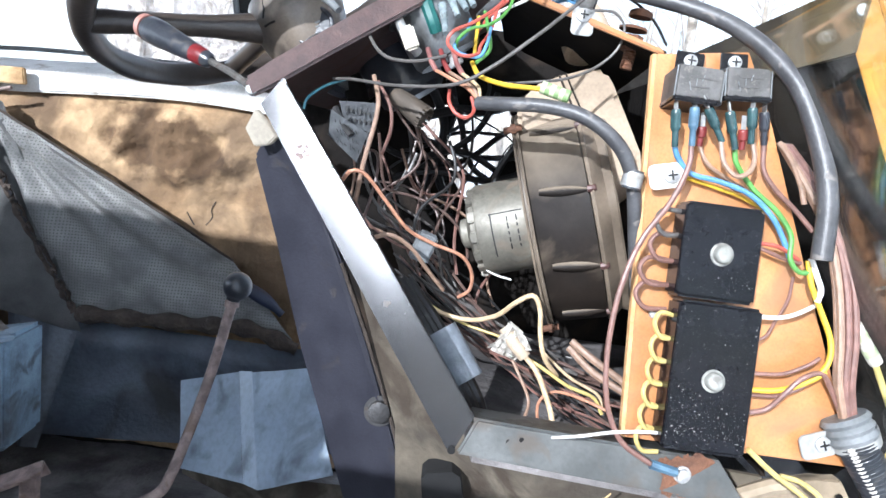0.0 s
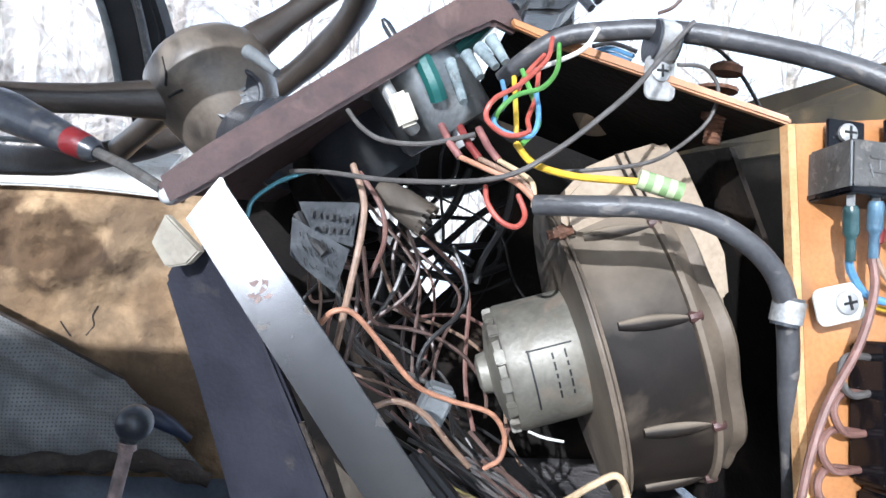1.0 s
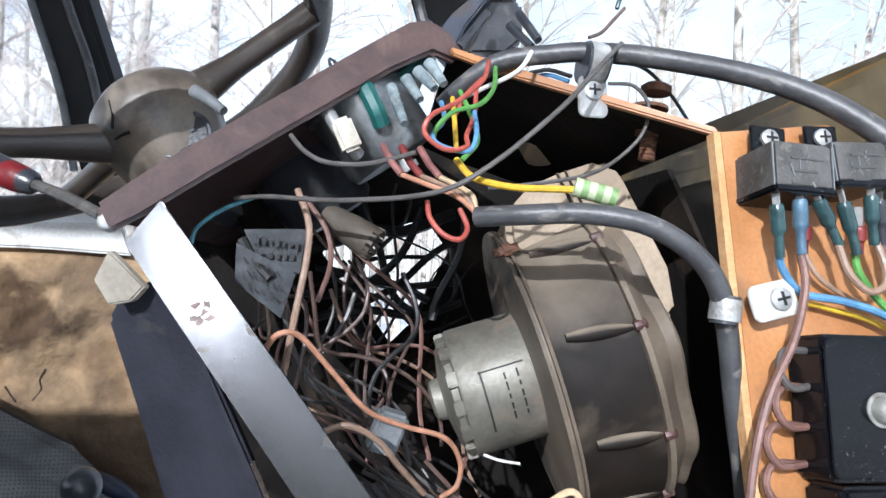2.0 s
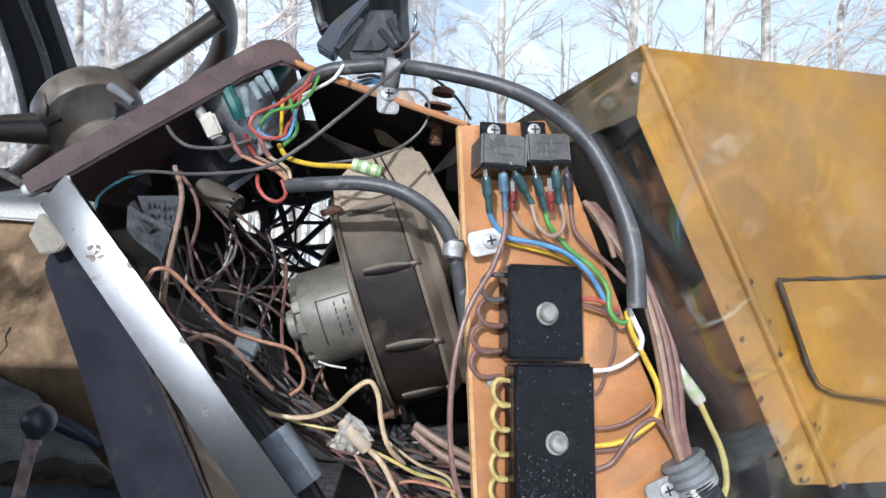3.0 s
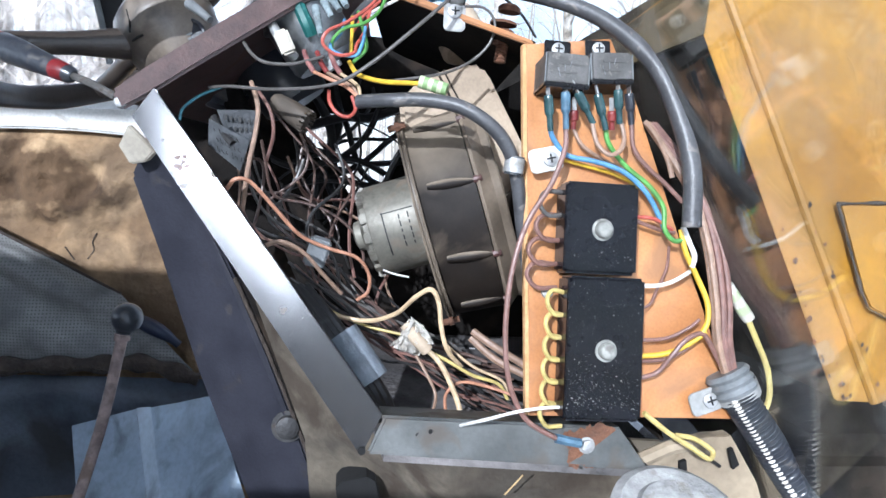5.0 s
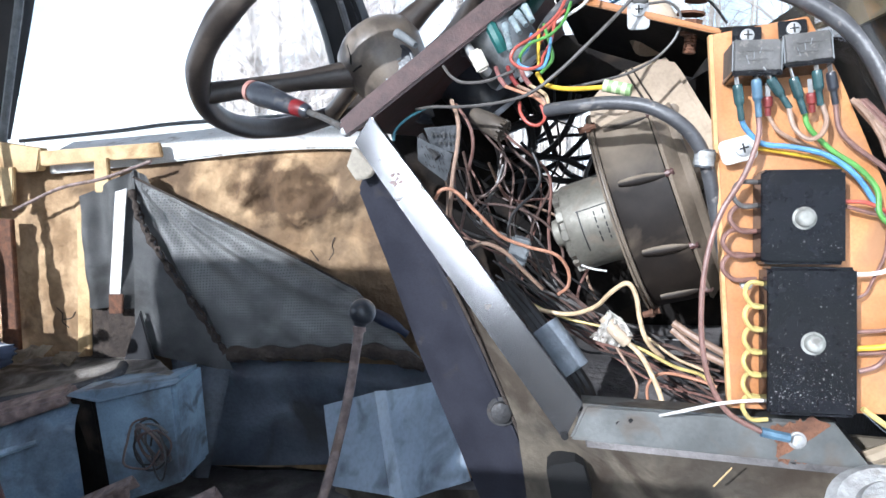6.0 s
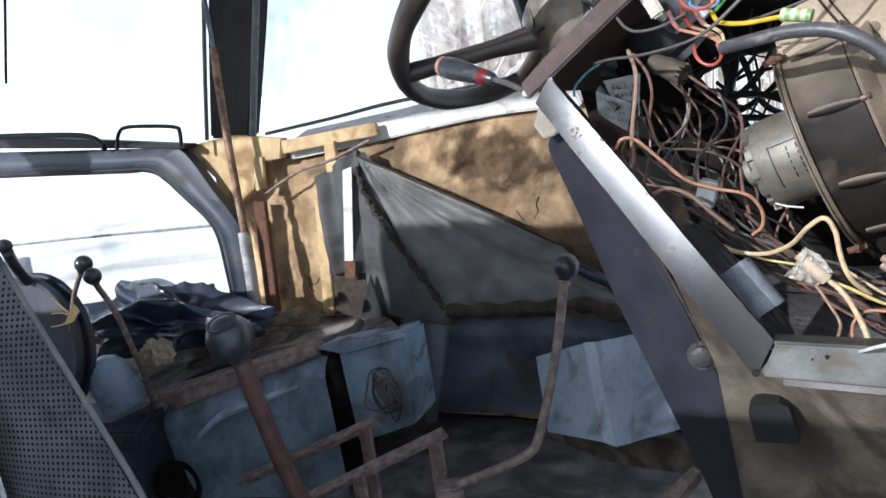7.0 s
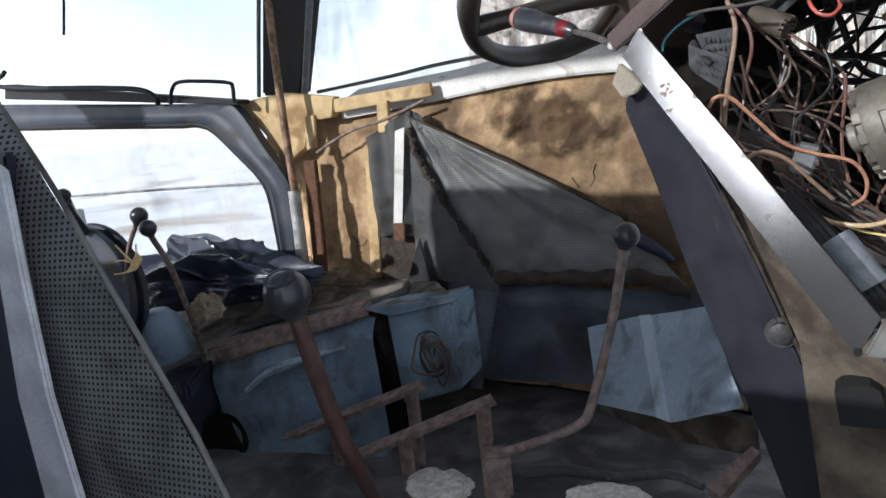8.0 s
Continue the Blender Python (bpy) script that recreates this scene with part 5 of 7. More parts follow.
slat(((-1.163, 1.450, 1.854), (-0.857, 1.450, 1.865), (-0.853, 1.450, 1.832), (-0.981, 1.450, 1.828), (-1.165, 1.450, 1.819)), 0, .012, M_CREAM, "yellowed board along the sill")
solo("corner_board", plate(((-1.535, 1.450, 1.878), (-1.341, 1.450, 1.890), (-1.161, 1.450, 1.860), (-1.175, 1.450, 1.808), (-1.256, 1.450, 1.805), (-1.287, 1.450, 1.733), (-1.350, 1.450, 1.698)), (0, 0.03, 0), 0.003), M_CREAM, "yellowed plywood corner piece", "board")
solo("pipe", tube(((-1.239, 1.440, 1.718), (-1.111, 1.440, 1.767), (-0.998, 1.440, 1.787), (-0.872, 1.440, 1.823)), 0.004, 8), M_RUSTY_BAR, "thin brown pipe along the wall", "pipe")
gas = thing("gas_strut", "gas strut with a rusty rod and a grey cylinder", "gas strut", (-1.277, 1.360, 1.413))
part("upper_rod", tube(((-1.300, 1.404, 2.42), (-1.298, 1.402, 2.30), (-1.296, 1.400, 2.10)), 0.0062, 10), M_GREY_PLASTIC, gas, "thin grey upper rod")
part("rod", tube(((-1.296, 1.400, 2.12), (-1.292, 1.390, 2.000), (-1.285, 1.380, 1.833), (-1.275, 1.370, 1.613)), 0.0105, 10), M_RUST_ROD, gas, "rod rusted tan and brown")
part("cylinder", tube(((-1.272, 1.365, 1.624), (-1.270, 1.360, 1.528), (-1.274, 1.360, 1.413)), 0.017, 14), M_ALU, gas)

# ---- far door with rounded window ----
door = thing("door_1", "blue-grey cab door with a rounded window", "door", (-1.916, 1.400, 1.369), kind="structure")
DIN = smooth_path(((-2.70, 1.400, 1.898), (-2.2, 1.400, 1.866), (-1.75, 1.400, 1.835), (-1.660, 1.400, 1.830), (-1.590, 1.400, 1.806), (-1.500, 1.400, 1.729), (-1.433, 1.400, 1.665), (-1.405, 1.400, 1.610), (-1.396, 1.400, 1.503), (-1.392, 1.400, 1.384)), 5)
DOUT = smooth_path(((-2.76, 1.400, 1.992), (-2.2, 1.400, 1.940), (-1.70, 1.400, 1.894), (-1.53, 1.400, 1.880), (-1.470, 1.400, 1.850), (-1.394, 1.400, 1.744), (-1.340, 1.400, 1.670), (-1.318, 1.400, 1.620), (-1.322, 1.400, 1.500), (-1.332, 1.400, 1.384)), 5)
bm = bmesh.new()
band = []
for a, b in zip(DIN, DOUT):
    band.append([bm.verts.new(a.lerp(b, q) + Vector((0, -y_, 0))) for q, y_ in ((0, -.03), (.02, .0), (.16, .010), (.30, .012), (.42, .004), (.60, .002), (.88, .006), (1, .0), (1, -.03))])
for a, b in zip(band, band[1:]):
    for j in range(len(a) - 1):
        bm.faces.new((a[j], a[j + 1], b[j + 1], b[j]))
part("window_frame", bm, M_FRAME, door, "pressed blue-grey frame with a rolled inner edge")
part("seal", sweep([q + Vector((0, .004, 0)) for q in DIN], 0.010, 8), M_POST, door, "dark rubber seal round the pane")
part("side_band", plate(((-1.396, 1.400, 1.386), (-1.330, 1.400, 1.386), (-1.319, 1.400, 1.112), (-1.399, 1.400, 1.104)), (0, 0.03, 0)), M_FRAME, door)
part("lower_band", plate(((-3.035, 1.400, 1.234), (-1.306, 1.400, 1.405), (-1.339, 1.400, 1.002), (-3.339, 1.400, 0.562)), (0, 0.03, 0)), M_FRAME, door)
part("pane", plate(((-2.765, 1.415, 1.898), (-1.62, 1.415, 1.825), (-1.41, 1.415, 1.640), (-1.385, 1.415, 1.367), (-3.091, 1.415, 1.176)), (0, 0.004, 0)), M_HAZY, door, "hazy dirty window pane").visible_shadow = False
part("window_bar", tube(((-2.90, 1.405, 1.622), (-2.496, 1.405, 1.630), (-1.90, 1.405, 1.640), (-1.400, 1.405, 1.645)), 0.0045, 6), M_ALU, door)
part("ledge", plate(((-2.644, 1.390, 2.055), (-1.459, 1.390, 1.883), (-1.462, 1.390, 1.871), (-2.667, 1.390, 2.004)), (0, 0.05, 0), 0.003), M_POST, door)
part("rail", tube(((-2.586, 1.370, 2.093), (-2.639, 1.370, 2.047), (-2.038, 1.370, 1.979), (-1.843, 1.370, 1.952), (-1.781, 1.370, 1.922), (-1.789, 1.380, 1.905)), 0.008, 10), M_POST, door)
part("handle", tube(((-1.719, 1.370, 1.899), (-1.702, 1.370, 1.937), (-1.666, 1.370, 1.956), (-1.560, 1.370, 1.947), (-1.461, 1.370, 1.932), (-1.447, 1.370, 1.916), (-1.452, 1.370, 1.877)), 0.0055, 10), M_POST, door)

# ---- tunnel, boxes, ledge ----
tunnel = thing("battery_box", "worn blue-painted steel box with rusty edges", "steel box", (-0.9, 1.15, 1.06))
b1 = [Vector(p) for p in ((-1.281, 1.000, 1.268), (-1.117, 1.040, 1.323), (-0.865, 1.110, 1.382), (-0.811, 1.110, 1.159), (-0.827, 1.090, 1.005), (-1.161, 1.010, 0.948), (-1.228, 1.000, 1.075), (-1.250, 1.000, 1.188))]
part("front_panel", sheet((b1[5] + Vector((-.03, 0, .01)), b1[4], b1[2], b1[0].lerp(b1[1], .1) + Vector((-.025, 0, 0))), 24, 24, lambda u, v: 0.022 * math.sin(math.pi * min(1, .12 + .88 * u)) ** .5 * math.sin(math.pi * (.05 + .9 * v)) ** .6 - 0.055 * max(0, v - .82) / .18 * max(0, v - .82) / .18 + 0.003 * noise.noise(Vector((u * 4, v * 4, 3))), .012), M_BLUE, tunnel)
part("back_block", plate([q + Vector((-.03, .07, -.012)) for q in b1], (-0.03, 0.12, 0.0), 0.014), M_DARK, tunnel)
part("end_hole", turned(Vector((-1.246, 0.985, 1.087)), (0.35, -1, 0.1), ((0, .060), (.004, .062), (.010, .058), (.004, .046), (-.01, .04)), 28), M_DARK, tunnel, "dark round opening at the end")
part("top_edge", plate(((-1.316, 1.020, 1.286), (-0.889, 1.120, 1.390), (-0.877, 1.120, 1.370), (-1.253, 1.020, 1.257)), (-0.02, 0.06, 0.006), 0.006), M_RUSTY_BAR, tunnel, "rusty top edge")
part("pressed_ridge", tube(((-1.155, 0.992, 1.215), (-1.093, 1.012, 1.260), (-1.012, 1.042, 1.288), (-0.919, 1.082, 1.312)), lambda s: 0.011 - .006 * abs(2 * s - 1), 8), M_BLUE, tunnel)
box2 = thing("relay_cabinet", "blue-grey steel box beside the battery box", "steel box", (-0.7, 1.2, 1.06))
part("front_panel", plate(((-0.845, 1.140, 1.374), (-0.682, 1.160, 1.410), (-0.678, 1.160, 1.209), (-0.828, 1.140, 1.157)), (-0.01, 0.12, 0), 0.008), M_BLUE_DARK, box2)
# This narrow side is near-black, unlike the blue front.
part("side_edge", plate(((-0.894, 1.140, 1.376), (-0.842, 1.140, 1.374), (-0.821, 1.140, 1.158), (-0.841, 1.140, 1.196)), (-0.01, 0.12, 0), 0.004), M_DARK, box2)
part("lid", plate(((-0.890, 1.130, 1.384), (-0.890, 1.250, 1.380), (-0.725, 1.250, 1.394), (-0.671, 1.150, 1.409), (-0.823, 1.130, 1.373)), (0, 0.01, 0.003), 0.001), M_BLUE_DARK, box2)
coil = thing("cable_coil", "coil of thin black cable on the steel box", "cable coil", (-0.719, 1.140, 1.277))
rnd = random.Random(3)
cc = Vector((-0.714, 1.135, 1.292))
for k in range(9):
    ax = Euler((rnd.uniform(-.4, .4), rnd.uniform(-.4, .4), rnd.uniform(-.3, .3))).to_matrix()
    rx, rz = rnd.uniform(.018, .042), rnd.uniform(.028, .058)
    o = cc + Vector((rnd.uniform(-.016, .016), -.004 - .012 * rnd.random(), rnd.uniform(-.02, .012)))
    n_ = rnd.choice((7, 9, 11))
    part("turn", tube([o + ax @ Vector((rx * math.cos(j * .74 + k) * rnd.uniform(.8, 1.1), 0, rz * math.sin(j * .74 + k) * rnd.uniform(.85, 1.1))) for j in range(n_)], rnd.uniform(.0017, .0028), 6, 4), (W_BLACK, W_GREY, W_DULL)[k % 3], coil)
solo("wheel_arch", sheet(((-1.468, 1.020, 1.200), (-0.715, 1.220, 1.403), (-0.934, 1.470, 1.366), (-2.542, 1.400, 1.292)), 50, 30, lambda u, v: 0.014 * noise.noise(Vector((u * 9, v * 6, 1))), 0.01), M_LEDGE, "dirt-covered ledge over the wheel arch", "ledge")
for k, pp in enumerate(((-1.169, 1.380, 1.382), (-1.203, 1.360, 1.377), (-1.109, 1.400, 1.363))):
    solo("rag", sheet((Vector(pp) + Vector((-.03, -.02, .0)), Vector(pp) + Vector((.03, -.02, .0)), Vector(pp) + Vector((.03, .02, .02)), Vector(pp) + Vector((-.03, .02, .02))), 8, 6, lambda u, v: 0.012 * noise.noise(Vector((u * 4, v * 4, k * 3))), 0.003), M_CLOTH, "crumpled scrap of pale cloth on the ledge", "rag", "rags on the ledge")
solo("hose", tube(((-1.387, 1.150, 1.265), (-1.239, 1.160, 1.320), (-1.081, 1.180, 1.347), (-0.938, 1.200, 1.371), (-0.866, 1.240, 1.390), (-0.872, 1.280, 1.399)), 0.011, 10), M_RUBBER, "dusty black hose along the ledge", "hose")


def crumple(name, c, size, seed, material, label, category, amp=0.35, grain=1.5, taper=0.0):
    """A crushed lump with sharp creases, flattened where it rests."""
    bm = bmesh.new()
    bmesh.ops.create_icosphere(bm, subdivisions=6, radius=1)
    turn = Euler((0.5, 0.3 + seed, 0.2)).to_matrix()
    for v in bm.verts:
        p = v.co.copy()
        q = turn @ Vector((p.x * grain * 1.1, p.y * grain, p.z * grain * 0.9)) + Vector((seed, seed * .7, 0))
        q += 0.35 * Vector((noise.noise(q * 0.8), noise.noise(q * 0.8 + Vector((5, 0, 0))), noise.noise(q * 0.8 + Vector((0, 7, 0)))))
        fold = (1 - abs(noise.noise(q))) ** 3 + 0.30 * (1 - abs(noise.noise(q * 2.1 + Vector((3, 1, 2))))) ** 3
        k = 1 + amp * (0.5 * noise.noise(p * 1.3 + Vector((seed, 0, 0))) + 0.9 * fold - 0.8)
        f = 1 - taper * max(0.0, p.x)
        v.co = Vector((p.x * size[0], p.y * size[1] * f, p.z * size[2] * f)) * k
        if v.co.z < -size[2] * .55:
            v.co.z = -size[2] * .55
    bm.transform(Matrix.Translation(c))
    return solo(name, bm, material, label, category)


crumple("plastic_bag", (-1.450, 1.200, 1.420), (0.33, 0.15, 0.105), 4, M_BAG, "crumpled black polythene bag on the ledge", "bag", 0.5, 1.22, 0.45)
crumple("plastic_bag", (-1.258, 1.240, 1.413), (0.09, 0.06, 0.036), 9, M_BAG, "end of a black polythene bag", "bag", 0.5, 1.3)
crumple("work_glove", (-1.275, 1.020, 1.395), (0.04, 0.035, 0.04), 2, M_CLOTH, "dirty canvas work glove", "glove", 0.6)

# ---- controls at the rear ----
drum = thing("control_drum", "dark hollow round control housing with steel flanges", "housing", (-1.523, 0.880, 1.456))
da = Vector((-0.08, 1, -0.12)).normalized()
dc = Vector((-1.494, 0.860, 1.461))
part("body", turned(dc, da, ((.045, .01), (.045, .140), (.004, .146), (.012, .150), (.046, .150), (.058, .120), (.060, .02)), 48), M_KNOB, drum)
part("flange", turned(dc, da, ((.006, .1465), (0, .147), (-.002, .160), (.002, .163), (.014, .163), (.016, .151)), 48), M_FRAME, drum, "worn steel flange")
part("flange", turned(dc, da, ((.030, .151), (.030, .166), (.034, .169), (.042, .169), (.045, .151)), 48), M_FRAME, drum, "worn steel flange")
part("cavity", turned(dc, da, ((.028, .01), (.028, .1395), (.030, .1395), (.031, .01)), 48), M_HOLE, drum, "black inside of the housing")
part("boss", turned(Vector((-1.335, 0.960, 1.297)), (-0.15, -0.25, 1), ((0, .048), (.012, .052), (.07, .050), (.095, .044), (.115, .032), (.124, .014)), 28), M_BLUE, drum, "rounded blue-grey casting")
part("lower_casting", box((-1.328, 0.940, 1.235), (0.10, 0.10, 0.05), Euler((0.1, 0.1, 0.5)).to_matrix(), 0.008), M_FRAME, drum)
part("pedestal", box((-1.42, 0.97, 1.16), (0.22, 0.16, 0.22), None, 0.02), M_FRAME, drum)


def ball_lever(name, knob, r, shaft, rs, label, material, group="ball levers"):
    t = thing(name, label, "lever", shaft[-1], group)
    part("shaft", tube(shaft, rs, 12), material, t)
    k = Vector(knob)
    a = (k - Vector(shaft[0])).normalized() if (k - Vector(shaft[0])).length > 1e-4 else Vector((0, 0, 1))
    part("knob", turned(k - a * r * 1.15, a, [(0, r * .45), (r * .2, r * .5)] + [(r * 1.15 - r * math.cos(q), r * math.sin(q)) for q in [radians(d) for d in range(35, 180, 12)]], 24), M_KNOB, t, "black ball knob")
    return t


ball_lever("control_lever", (-1.148, 0.820, 1.632), 0.017, ((-1.157, 0.830, 1.612), (-1.159, 0.860, 1.546), (-1.184, 0.900, 1.448), (-1.244, 0.960, 1.345), (-1.332, 1.030, 1.254)), 0.006, "thin steel lever with a black ball knob", M_RUSTY_BAR)
ball_lever("control_lever", (-1.227, 0.860, 1.650), 0.018, ((-1.245, 0.860, 1.629), (-1.299, 0.870, 1.577), (-1.352, 0.880, 1.497)), 0.005, "short lever with a black ball knob", M_RUSTY_BAR)
ball_lever("control_lever", (-1.379, 0.800, 1.706), 0.015, ((-1.393, 0.810, 1.693), (-1.431, 0.840, 1.659), (-1.458, 0.875, 1.613)), 0.012, "short black plastic control lever", M_KNOB)
bl = ball_lever("hydraulic_lever", (-0.586, 0.610, 1.588), 0.0310, ((-0.586, 0.620, 1.557), (-0.585, 0.640, 1.467), (-0.580, 0.660, 1.375), (-0.584, 0.700, 1.282), (-0.695, 0.882, 1.055)), 0.0125, "thick rust-brown lever with a big black knob", M_RED_BAR)
kn = Vector((-0.586, 0.610, 1.588))
kc = Vector((0.05, -0.42, 0.9)).normalized()
part("cap", turned(kn + kc * .0255, kc, ((0, .0205), (.0016, .0205), (.0022, .0185), (.0016, .0175), (.0016, .002)), 28), M_KNOB, bl, "flat engraved cap with a worn rim")
km = frame_of(kn + kc * .0275, (1, 0.3, 0), kc)
for k, (x_, y_, w_, h_) in enumerate(((-.006, .003, .010, .0018), (.006, .003, .008, .0018), (-.005, -.004, .009, .0018), (.006, -.004, .009, .0018), (0, 0, .0016, .018))):
    part("engraving", in_frame(box((x_, y_, 0), (w_, h_, .0005)), km), M_ZINC, bl, "worn white engraving")
gl_ = ball_lever("gear_lever", (-0.304, 1.150, 1.550), 0.0235, ((-0.309, 1.150, 1.530), (-0.326, 1.120, 1.411), (-0.342, 1.080, 1.319), (-0.351, 1.042, 1.266), (-0.361, 1.025, 1.247), (-0.402, 1.015, 1.223), (-0.478, 0.980, 1.197), (-0.500, 0.972, 1.188)), 0.0084, "bent rusty gear lever with a black ball knob", M_RUSTY_BAR)
part("boss", box((-0.505, 0.970, 1.155), (0.050, 0.045, 0.085), Euler((0, 0, 0.5)).to_matrix(), 0.005), M_RUSTY_BAR, gl_)
part("foot", box((-0.505, 0.970, 1.09), (0.035, 0.035, 0.07), Euler((0, 0, 0.5)).to_matrix(), 0.003), M_RUSTY_BAR, gl_)
part("collar", turned(Vector((-0.311, 1.149, 1.515)), (0.01, 0.02, 1), ((0, .0115), (.010, .0115), (.013, .009)), 14), M_RUSTY_BAR, gl_)
solo("pipe", tube(((-0.480, 1.020, 1.133), (-0.397, 1.020, 1.153), (-0.298, 1.000, 1.170), (-0.209, 0.980, 1.205), (-0.151, 0.960, 1.207)), lambda s: 0.012 - .006 * s, 10), M_RUBBER, "dirty rubber-sleeved pipe along the floor", "pipe")

# seat base rails
rails = thing("seat_base", "rusty angle-iron seat base with two rails", "seat base", (-0.6, 0.95, 1.06))
for a, b in ((((-1.038, 0.980, 1.128)), ((-0.717, 1.060, 1.259))), (((-0.790, 0.920, 1.160)), ((-0.527, 1.010, 1.275)))):
    a, b = Vector(a), Vector(b)
    d = (b - a).normalized()
    up = Vector((0, -0.25, 1))
    m = frame_of(a.lerp(b, .5), d, up - d * d.dot(up))
    part("rail", in_frame(box((0, 0, 0), ((b - a).length, 0.028, 0.005), None, .001), m), M_RUSTY_BAR, rails)
    part("rail_flange", in_frame(box((0, 0.013, -0.013), ((b - a).length, 0.004, 0.024), None, .001), m), M_RUSTY_BAR, rails)
    for q in (.35, .92):
        c = a.lerp(b, q)
        part("leg", box((c.x, c.y + .012, (c.z + 1.055) / 2 - .004), (0.026, 0.012, c.z - 1.06), None, .001), M_RUSTY_BAR, rails)
part("cross_bar", plate(((-0.145, 0.950, 1.216), (-0.092, 1.020, 1.254), (-0.080, 1.020, 1.247), (-0.126, 0.950, 1.202)), (0, 0.01, -.02)), M_RUSTY_BAR, rails)
fl = thing("floor_plate", "dirty floor plate edge under the sheet", "plate", (-0.182, 1.150, 1.182))
part("plate", plate(((-0.398, 1.220, 1.188), (-0.087, 1.050, 1.287), (-0.080, 1.020, 1.247), (-0.265, 1.150, 1.185)), (0, 0.0, -0.012), 0.002), M_BEIGE, fl)

# pale sheet leaning under the lever
pp = [Vector(p) for p in ((-0.430, 1.270, 1.331), (-0.288, 1.200, 1.388), (-0.172, 1.130, 1.435), (-0.098, 1.000, 1.325), (-0.229, 1.070, 1.245), (-0.383, 1.170, 1.214))]
sheet_thing = thing("metal_sheet", "pale blue-grey folded sheet leaning on the floor", "sheet", pp[4])
cr0, cr1 = pp[1].lerp(pp[0], .16) + Vector((0, .012, 0)), pp[4].lerp(pp[5], .16) + Vector((0, .012, 0))
cr2, cr3 = pp[1].lerp(pp[2], .06), pp[4].lerp(pp[3], .06)
part("left_half", sheet((pp[5], cr1, cr0, pp[0]), 10, 8, lambda u, v: 0.003 * noise.noise(Vector((u * 3, v * 3, 4))), .003), M_PAPER, sheet_thing)
part("crease", plate((cr0, cr2, cr3, cr1), (0, 0.003, 0.001)), M_PAPER, sheet_thing)
part("right_half", sheet((cr3, pp[3], pp[2], cr2), 10, 8, lambda u, v: 0.003 * noise.noise(Vector((u * 3, v * 3, 9))), .003), M_PAPER, sheet_thing)
for c, s, sd in (((-0.271, 0.900, 1.180), (.075, .05, .028), 3), ((-0.622, 0.950, 1.115), (.065, .05, .018), 6)):
    crumple("foam_scrap", c, s, sd, M_TAPE_WHITE, "scrap of dirty white foam on the floor", "foam", 0.25)

# ---- seat beside the camera ----
seat = thing("driver_seat", "driver's seat in dark perforated vinyl with grey piping", "seat", (-0.6, 0.4, 1.06))


def bulge(u, v):
    return 0.012 * math.sin(math.pi * u) + 0.004 * noise.noise(Vector((u * 3, v * 5, 4)))


part("side_cover", sheet(((-0.843, 0.400, 1.176), (-0.456, 0.420, 1.294), (-0.871, 0.460, 1.866), (-0.876, 0.420, 1.766)), 24, 40, bulge, 0.01), M_SEAT, seat)
part("piping", plate(((-0.823, 0.410, 1.805), (-0.784, 0.410, 1.784), (-0.774, 0.400, 1.667), (-0.769, 0.395, 1.516), (-0.742, 0.390, 1.376), (-0.725, 0.390, 1.225), (-0.821, 0.390, 1.191), (-0.825, 0.390, 1.356), (-0.842, 0.395, 1.506), (-0.828, 0.400, 1.665)), (-0.004, -0.008, 0), 0.003), M_PIPING, seat, "light grey vinyl band")
part("back_cover", plate(((-0.808, 0.420, 1.803), (-0.825, 0.400, 1.665), (-0.838, 0.395, 1.507), (-0.823, 0.390, 1.357), (-0.821, 0.390, 1.191), (-1.595, 0.390, 0.924), (-1.329, 0.420, 1.808)), (-0.01, 0.02, 0), 0.004), M_NAVY, seat, "dark blue vinyl back")
part("edge_hem", tube(((-0.832, 0.440, 1.856), (-0.730, 0.425, 1.755), (-0.656, 0.418, 1.653), (-0.585, 0.412, 1.556), (-0.542, 0.408, 1.497), (-0.506, 0.405, 1.434), (-0.466, 0.405, 1.368)), 0.0035, 8), M_VINYL, seat, "rolled seam of the seat cover")
tear = Vector((-0.549, 0.405, 1.548))
part("tear", box(tear, (.006, .003, .012), None, .001), M_HOLE, seat, "small tear")
straw = thing("dry_leaf", "dry yellow leaf caught on the seat edge", "leaf", (-0.621, 0.430, 1.673))
part("blade", plate(((-0.637, 0.430, 1.661), (-0.614, 0.430, 1.684), (-0.607, 0.430, 1.676), (-0.620, 0.430, 1.665)), (0.002, .001, 0.001)), M_CREAM, straw)
part("stalk", tube(((-0.660, 0.430, 1.659), (-0.639, 0.430, 1.662), (-0.622, 0.430, 1.670)), 0.0008, 5), M_CREAM, straw)
LF = random.Random(6)
for k in range(7):
    tip = Vector((-0.618, 0.428, 1.672)) + Vector((LF.uniform(-.034, .020), LF.uniform(-.006, .004), LF.uniform(-.022, .030)))
    part("stalk", tube((Vector((-0.618, 0.430, 1.672)), Vector((-0.618, 0.430, 1.672)).lerp(tip, .5) + Vector((0, 0, LF.uniform(-.004, .004))), tip), 0.0009, 5, 4), M_CREAM, straw)
hk = Vector((-2.068, 1.300, 2.145))
solo("window_hook", tube((hk, hk + Vector((.036, 0, .094)), (hk.x + .187, hk.y, 2.635)), 0.004, 6), M_POST, "thin dark rod hanging in the window", "rod")


# ---- gauges and fittings behind the instrument panel ----
GN = -bn


def panel_point(s, y, drop=0.0):
    """A point under the panel: share s along its edge, depth y, drop metres below."""
    q = bt0.lerp(bt1, s)
    return Vector((q.x, y, q.z)) + GN * drop


gauge = thing("gauge", "round metal gauge can with a white clamp and teal gasket", "gauge", panel_point(.74, .70))
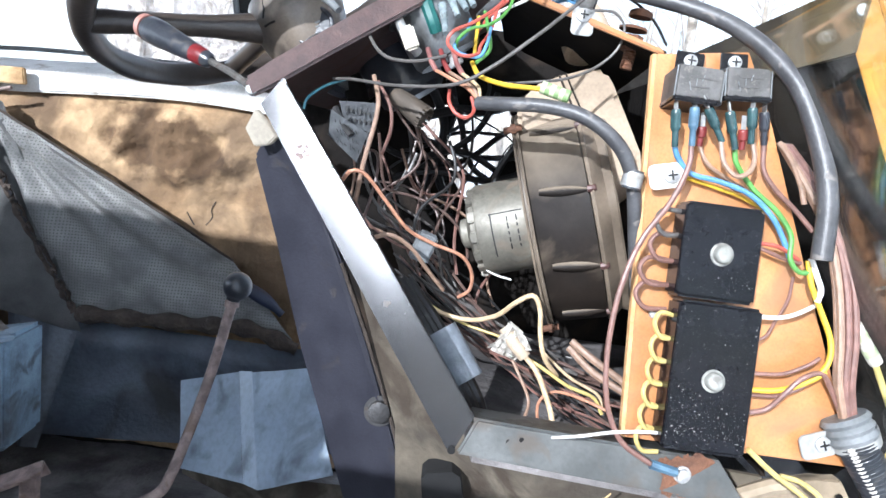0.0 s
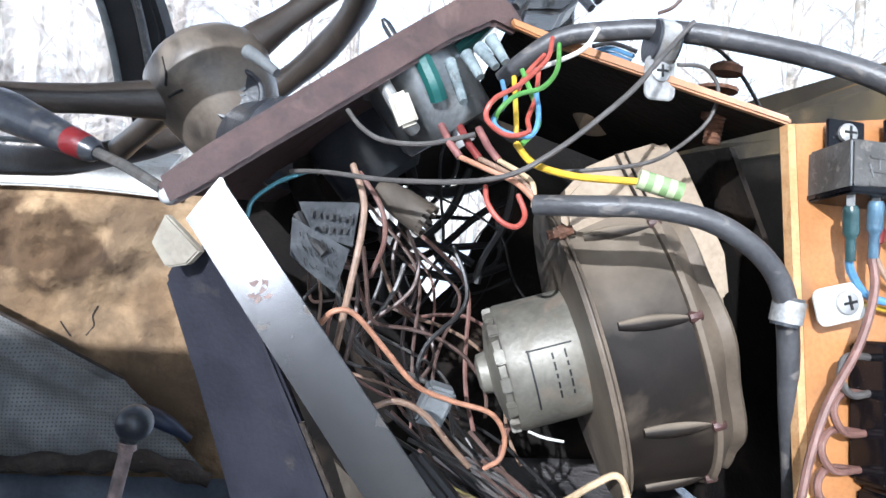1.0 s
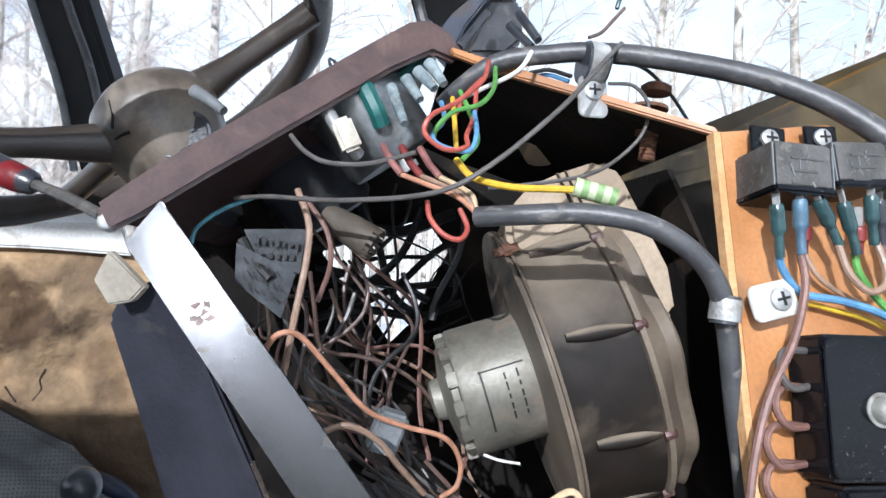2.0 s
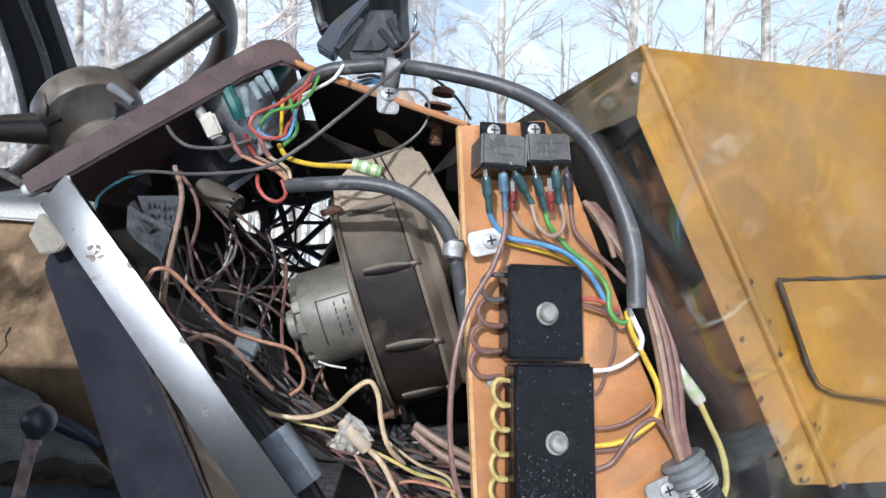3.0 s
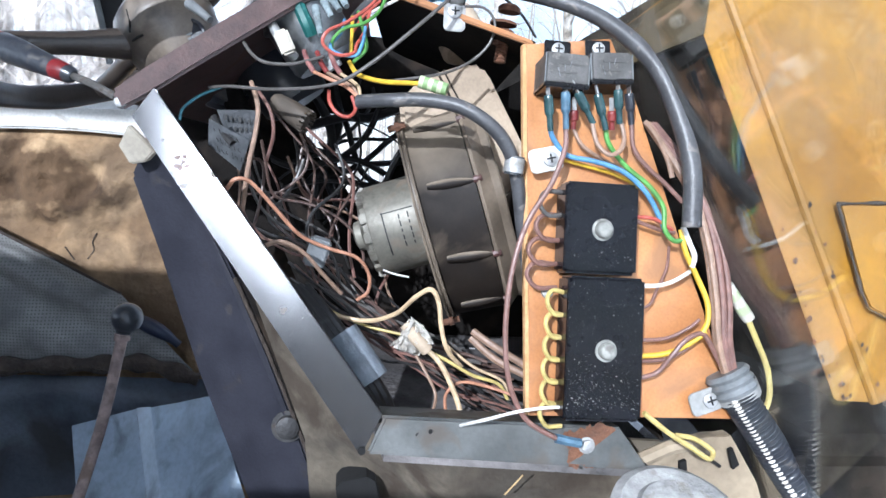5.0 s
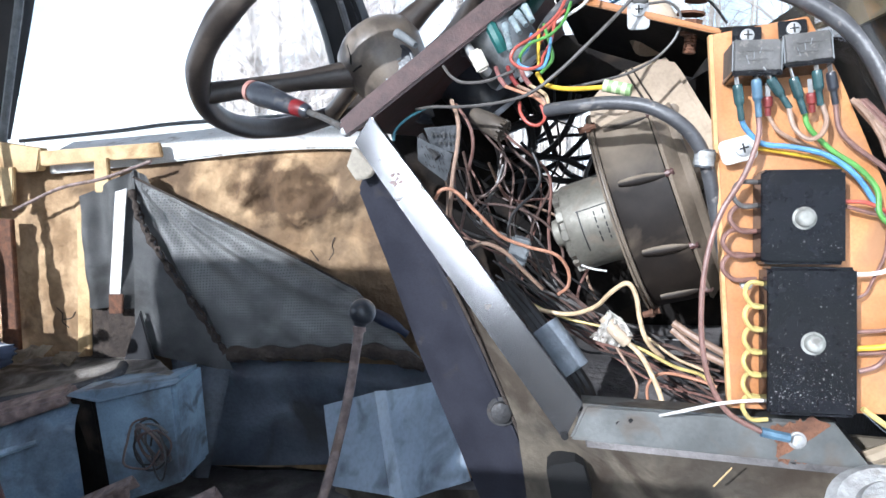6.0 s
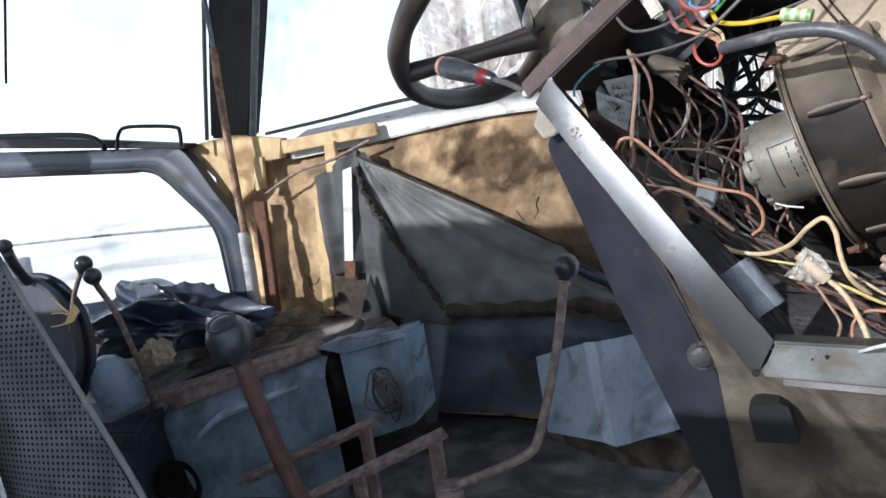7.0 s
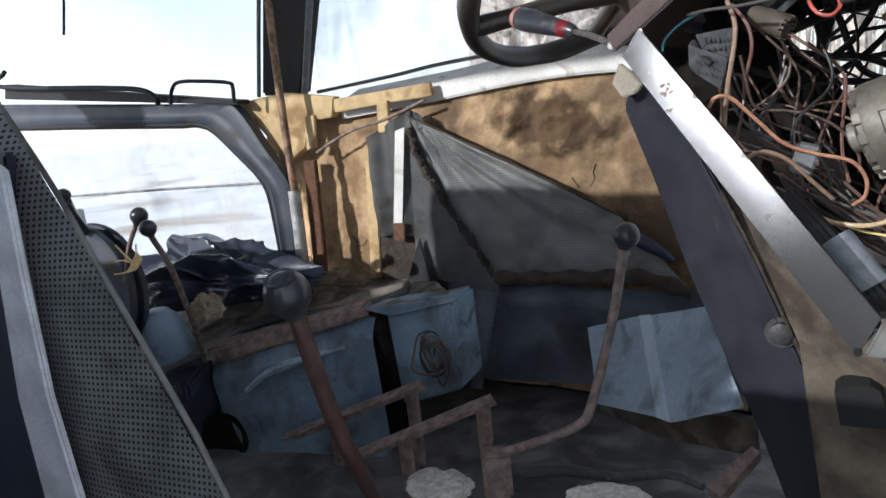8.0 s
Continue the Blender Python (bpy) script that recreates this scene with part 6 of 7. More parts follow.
part("can", turned(panel_point(.70, .69, .004), GN, ((0, .034), (.004, .036), (.006, .033), (.045, .032), (.050, .029), (.051, .012)), 32), M_CAN, gauge)
part("gasket", turned(panel_point(.86, .70, .010), GN + Vector((.25, 0, 0)), ((0, .004), (0, .030), (.004, .031), (.006, .028)), 24), M_TEAL, gauge, "teal gasket")
part("clamp", tube(((-0.048, 0.664, 1.921), (-0.039, 0.652, 1.905), (-0.031, 0.650, 1.893), (-0.023, 0.656, 1.886)), 0.0042, 10), M_ZINC, gauge, "bright clamp strip")
part("clamp_block", box((-0.031, 0.648, 1.896), (.012, .010, .020), Euler((0, -.45, 0)).to_matrix(), .002), M_CREAM_PLASTIC, gauge, "white clamp block")
part("gasket_edge", tube(((-0.025, 0.662, 1.937), (-0.020, 0.655, 1.925), (-0.014, 0.652, 1.913), (-0.010, 0.655, 1.905)), 0.0055, 8), M_TEAL, gauge, "teal gasket edge")
part("stud", turned(panel_point(.70, .67, .052), GN, ((0, .004), (.010, .004), (.010, .007), (.014, .007)), 10), M_ZINC, gauge)
gauge2 = thing("gauge", "round black gauge can behind the panel", "gauge", panel_point(.48, .78))
part("can", turned(panel_point(.50, .80, .004), GN, ((0, .038), (.004, .040), (.05, .036), (.056, .03)), 32), M_KNOB, gauge2)
sock = thing("bulb_socket", "pale bulb socket bracket under the panel", "bracket", (-0.066, 0.660, 1.834))
part("plate", sheet(((-0.080, 0.668, 1.822), (-0.054, 0.668, 1.815), (-0.051, 0.668, 1.842), (-0.087, 0.668, 1.840)), 10, 6, lambda u, v: 0.002 * noise.noise(Vector((u * 3, v * 3, 2))), .0016), M_TAG, sock, "strip of grubby tape with writing")
for k in range(7):
    part("writing_bar", box((-0.079 + .0038 * k, 0.6650, 1.834 - .0004 * k), (.0016 + .0008 * (k % 2), .0006, .0044 - .0012 * (k % 3))), M_INK, sock)
for k in range(4):
    part("writing_bar", box((-0.071 + .0042 * k, 0.6650, 1.825), (.0020, .0006, .0034)), M_INK, sock)
horn = thing("bulb_socket", "ribbed pale socket hanging under the panel", "socket", (-0.018, 0.670, 1.837))
h0, h1 = Vector((-0.041, 0.668, 1.852)), Vector((-0.005, 0.655, 1.830))
hv = (h1 - h0).normalized()
part("body", turned(h0, hv, ((0, .005), (.004, .0075), (.018, .0095), (.034, .0105), (.0345, .0085), (.012, .006)), 24), M_FAN_RIM, horn)
for k in range(16):
    a = k * math.tau / 16
    hs = hv.orthogonal().normalized()
    d = hs * math.cos(a) + hv.cross(hs) * math.sin(a)
    part("tooth", box(h0 + hv * .0355 + d * .0098, (.004, .0022, .0016), frame_of((0, 0, 0), hv, d).to_3x3()), M_FAN_RIM, horn)
tag1 = thing("cable_tag", "masking-tape cable tag with handwriting", "tag", (-0.072, 0.640, 1.807))
part("tape", sheet(((-0.088, 0.645, 1.810), (-0.063, 0.640, 1.790), (-0.056, 0.640, 1.815), (-0.088, 0.645, 1.831)), 8, 8, lambda u, v: 0.0025 * math.sin(3 * u + 1) + 0.001 * noise.noise(Vector((u * 4, v * 4, 1))), .0012), M_TAG, tag1)
WR = random.Random(4)
for row_ in range(3):
    for k in range(6):
        c = Vector((-0.083 + .0036 * k + .0015 * row_, 0.6385, 1.822 - .0016 * k - .0075 * row_))
        part("writing_bar", sweep([c + Vector((WR.uniform(-.001, .001), 0, WR.uniform(.001, .0026))), c + Vector((WR.uniform(-.001, .001), 0, 0)), c + Vector((WR.uniform(0, .002), 0, -WR.uniform(.001, .0026)))], .00035, 5), M_INK, tag1)

# ---- wires ----
RB, RM, RT = 0.0013, 0.0014, 0.0011
wire(((-0.092, 0.660, 1.857), (-0.072, 0.640, 1.857), (-0.034, 0.610, 1.854), (0.009, 0.580, 1.857), (0.035, 0.570, 1.871), (0.069, 0.570, 1.901), (0.092, 0.585, 1.925), (0.115, 0.600, 1.949)), RM, W_GREY, "grey wire looping under the panel")
wire(((-0.062, 0.640, 1.892), (-0.054, 0.630, 1.882), (-0.042, 0.620, 1.875), (-0.021, 0.610, 1.874), (0.003, 0.600, 1.880)), RM, W_GREY, "grey wire with a ring terminal")
wire(((0.108, 0.600, 1.926), (0.123, 0.600, 1.926), (0.132, 0.600, 1.916), (0.129, 0.600, 1.900), (0.115, 0.600, 1.885), (0.093, 0.590, 1.873), (0.067, 0.590, 1.867), (0.042, 0.600, 1.864)), RT, W_GREY, "thin grey wire in a loop beside the bolt")
wire(((0.116, 0.600, 1.939), (0.136, 0.610, 1.939), (0.157, 0.620, 1.929), (0.171, 0.620, 1.911)), RT, W_BLACK, "thin black wire to the top cover")
wire(((0.022, 0.590, 1.876), (0.029, 0.580, 1.866), (0.046, 0.570, 1.861), (0.065, 0.560, 1.860), (0.083, 0.555, 1.860)), 0.0018, W_YELLOW, "yellow wire to a taped joint")
sl = thing("taped_joint", "green and yellow striped sleeve over a wire joint", "sleeve", (0.082, 0.553, 1.860))
sa, sb = Vector((0.072, 0.555, 1.861)), Vector((0.091, 0.550, 1.856))
for k in range(6):
    part("stripe", turned(sa.lerp(sb, k / 6), sb - sa, ((0, .0046), ((sb - sa).length / 6, .0046)), 12), M_TAPE_GREEN if k % 2 else M_TAPE_PALE, sl)
wire(((0.008, 0.590, 1.854), (0.009, 0.585, 1.845), (0.015, 0.580, 1.837), (0.023, 0.580, 1.835), (0.028, 0.585, 1.841), (0.025, 0.590, 1.851)), RM, W_RED, "red wire in a small loop")
wire(((0.045, 0.620, 1.938), (0.037, 0.600, 1.921), (0.020, 0.585, 1.904), (0.006, 0.575, 1.894), (0.003, 0.575, 1.885), (0.013, 0.575, 1.878), (0.025, 0.580, 1.881), (0.027, 0.590, 1.889), (0.033, 0.600, 1.902), (0.036, 0.610, 1.919)), RB, W_RED, "red wire coiled by the gauge")
wire(((0.017, 0.610, 1.910), (0.015, 0.590, 1.896), (0.008, 0.582, 1.886), (0.012, 0.578, 1.880), (0.026, 0.580, 1.879), (0.031, 0.585, 1.889), (0.033, 0.600, 1.904)), RB, W_BLUE, "blue wire coiled by the gauge")
wire(((0.049, 0.620, 1.935), (0.043, 0.600, 1.917), (0.032, 0.585, 1.904), (0.018, 0.580, 1.898), (0.010, 0.580, 1.890), (0.009, 0.585, 1.885)), RB, W_GREEN, "green wire coiled by the gauge")
wire(((0.027, 0.610, 1.917), (0.032, 0.600, 1.900), (0.034, 0.595, 1.887), (0.025, 0.590, 1.876)), RM, W_GREEN, "green wire going down")
wire(((0.023, 0.610, 1.913), (0.023, 0.600, 1.894), (0.023, 0.595, 1.881)), RM, W_YELLOW, "yellow wire going down")
wire(((0.033, 0.630, 1.919), (0.043, 0.620, 1.923), (0.059, 0.610, 1.931), (0.067, 0.610, 1.943)), RB, W_WHITE, "white wire out of the thick cable")
wire(((0.044, 0.630, 1.931), (0.032, 0.620, 1.917), (0.024, 0.610, 1.902)), RM, W_RED, "red wire out of the thick cable")
for k, (c, mt, cl) in enumerate(((W_ORANGE, M_PINK_BOOT, "orange wire with a pink terminal boot"), (W_TAN, M_RED_BOOT, "tan wire with a red terminal boot"), (W_CREAM, M_PINK_BOOT, "cream wire with a pink terminal boot"))):
    t = wire((Vector((-0.004, 0.600, 1.868)) + Vector((.010 * k, 0, 0)), Vector((0.009, 0.590, 1.861)) + Vector((.008 * k, 0, .001)), Vector((0.022, 0.580, 1.856)) + Vector((.004 * k, .002, 0)), Vector((0.031, 0.575, 1.847)) + Vector((0, .003 * k, -.001 * k))), RM, c, cl)
    part("terminal_boot", sweep([Vector((-0.013, 0.610, 1.885)) + Vector((.010 * k, .004, 0)), Vector((-0.009, 0.605, 1.875)) + Vector((.010 * k, 0, 0)), Vector((-0.004, 0.600, 1.868)) + Vector((.010 * k, 0, 0))], .0020, 10), mt, t)
for k, (a, b) in enumerate((((0.005, 0.620, 1.929), (0.013, 0.610, 1.917)), ((0.000, 0.630, 1.927), (0.007, 0.620, 1.913)), ((0.011, 0.620, 1.934), (0.018, 0.610, 1.920)), ((-0.007, 0.640, 1.924), (-0.001, 0.620, 1.899)))):
    solo("terminal_boot", sweep([Vector(a), Vector(a).lerp(Vector(b), .5), Vector(b)], lambda s: .0036 - .0012 * s, 10), M_SPADE, "clear grey cover on a gauge terminal", "terminal", "terminal boots")
wire(((-0.115, 0.660, 1.829), (-0.112, 0.660, 1.839), (-0.099, 0.660, 1.850), (-0.082, 0.660, 1.858)), RB, W_TEAL, "blue-green wire under the column")
wire(((-0.086, 0.650, 1.833), (-0.079, 0.645, 1.822), (-0.069, 0.640, 1.812)), 0.003, W_BLACK, "black wire with a bullet end")

wire(((0.030, 0.575, 1.846), (0.051, 0.560, 1.847), (0.076, 0.550, 1.848), (0.100, 0.540, 1.844), (0.120, 0.535, 1.833), (0.134, 0.535, 1.818), (0.143, 0.540, 1.798), (0.151, 0.545, 1.763), (0.160, 0.550, 1.726), (0.171, 0.560, 1.691)), 0.0050, M_RUBBER, "thick grey-black cable to the board clip", "cable", "thick cables", 14)
wire(((0.025, 0.650, 1.919), (0.036, 0.640, 1.930), (0.054, 0.630, 1.942), (0.082, 0.620, 1.946), (0.103, 0.610, 1.946), (0.137, 0.590, 1.939), (0.181, 0.570, 1.927), (0.210, 0.550, 1.909), (0.234, 0.530, 1.881), (0.248, 0.515, 1.845), (0.256, 0.505, 1.809), (0.257, 0.500, 1.771)), lambda s: 0.0052 + 0.0014 * s, M_RUBBER, "thick black cable arching over the board", "cable", "thick cables", 14)

# wires on the board
boots = (((0.158, 0.527, 1.855), (0.162, 0.529, 1.831), M_TEAL_BOOT), ((0.170, 0.527, 1.858), (0.173, 0.529, 1.833), M_BLUE_BOOT), ((0.178, 0.525, 1.858), (0.192, 0.528, 1.838), M_TEAL_BOOT),
         ((0.180, 0.536, 1.847), (0.181, 0.538, 1.834), M_RED_BOOT), ((0.193, 0.527, 1.858), (0.201, 0.527, 1.834), M_TEAL_BOOT), ((0.206, 0.532, 1.848), (0.208, 0.534, 1.835), M_RED_BOOT),
         ((0.207, 0.526, 1.862), (0.211, 0.528, 1.839), M_TEAL_BOOT), ((0.218, 0.533, 1.861), (0.223, 0.536, 1.840), M_KNOB))
for a, b, mt in boots:
    a, b = Vector(a), Vector(b)
    d = (b - a).normalized()
    boot = tagged(part("terminal_boot", sweep([a.lerp(b, q / 20) for q in range(21)], lambda s: .0027 + .010 * s if s < .06 else .0034 if s < .5 else .0034 - .012 * (s - .5) if s < .6 else .0022, 14), mt), "insulated boot on a relay terminal", "terminal", "terminal boots")
    part("spade", box(a - d * .004, (.0034, .0010, .010), d.to_track_quat("Z", "Y").to_matrix(), .0002), M_ZINC, boot, "bright spade terminal")
wire(((0.162, 0.530, 1.832), (0.166, 0.532, 1.825), (0.177, 0.533, 1.815), (0.196, 0.530, 1.812), (0.216, 0.527, 1.806), (0.233, 0.525, 1.793), (0.245, 0.525, 1.776), (0.250, 0.523, 1.765)), 0.0019, W_BLUE, "blue wire across the board")
wire(((0.202, 0.530, 1.835), (0.205, 0.530, 1.825), (0.219, 0.530, 1.810), (0.235, 0.524, 1.797), (0.245, 0.520, 1.783), (0.246, 0.517, 1.768), (0.253, 0.516, 1.760), (0.261, 0.516, 1.761)), 0.0018, W_GREEN, "green wire across the board")
wire(((0.191, 0.528, 1.839), (0.194, 0.524, 1.825), (0.202, 0.521, 1.817), (0.210, 0.521, 1.820), (0.214, 0.525, 1.829), (0.212, 0.528, 1.840)), 0.0017, W_TAN, "tan bridging wire between two relays")
wire(((0.173, 0.530, 1.834), (0.172, 0.525, 1.819), (0.163, 0.520, 1.795), (0.147, 0.516, 1.768), (0.138, 0.513, 1.736), (0.135, 0.510, 1.701), (0.137, 0.507, 1.670), (0.143, 0.506, 1.649), (0.154, 0.504, 1.632), (0.174, 0.502, 1.621)), 0.0019, W_BROWN, "brown earth wire running down the board")
solo("terminal_boot", sweep([Vector((0.174, 0.502, 1.621)), Vector((0.183, 0.502, 1.619)), Vector((0.192, 0.503, 1.617))], .0034, 8), M_BLUE_BOOT, "blue ring terminal on the earth screw", "terminal", "terminal boots")
wire(((0.181, 0.538, 1.835), (0.187, 0.536, 1.824), (0.200, 0.537, 1.816), (0.223, 0.535, 1.806)), RM, W_TAN, "tan wire under the blue one")
wire(((0.174, 0.537, 1.812), (0.195, 0.537, 1.808), (0.219, 0.535, 1.802), (0.248, 0.532, 1.787)), RM, W_YELLOW, "yellow wire lying on the board")
wire(((0.223, 0.536, 1.840), (0.226, 0.536, 1.824), (0.235, 0.534, 1.812), (0.251, 0.532, 1.799), (0.263, 0.528, 1.787)), 0.0018, W_BROWN, "brown wire from the relay")
wire(((0.233, 0.537, 1.843), (0.242, 0.535, 1.833), (0.251, 0.533, 1.817), (0.255, 0.531, 1.804)), 0.0019, W_TAN, "tan wire behind the thick cable")
wire(((0.228, 0.525, 1.775), (0.241, 0.524, 1.774), (0.255, 0.523, 1.767)), RM, W_RED, "short red wire beside the fuse box")
wire(((0.228, 0.524, 1.772), (0.244, 0.525, 1.767), (0.257, 0.523, 1.765)), RM, W_BROWN, "short brown wire beside the fuse box")
for k in range(6):
    o = Vector((.0042 * (k % 3) - .003, -.0035 * (k // 3), 0))
    wire([Vector(q) + o * f for q, f in (((0.238, 0.541, 1.842), .6), ((0.258, 0.535, 1.816), 1), ((0.273, 0.527, 1.790), 1.1), ((0.283, 0.520, 1.758), 1.2), ((0.289, 0.514, 1.722), 1.2), ((0.292, 0.510, 1.691), 1.0), ((0.299, 0.508, 1.667), .8))], 0.0024, W_BROWN if k % 3 else W_TAN, "brown wire in the bundle down to the sleeve", group="brown wire bundle")
wire(((0.259, 0.516, 1.770), (0.264, 0.514, 1.759), (0.268, 0.513, 1.750), (0.267, 0.513, 1.742)), 0.0020, W_WHITE, "short white wire from the thick cable")
wire(((0.230, 0.515, 1.727), (0.246, 0.516, 1.728), (0.258, 0.517, 1.732), (0.274, 0.522, 1.740)), 0.0015, W_WHITE, "white wire beside the fuse box")
wire(((0.258, 0.517, 1.768), (0.262, 0.515, 1.753), (0.271, 0.513, 1.736), (0.279, 0.510, 1.719), (0.280, 0.508, 1.705), (0.276, 0.508, 1.695)), 0.0020, W_YELLOW, "yellow wire curving to the fuse box")
wire(((0.233, 0.512, 1.689), (0.253, 0.512, 1.691), (0.268, 0.511, 1.699), (0.276, 0.512, 1.705)), RM, W_BROWN, "brown wire from the fuse box")
wire(((0.233, 0.510, 1.678), (0.252, 0.508, 1.681), (0.269, 0.508, 1.689), (0.280, 0.509, 1.697)), 0.0019, W_YELLOW, "yellow wire from the fuse box")
wire(((0.235, 0.512, 1.674), (0.254, 0.512, 1.676), (0.269, 0.511, 1.685)), RM, W_BROWN, "brown wire under the yellow one")
wire(((0.235, 0.508, 1.663), (0.246, 0.507, 1.668), (0.254, 0.504, 1.681), (0.263, 0.504, 1.692), (0.276, 0.507, 1.696), (0.285, 0.509, 1.687), (0.295, 0.509, 1.671)), 0.0018, W_BROWN, "brown wire looping to the sleeve")
wire(((0.233, 0.517, 1.710), (0.240, 0.517, 1.714), (0.246, 0.521, 1.723), (0.254, 0.525, 1.739), (0.256, 0.528, 1.755)), RT, W_BROWN, "thin brown wire behind the others")
wire(((0.237, 0.504, 1.639), (0.256, 0.504, 1.625), (0.276, 0.506, 1.613), (0.291, 0.507, 1.604), (0.296, 0.512, 1.608), (0.284, 0.517, 1.615), (0.270, 0.519, 1.617)), 0.0019, W_PALE_YELLOW, "pale yellow wire hanging under the board")
wire(((0.182, 0.503, 1.643), (0.165, 0.501, 1.643), (0.145, 0.501, 1.640), (0.124, 0.502, 1.634), (0.111, 0.525, 1.621)), 0.0012, W_WHITE, "white wire from the lower fuse box")
# loops on the left of the fuse boxes
for k in range(4):
    wire([Vector(q) for q in (((0.175, 0.525, 1.789)), ((0.160, 0.523, 1.789)), ((0.156, 0.520, 1.780)), ((0.163, 0.521, 1.773)), ((0.175, 0.523, 1.774)))] if k == 0 else [Vector(q) + Vector((-.004 * (k > 1), 0, -.0168 * k)) for q in (((0.176, 0.525, 1.789)), ((0.160, 0.523, 1.790)), ((0.154, 0.520, 1.782)), ((0.162, 0.521, 1.773)), ((0.177, 0.523, 1.773)))], 0.0017, W_BROWN if k else W_GREY, "brown wire looped into the upper fuse box", group="fuse box loops")
for k in range(6):
    wire([Vector(q) + Vector((0, -.0004 * k, -.0158 * k)) for q in (((0.179, 0.515, 1.720)), ((0.167, 0.513, 1.722)), ((0.163, 0.510, 1.715)), ((0.169, 0.511, 1.706)), ((0.180, 0.512, 1.706)))], 0.0016, W_PALE_YELLOW, "pale yellow wire looped into the lower fuse box", group="fuse box loops")

# corrugated sleeve with its torn white line
hp_ = smooth_path(((0.301, 0.510, 1.665), (0.311, 0.505, 1.647), (0.329, 0.503, 1.623), (0.353, 0.503, 1.592), (0.382, 0.503, 1.556), (0.414, 0.506, 1.509)), 70)
hose = thing("corrugated_sleeve", "black corrugated cable sleeve with a pale torn slit", "sleeve", (0.357, 0.509, 1.589))
part("sleeve", sweep(hp_, lambda s: 0.0112 + 0.0013 * math.sin(s * 52 * math.tau), 16), M_KNOB, hose)
part("slit", sweep([q + Vector((-.0085, -.0075, 0)) for q in hp_], lambda s: 0.0016 + 0.0012 * math.sin(s * 52 * math.tau), 6), M_TAPE_WHITE, hose, "ragged pale slit")
part("collar", turned(hp_[0] - (hp_[6] - hp_[0]).normalized() * .004, hp_[12] - hp_[0], [(k * .003, .0165 if k % 2 else .0145) for k in range(7)], 20), M_GREY_PLASTIC, hose)
sy = thing("taped_joint", "pale green striped sleeve on a yellow wire", "sleeve", (0.313, 0.520, 1.718))
sa, sb = Vector((0.302, 0.520, 1.730)), Vector((0.322, 0.520, 1.706))
for k in range(5):
    part("stripe", turned(sa.lerp(sb, k / 5), sb - sa, ((0, .0048), ((sb - sa).length / 5, .0044)), 12), M_TAPE_PALE if k % 2 else M_TAPE_WHITE, sy)
wire(((0.320, 0.520, 1.708), (0.330, 0.520, 1.690), (0.340, 0.519, 1.670), (0.343, 0.517, 1.649), (0.340, 0.519, 1.634)), 0.0022, W_PALE_YELLOW, "pale yellow wire hanging beside the board")

# wires in the open console
wire(((-0.069, 0.620, 1.776), (-0.062, 0.615, 1.784), (-0.051, 0.620, 1.782), (-0.033, 0.630, 1.762), (-0.013, 0.640, 1.740), (0.010, 0.650, 1.729), (0.035, 0.655, 1.721), (0.046, 0.660, 1.706), (0.046, 0.665, 1.690), (0.037, 0.670, 1.681)), 0.0016, W_ORANGE, "orange wire in a wide loop")
wire(((-0.040, 0.620, 1.732), (-0.025, 0.620, 1.736), (-0.008, 0.630, 1.726), (0.007, 0.640, 1.708), (0.023, 0.650, 1.690)), 0.0018, W_TAN, "cream double wire end")
wire(((-0.057, 0.650, 1.863), (-0.050, 0.640, 1.844), (-0.050, 0.635, 1.825), (-0.055, 0.630, 1.792), (-0.060, 0.640, 1.758)), 0.0020, W_TAN, "tan cable hanging down")
wire(((-0.053, 0.650, 1.859), (-0.040, 0.640, 1.840), (-0.037, 0.640, 1.821), (-0.043, 0.650, 1.800)), 0.0015, W_BROWN, "red-brown wire hanging in a curve")
wire(((-0.011, 0.660, 1.685), (0.013, 0.650, 1.673), (0.045, 0.640, 1.669), (0.068, 0.620, 1.680), (0.082, 0.605, 1.697), (0.094, 0.600, 1.705), (0.101, 0.600, 1.694), (0.104, 0.600, 1.675), (0.110, 0.600, 1.656), (0.124, 0.610, 1.639)), 0.0020, W_CREAM, "cream wire bent into a hump")
wire(((-0.020, 0.680, 1.689), (0.007, 0.670, 1.674), (0.043, 0.660, 1.661), (0.079, 0.650, 1.655)), RB, W_PALE_YELLOW, "dirty yellow wire into the bundle")
wire(((0.092, 0.600, 1.657), (0.104, 0.595, 1.646), (0.113, 0.590, 1.630), (0.118, 0.580, 1.618), (0.121, 0.575, 1.606)), 0.0022, W_CREAM, "cream wire from the torn connector")
wire(((0.095, 0.605, 1.653), (0.110, 0.600, 1.647), (0.132, 0.600, 1.635), (0.154, 0.600, 1.628), (0.163, 0.600, 1.615)), 0.0015, W_PALE_YELLOW, "yellow wire from the torn connector")
wire(((0.086, 0.610, 1.648), (0.095, 0.600, 1.634), (0.102, 0.595, 1.619), (0.097, 0.580, 1.606)), RB, W_TAN, "tan wire from the torn connector")
wire(((0.110, 0.580, 1.603), (0.111, 0.600, 1.618), (0.123, 0.600, 1.629), (0.147, 0.600, 1.625), (0.164, 0.590, 1.622)), RB, W_ORANGE, "orange wire arching over the rail")
wire(((0.110, 0.620, 1.656), (0.135, 0.615, 1.638), (0.159, 0.610, 1.628), (0.164, 0.605, 1.618)), RB, W_CREAM, "cream wire in the lower bundle")
wire(((0.134, 0.620, 1.667), (0.149, 0.610, 1.658), (0.179, 0.600, 1.642)), 0.0032, W_TAN, "two tan sleeves beside the blower")
wire(((0.134, 0.630, 1.659), (0.155, 0.620, 1.643), (0.183, 0.610, 1.631)), 0.0032, W_TAN, "cream sleeve under the blower")
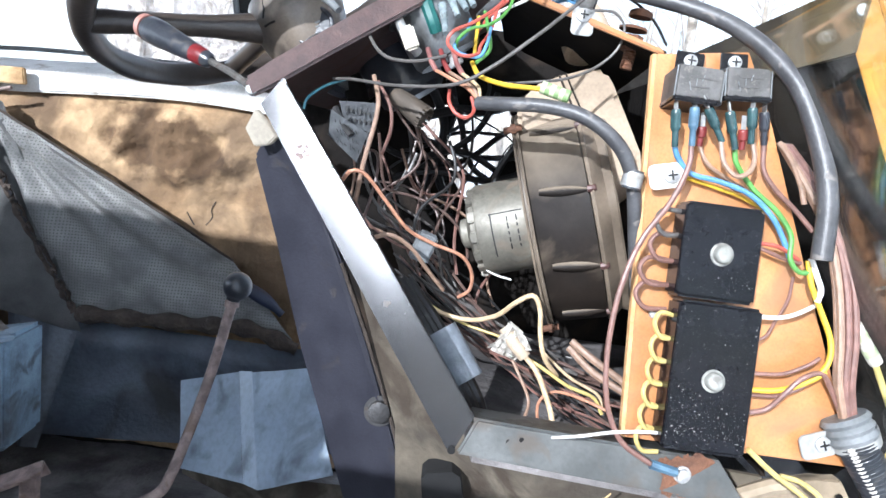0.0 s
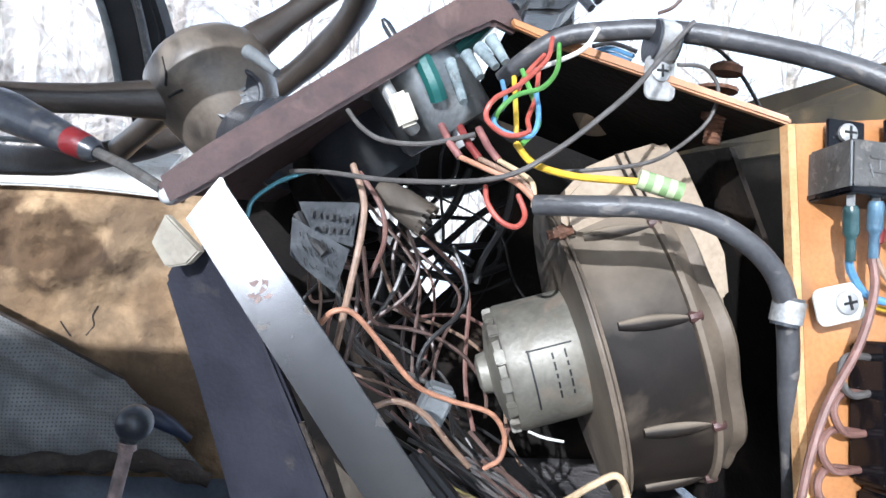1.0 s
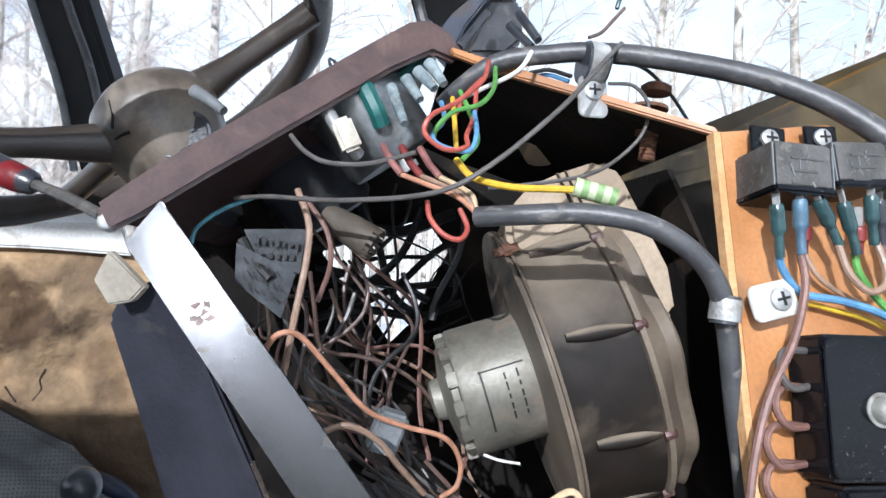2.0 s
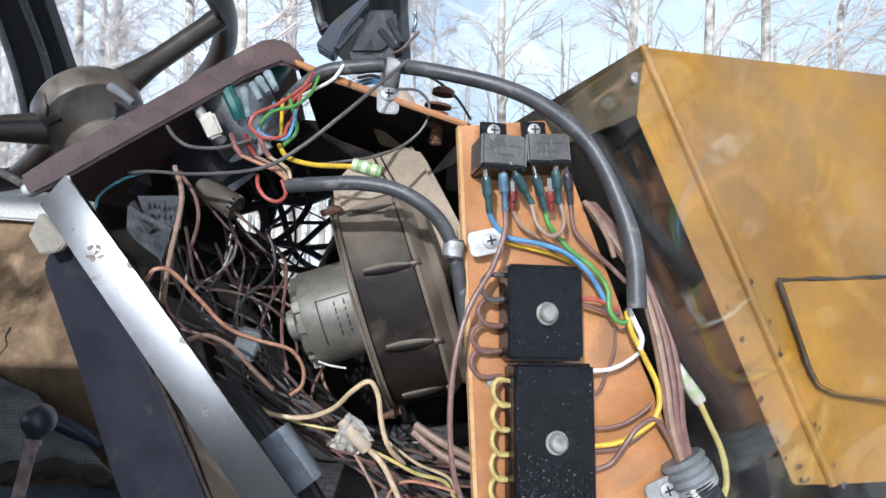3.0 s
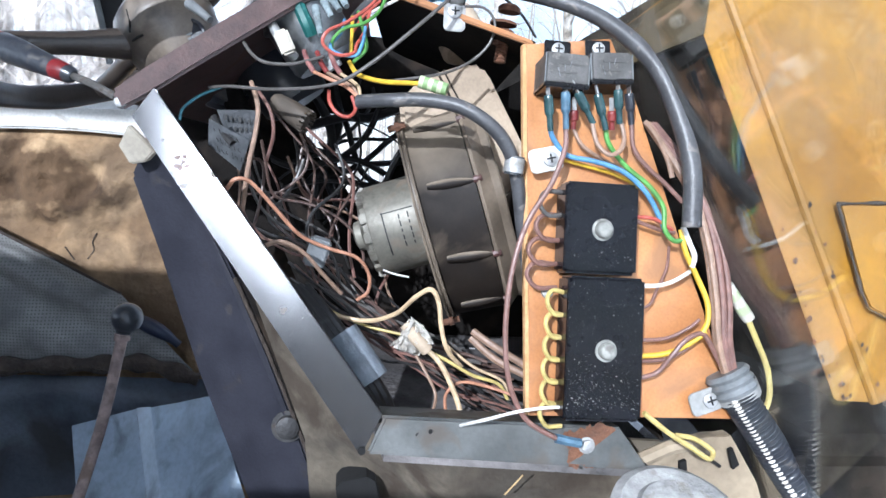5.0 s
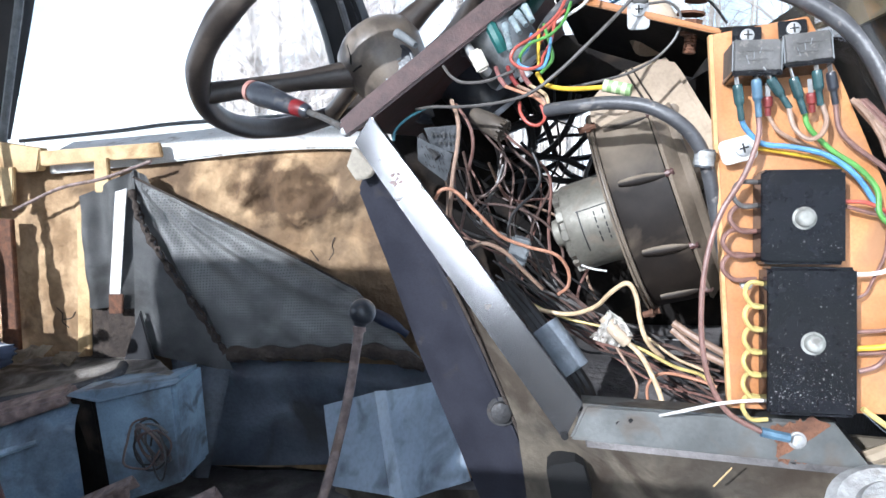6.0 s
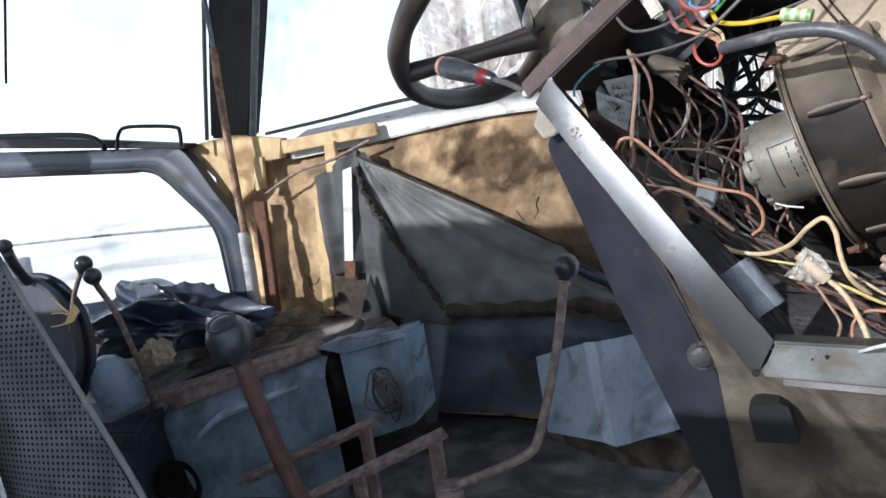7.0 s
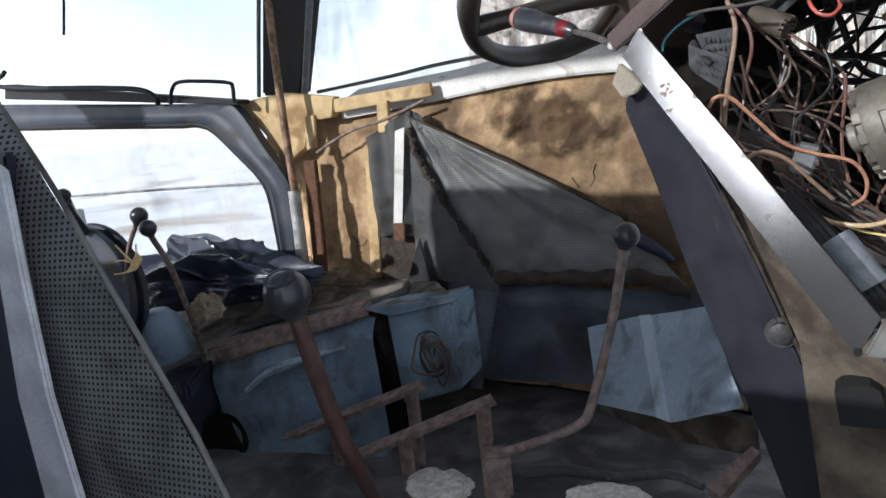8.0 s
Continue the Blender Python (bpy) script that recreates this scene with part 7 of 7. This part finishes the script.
# torn white connector
conn = thing("torn_connector", "torn white tape round a wire joint", "connector", (0.081, 0.600, 1.665))
part("wrap", sheet(((0.066, 0.600, 1.657), (0.088, 0.600, 1.650), (0.098, 0.605, 1.661), (0.078, 0.605, 1.680)), 14, 12, lambda u, v: 0.008 * noise.noise(Vector((u * 4, v * 4, 5))) + .004 * math.sin(5 * u), .0012), M_TAPE_WHITE, conn)
part("core", tube(((0.076, 0.605, 1.675), (0.084, 0.600, 1.665), (0.094, 0.600, 1.655)), 0.0055, 10), M_DUCT, conn)
part("torn_flap", sheet(((0.063, 0.598, 1.659), (0.075, 0.597, 1.661), (0.081, 0.600, 1.673), (0.075, 0.602, 1.669)), 8, 8, lambda u, v: 0.006 * noise.noise(Vector((u * 5, v * 5, 9))), .001), M_TAPE_WHITE, conn)
part("torn_flap", sheet(((0.083, 0.596, 1.661), (0.099, 0.597, 1.661), (0.090, 0.600, 1.675), (0.079, 0.602, 1.682)), 8, 8, lambda u, v: 0.006 * noise.noise(Vector((u * 5, v * 5, 3))), .001), M_TAPE_WHITE, conn)
gs = thing("grey_connector", "grey plastic sleeve over a black harness", "connector", (0.038, 0.610, 1.637))
part("sleeve", tube(((0.024, 0.620, 1.662), (0.037, 0.615, 1.645), (0.051, 0.610, 1.626)), 0.015, 14), M_SLEEVE, gs)
for k in range(3):
    part("lead", tube([Vector(q) + Vector((.006 * k - .006, 0, 0)) for q in (((-0.013, 0.650, 1.695)), ((0.013, 0.630, 1.670)), ((0.038, 0.615, 1.640)), ((0.056, 0.600, 1.616)), ((0.062, 0.580, 1.604)))], 0.0042, 8), W_BLACK, gs)
solo("grey_connector", box((0.001, 0.660, 1.724), (.018, .012, .026), Euler((.2, .3, .1)).to_matrix(), .002), M_GREY_PLASTIC, "small grey plug connector among the wires", "connector")

# the tangle behind, each wire its own loop
TR = random.Random(12)
cols = (W_DULL, W_BROWN, W_DULL, W_GREY, W_TAN, W_DULL, W_BROWN, W_GREY, W_BLACK)
names = ("dull brown", "brown", "dull brown", "grey", "tan", "dull brown", "brown", "grey", "black")
CA, CB, CCN, CD = [Vector(p) for p in ((-0.089, 0.700, 1.821), (0.004, 0.740, 1.830), (0.086, 0.700, 1.657), (-0.022, 0.700, 1.686))]


def looping(p0, p1, swing, turns, phase, depth):
    """Points of a slack wire from p0 to p1 that swings from side to side."""
    d = (p1 - p0).normalized()
    side = d.cross(Vector((0, 1, 0))).normalized()
    out = []
    for j in range(11):
        s = j / 10
        env = 0.35 + 0.65 * math.sin(math.pi * s)
        out.append(p0.lerp(p1, s) + side * swing * env * math.sin(turns * math.pi * s + phase) + Vector((0, depth * math.cos(turns * 2.1 * s + phase), 0)) + d * 0.25 * swing * math.sin(2 * turns * math.pi * s))
    return out


for k in range(21):
    u0, u1 = TR.uniform(0, 1), TR.uniform(0, 1)
    v0, v1 = TR.uniform(-.2, .15), TR.uniform(.7, 1.15)
    dy = TR.uniform(-.05, .10)
    p0 = CA.lerp(CB, u0).lerp(CD.lerp(CCN, u0), v0) + Vector((0, dy, 0))
    p1 = CA.lerp(CB, u1).lerp(CD.lerp(CCN, u1), v1) + Vector((0, dy * .6, 0))
    i = k % len(cols)
    wire(looping(p0, p1, TR.uniform(.02, .045), TR.choice((.8, 1, 1.4, 1.9)), TR.uniform(0, 6), .02), TR.uniform(.0011, .0017), cols[i], names[i] + " wire in the tangle inside the console", group="tangled wires", seg=6)
# harness running from the strut to the board foot
HA, HB = [Vector(p) for p in ((-0.024, 0.720, 1.699), (0.185, 0.620, 1.609))]
for k in range(34):
    lane = Vector((TR.uniform(-.012, .012), TR.uniform(-.035, .03), TR.uniform(-.026, .022)))
    s0, s1 = TR.uniform(0, .3), TR.uniform(.75, 1.1)
    sag, wob = TR.uniform(.004, .022), TR.uniform(0, 6)
    pts = [HA.lerp(HB, s0 + (s1 - s0) * j / 6) + lane * (.45 + .55 * abs(2 * j / 6 - 1)) + Vector((0, .004 * math.cos(j + wob), -sag * math.sin(math.pi * j / 6) + .004 * math.sin(1.7 * j + wob))) for j in range(7)]
    i = (0, 3, 8, 1, 2, 8, 3, 0)[k % 8]
    wire(pts, TR.uniform(.0010, .0016), cols[i], names[i] + " wire in the low harness", group="harness wires", seg=6)
# black leads crossing the cable hole
for k in range(17):
    a = TR.uniform(0, math.tau)
    c = Vector((.035 + TR.uniform(-.05, .05), .95 + TR.uniform(-.05, .03), 1.81 + TR.uniform(-.05, .05)))
    d = Vector((math.cos(a), 0, math.sin(a))) * TR.uniform(.045, .085)
    wire(looping(c - d, c + d, TR.uniform(.01, .035), TR.choice((.6, 1, 1.4)), TR.uniform(0, 6), .01), TR.choice((.0011, .0016, .0026, .0042)), W_BLACK, "black lead crossing the cable hole", group="leads in the cable hole", seg=6)

for k, (a, b) in enumerate((((-.03, .96, 1.90), (.02, .96, 1.74)), ((-.05, .95, 1.84), (.10, .96, 1.885)), ((.0, .965, 1.90), (-.01, .965, 1.73)))):
    a, b = Vector(a), Vector(b)
    wire([a, a.lerp(b, .35) + Vector((.012, 0, .006 * k)), a.lerp(b, .7) + Vector((-.006, 0, -.008)), b], .0062, W_BLACK, "thick black lead along the cable hole", group="leads in the cable hole")

# ---- on top of the dash and under the board ----
hv_ = thing("windscreen_post", "black windscreen post behind the dash", "post", (0.107, 0.980, 2.058), kind="structure")
part("post_core", plate(((0.044, 0.980, 2.127), (0.059, 0.980, 2.081), (0.093, 0.980, 2.046), (0.172, 0.980, 2.063), (0.165, 0.980, 2.142), (0.151, 0.980, 2.442), (-0.016, 0.980, 2.410)), (0.02, 0.05, 0)), M_POST, hv_)
part("seal", tube(((0.066, 0.965, 2.083), (0.051, 0.965, 2.123), (-0.003, 0.965, 2.402)), 0.006, 8), M_RUBBER, hv_)
dv = thing("dash_bracket", "grey ribbed metal bracket on top of the dash", "bracket", (0.072, 0.860, 2.019))
part("plate", plate(((0.051, 0.860, 2.031), (0.070, 0.860, 2.060), (0.098, 0.860, 2.087), (0.108, 0.860, 2.100), (0.109, 0.860, 2.085), (0.084, 0.860, 2.050), (0.071, 0.860, 2.020)), (0.004, 0.03, 0), 0.002), M_FRAME, dv)
part("box", plate(((0.108, 0.880, 2.084), (0.143, 0.880, 2.088), (0.145, 0.880, 2.050), (0.129, 0.880, 2.034), (0.089, 0.880, 2.030)), (0.01, 0.06, 0), 0.004), M_KNOB, dv)
for a, b in (((0.122, 0.850, 2.051), (0.138, 0.830, 2.025)), ((0.131, 0.850, 2.063), (0.144, 0.830, 2.032)), ((0.074, 0.840, 2.022), (0.101, 0.850, 2.060))):
    part("rod", sweep([Vector(a), Vector(b)], 0.004, 8), M_KNOB, dv)
for base, r_, h_ in ((panel_point(.80, .80), .0042, .050), (panel_point(.90, .78), .0036, .026)):
    solo("toggle_switch", turned(Vector(base), -GN, ((0, r_ * 1.6), (.006, r_ * 1.6), (.008, r_), (h_ * .9, r_ * .9), (h_, r_ * .4)), 12), M_KNOB, "black toggle switch on the panel", "switch", "panel switches")
wire(((0.104, 0.620, 1.958), (0.112, 0.620, 1.962), (0.119, 0.620, 1.970), (0.126, 0.620, 1.978)), RT, W_DULL, "brown wire end poking up by the clip")
wire(((0.121, 0.620, 1.977), (0.123, 0.620, 1.985), (0.122, 0.620, 1.993)), RM, M_TEAL_BOOT, "grey terminal end poking up")
for k in range(3):
    wire((Vector((0.082, 0.660, 1.947)) + Vector((0, .004 * k, -.003 * k)), Vector((0.095, 0.660, 1.950)) + Vector((0, .004 * k, -.002 * k)), Vector((0.106, 0.650, 1.944)) + Vector((0, .004 * k, -.002 * k))), RM, W_BLUE if k else W_BLACK, "blue wire behind the clip")
solo("flasher_can", turned(Vector((0.122, 0.780, 1.957)), (.35, -.5, -.8), ((0, .022), (.004, .024), (.04, .026), (.044, .022)), 20), M_DUCT, "dusty tan flasher can under the top cover", "flasher can")
cap = thing("filler_cap", "dull grey round cap with raised rings", "cap", (0.251, 0.470, 1.583))
part("disc", turned(Vector((0.251, 0.470, 1.583)) + Vector((0, 0, -.012)), (0.0, -.45, 1), ((0, .046), (.010, .046), (.014, .040), (.013, .030), (.017, .027), (.016, .012), (.019, .009), (.019, .002)), 32), M_ALU, cap)
part("neck", turned(Vector((0.251, 0.470, 1.583)) + Vector((0, .03, -.09)), (0.0, -.25, 1), ((0, .038), (.08, .040)), 24), M_DARK, cap)
br = thing("beige_bracket", "beige sheet-metal bracket with dark slots under the board", "bracket", (0.312, 0.560, 1.563))
part("plate", plate(((0.266, 0.560, 1.582), (0.286, 0.560, 1.591), (0.328, 0.570, 1.595), (0.346, 0.570, 1.598), (0.368, 0.560, 1.560), (0.388, 0.560, 1.512), (0.271, 0.560, 1.510)), (0, 0.012, 0), 0.002), M_BEIGE_CLEAN, br)
part("slot", plate(((0.297, 0.557, 1.579), (0.302, 0.557, 1.581), (0.304, 0.557, 1.570), (0.298, 0.557, 1.570)), (0, 0.004, 0)), M_HOLE, br)
part("slot", plate(((0.338, 0.557, 1.589), (0.341, 0.557, 1.591), (0.348, 0.557, 1.577), (0.343, 0.557, 1.573)), (0, 0.004, 0)), M_HOLE, br)
part("rib", sweep([Vector((0.259, 0.550, 1.584)), Vector((0.281, 0.550, 1.594)), Vector((0.300, 0.550, 1.599))], 0.006, 8), M_BEIGE_CLEAN, br)
wire(((0.304, 0.550, 1.591), (0.317, 0.550, 1.585), (0.327, 0.550, 1.579)), RM, W_BLACK, "thin black rod on the beige bracket")
solo("straw", tube(((0.161, 0.580, 1.542), (0.167, 0.575, 1.553), (0.172, 0.570, 1.563)), 0.0007, 5), M_CREAM, "dry straw stuck to the panel", "straw")
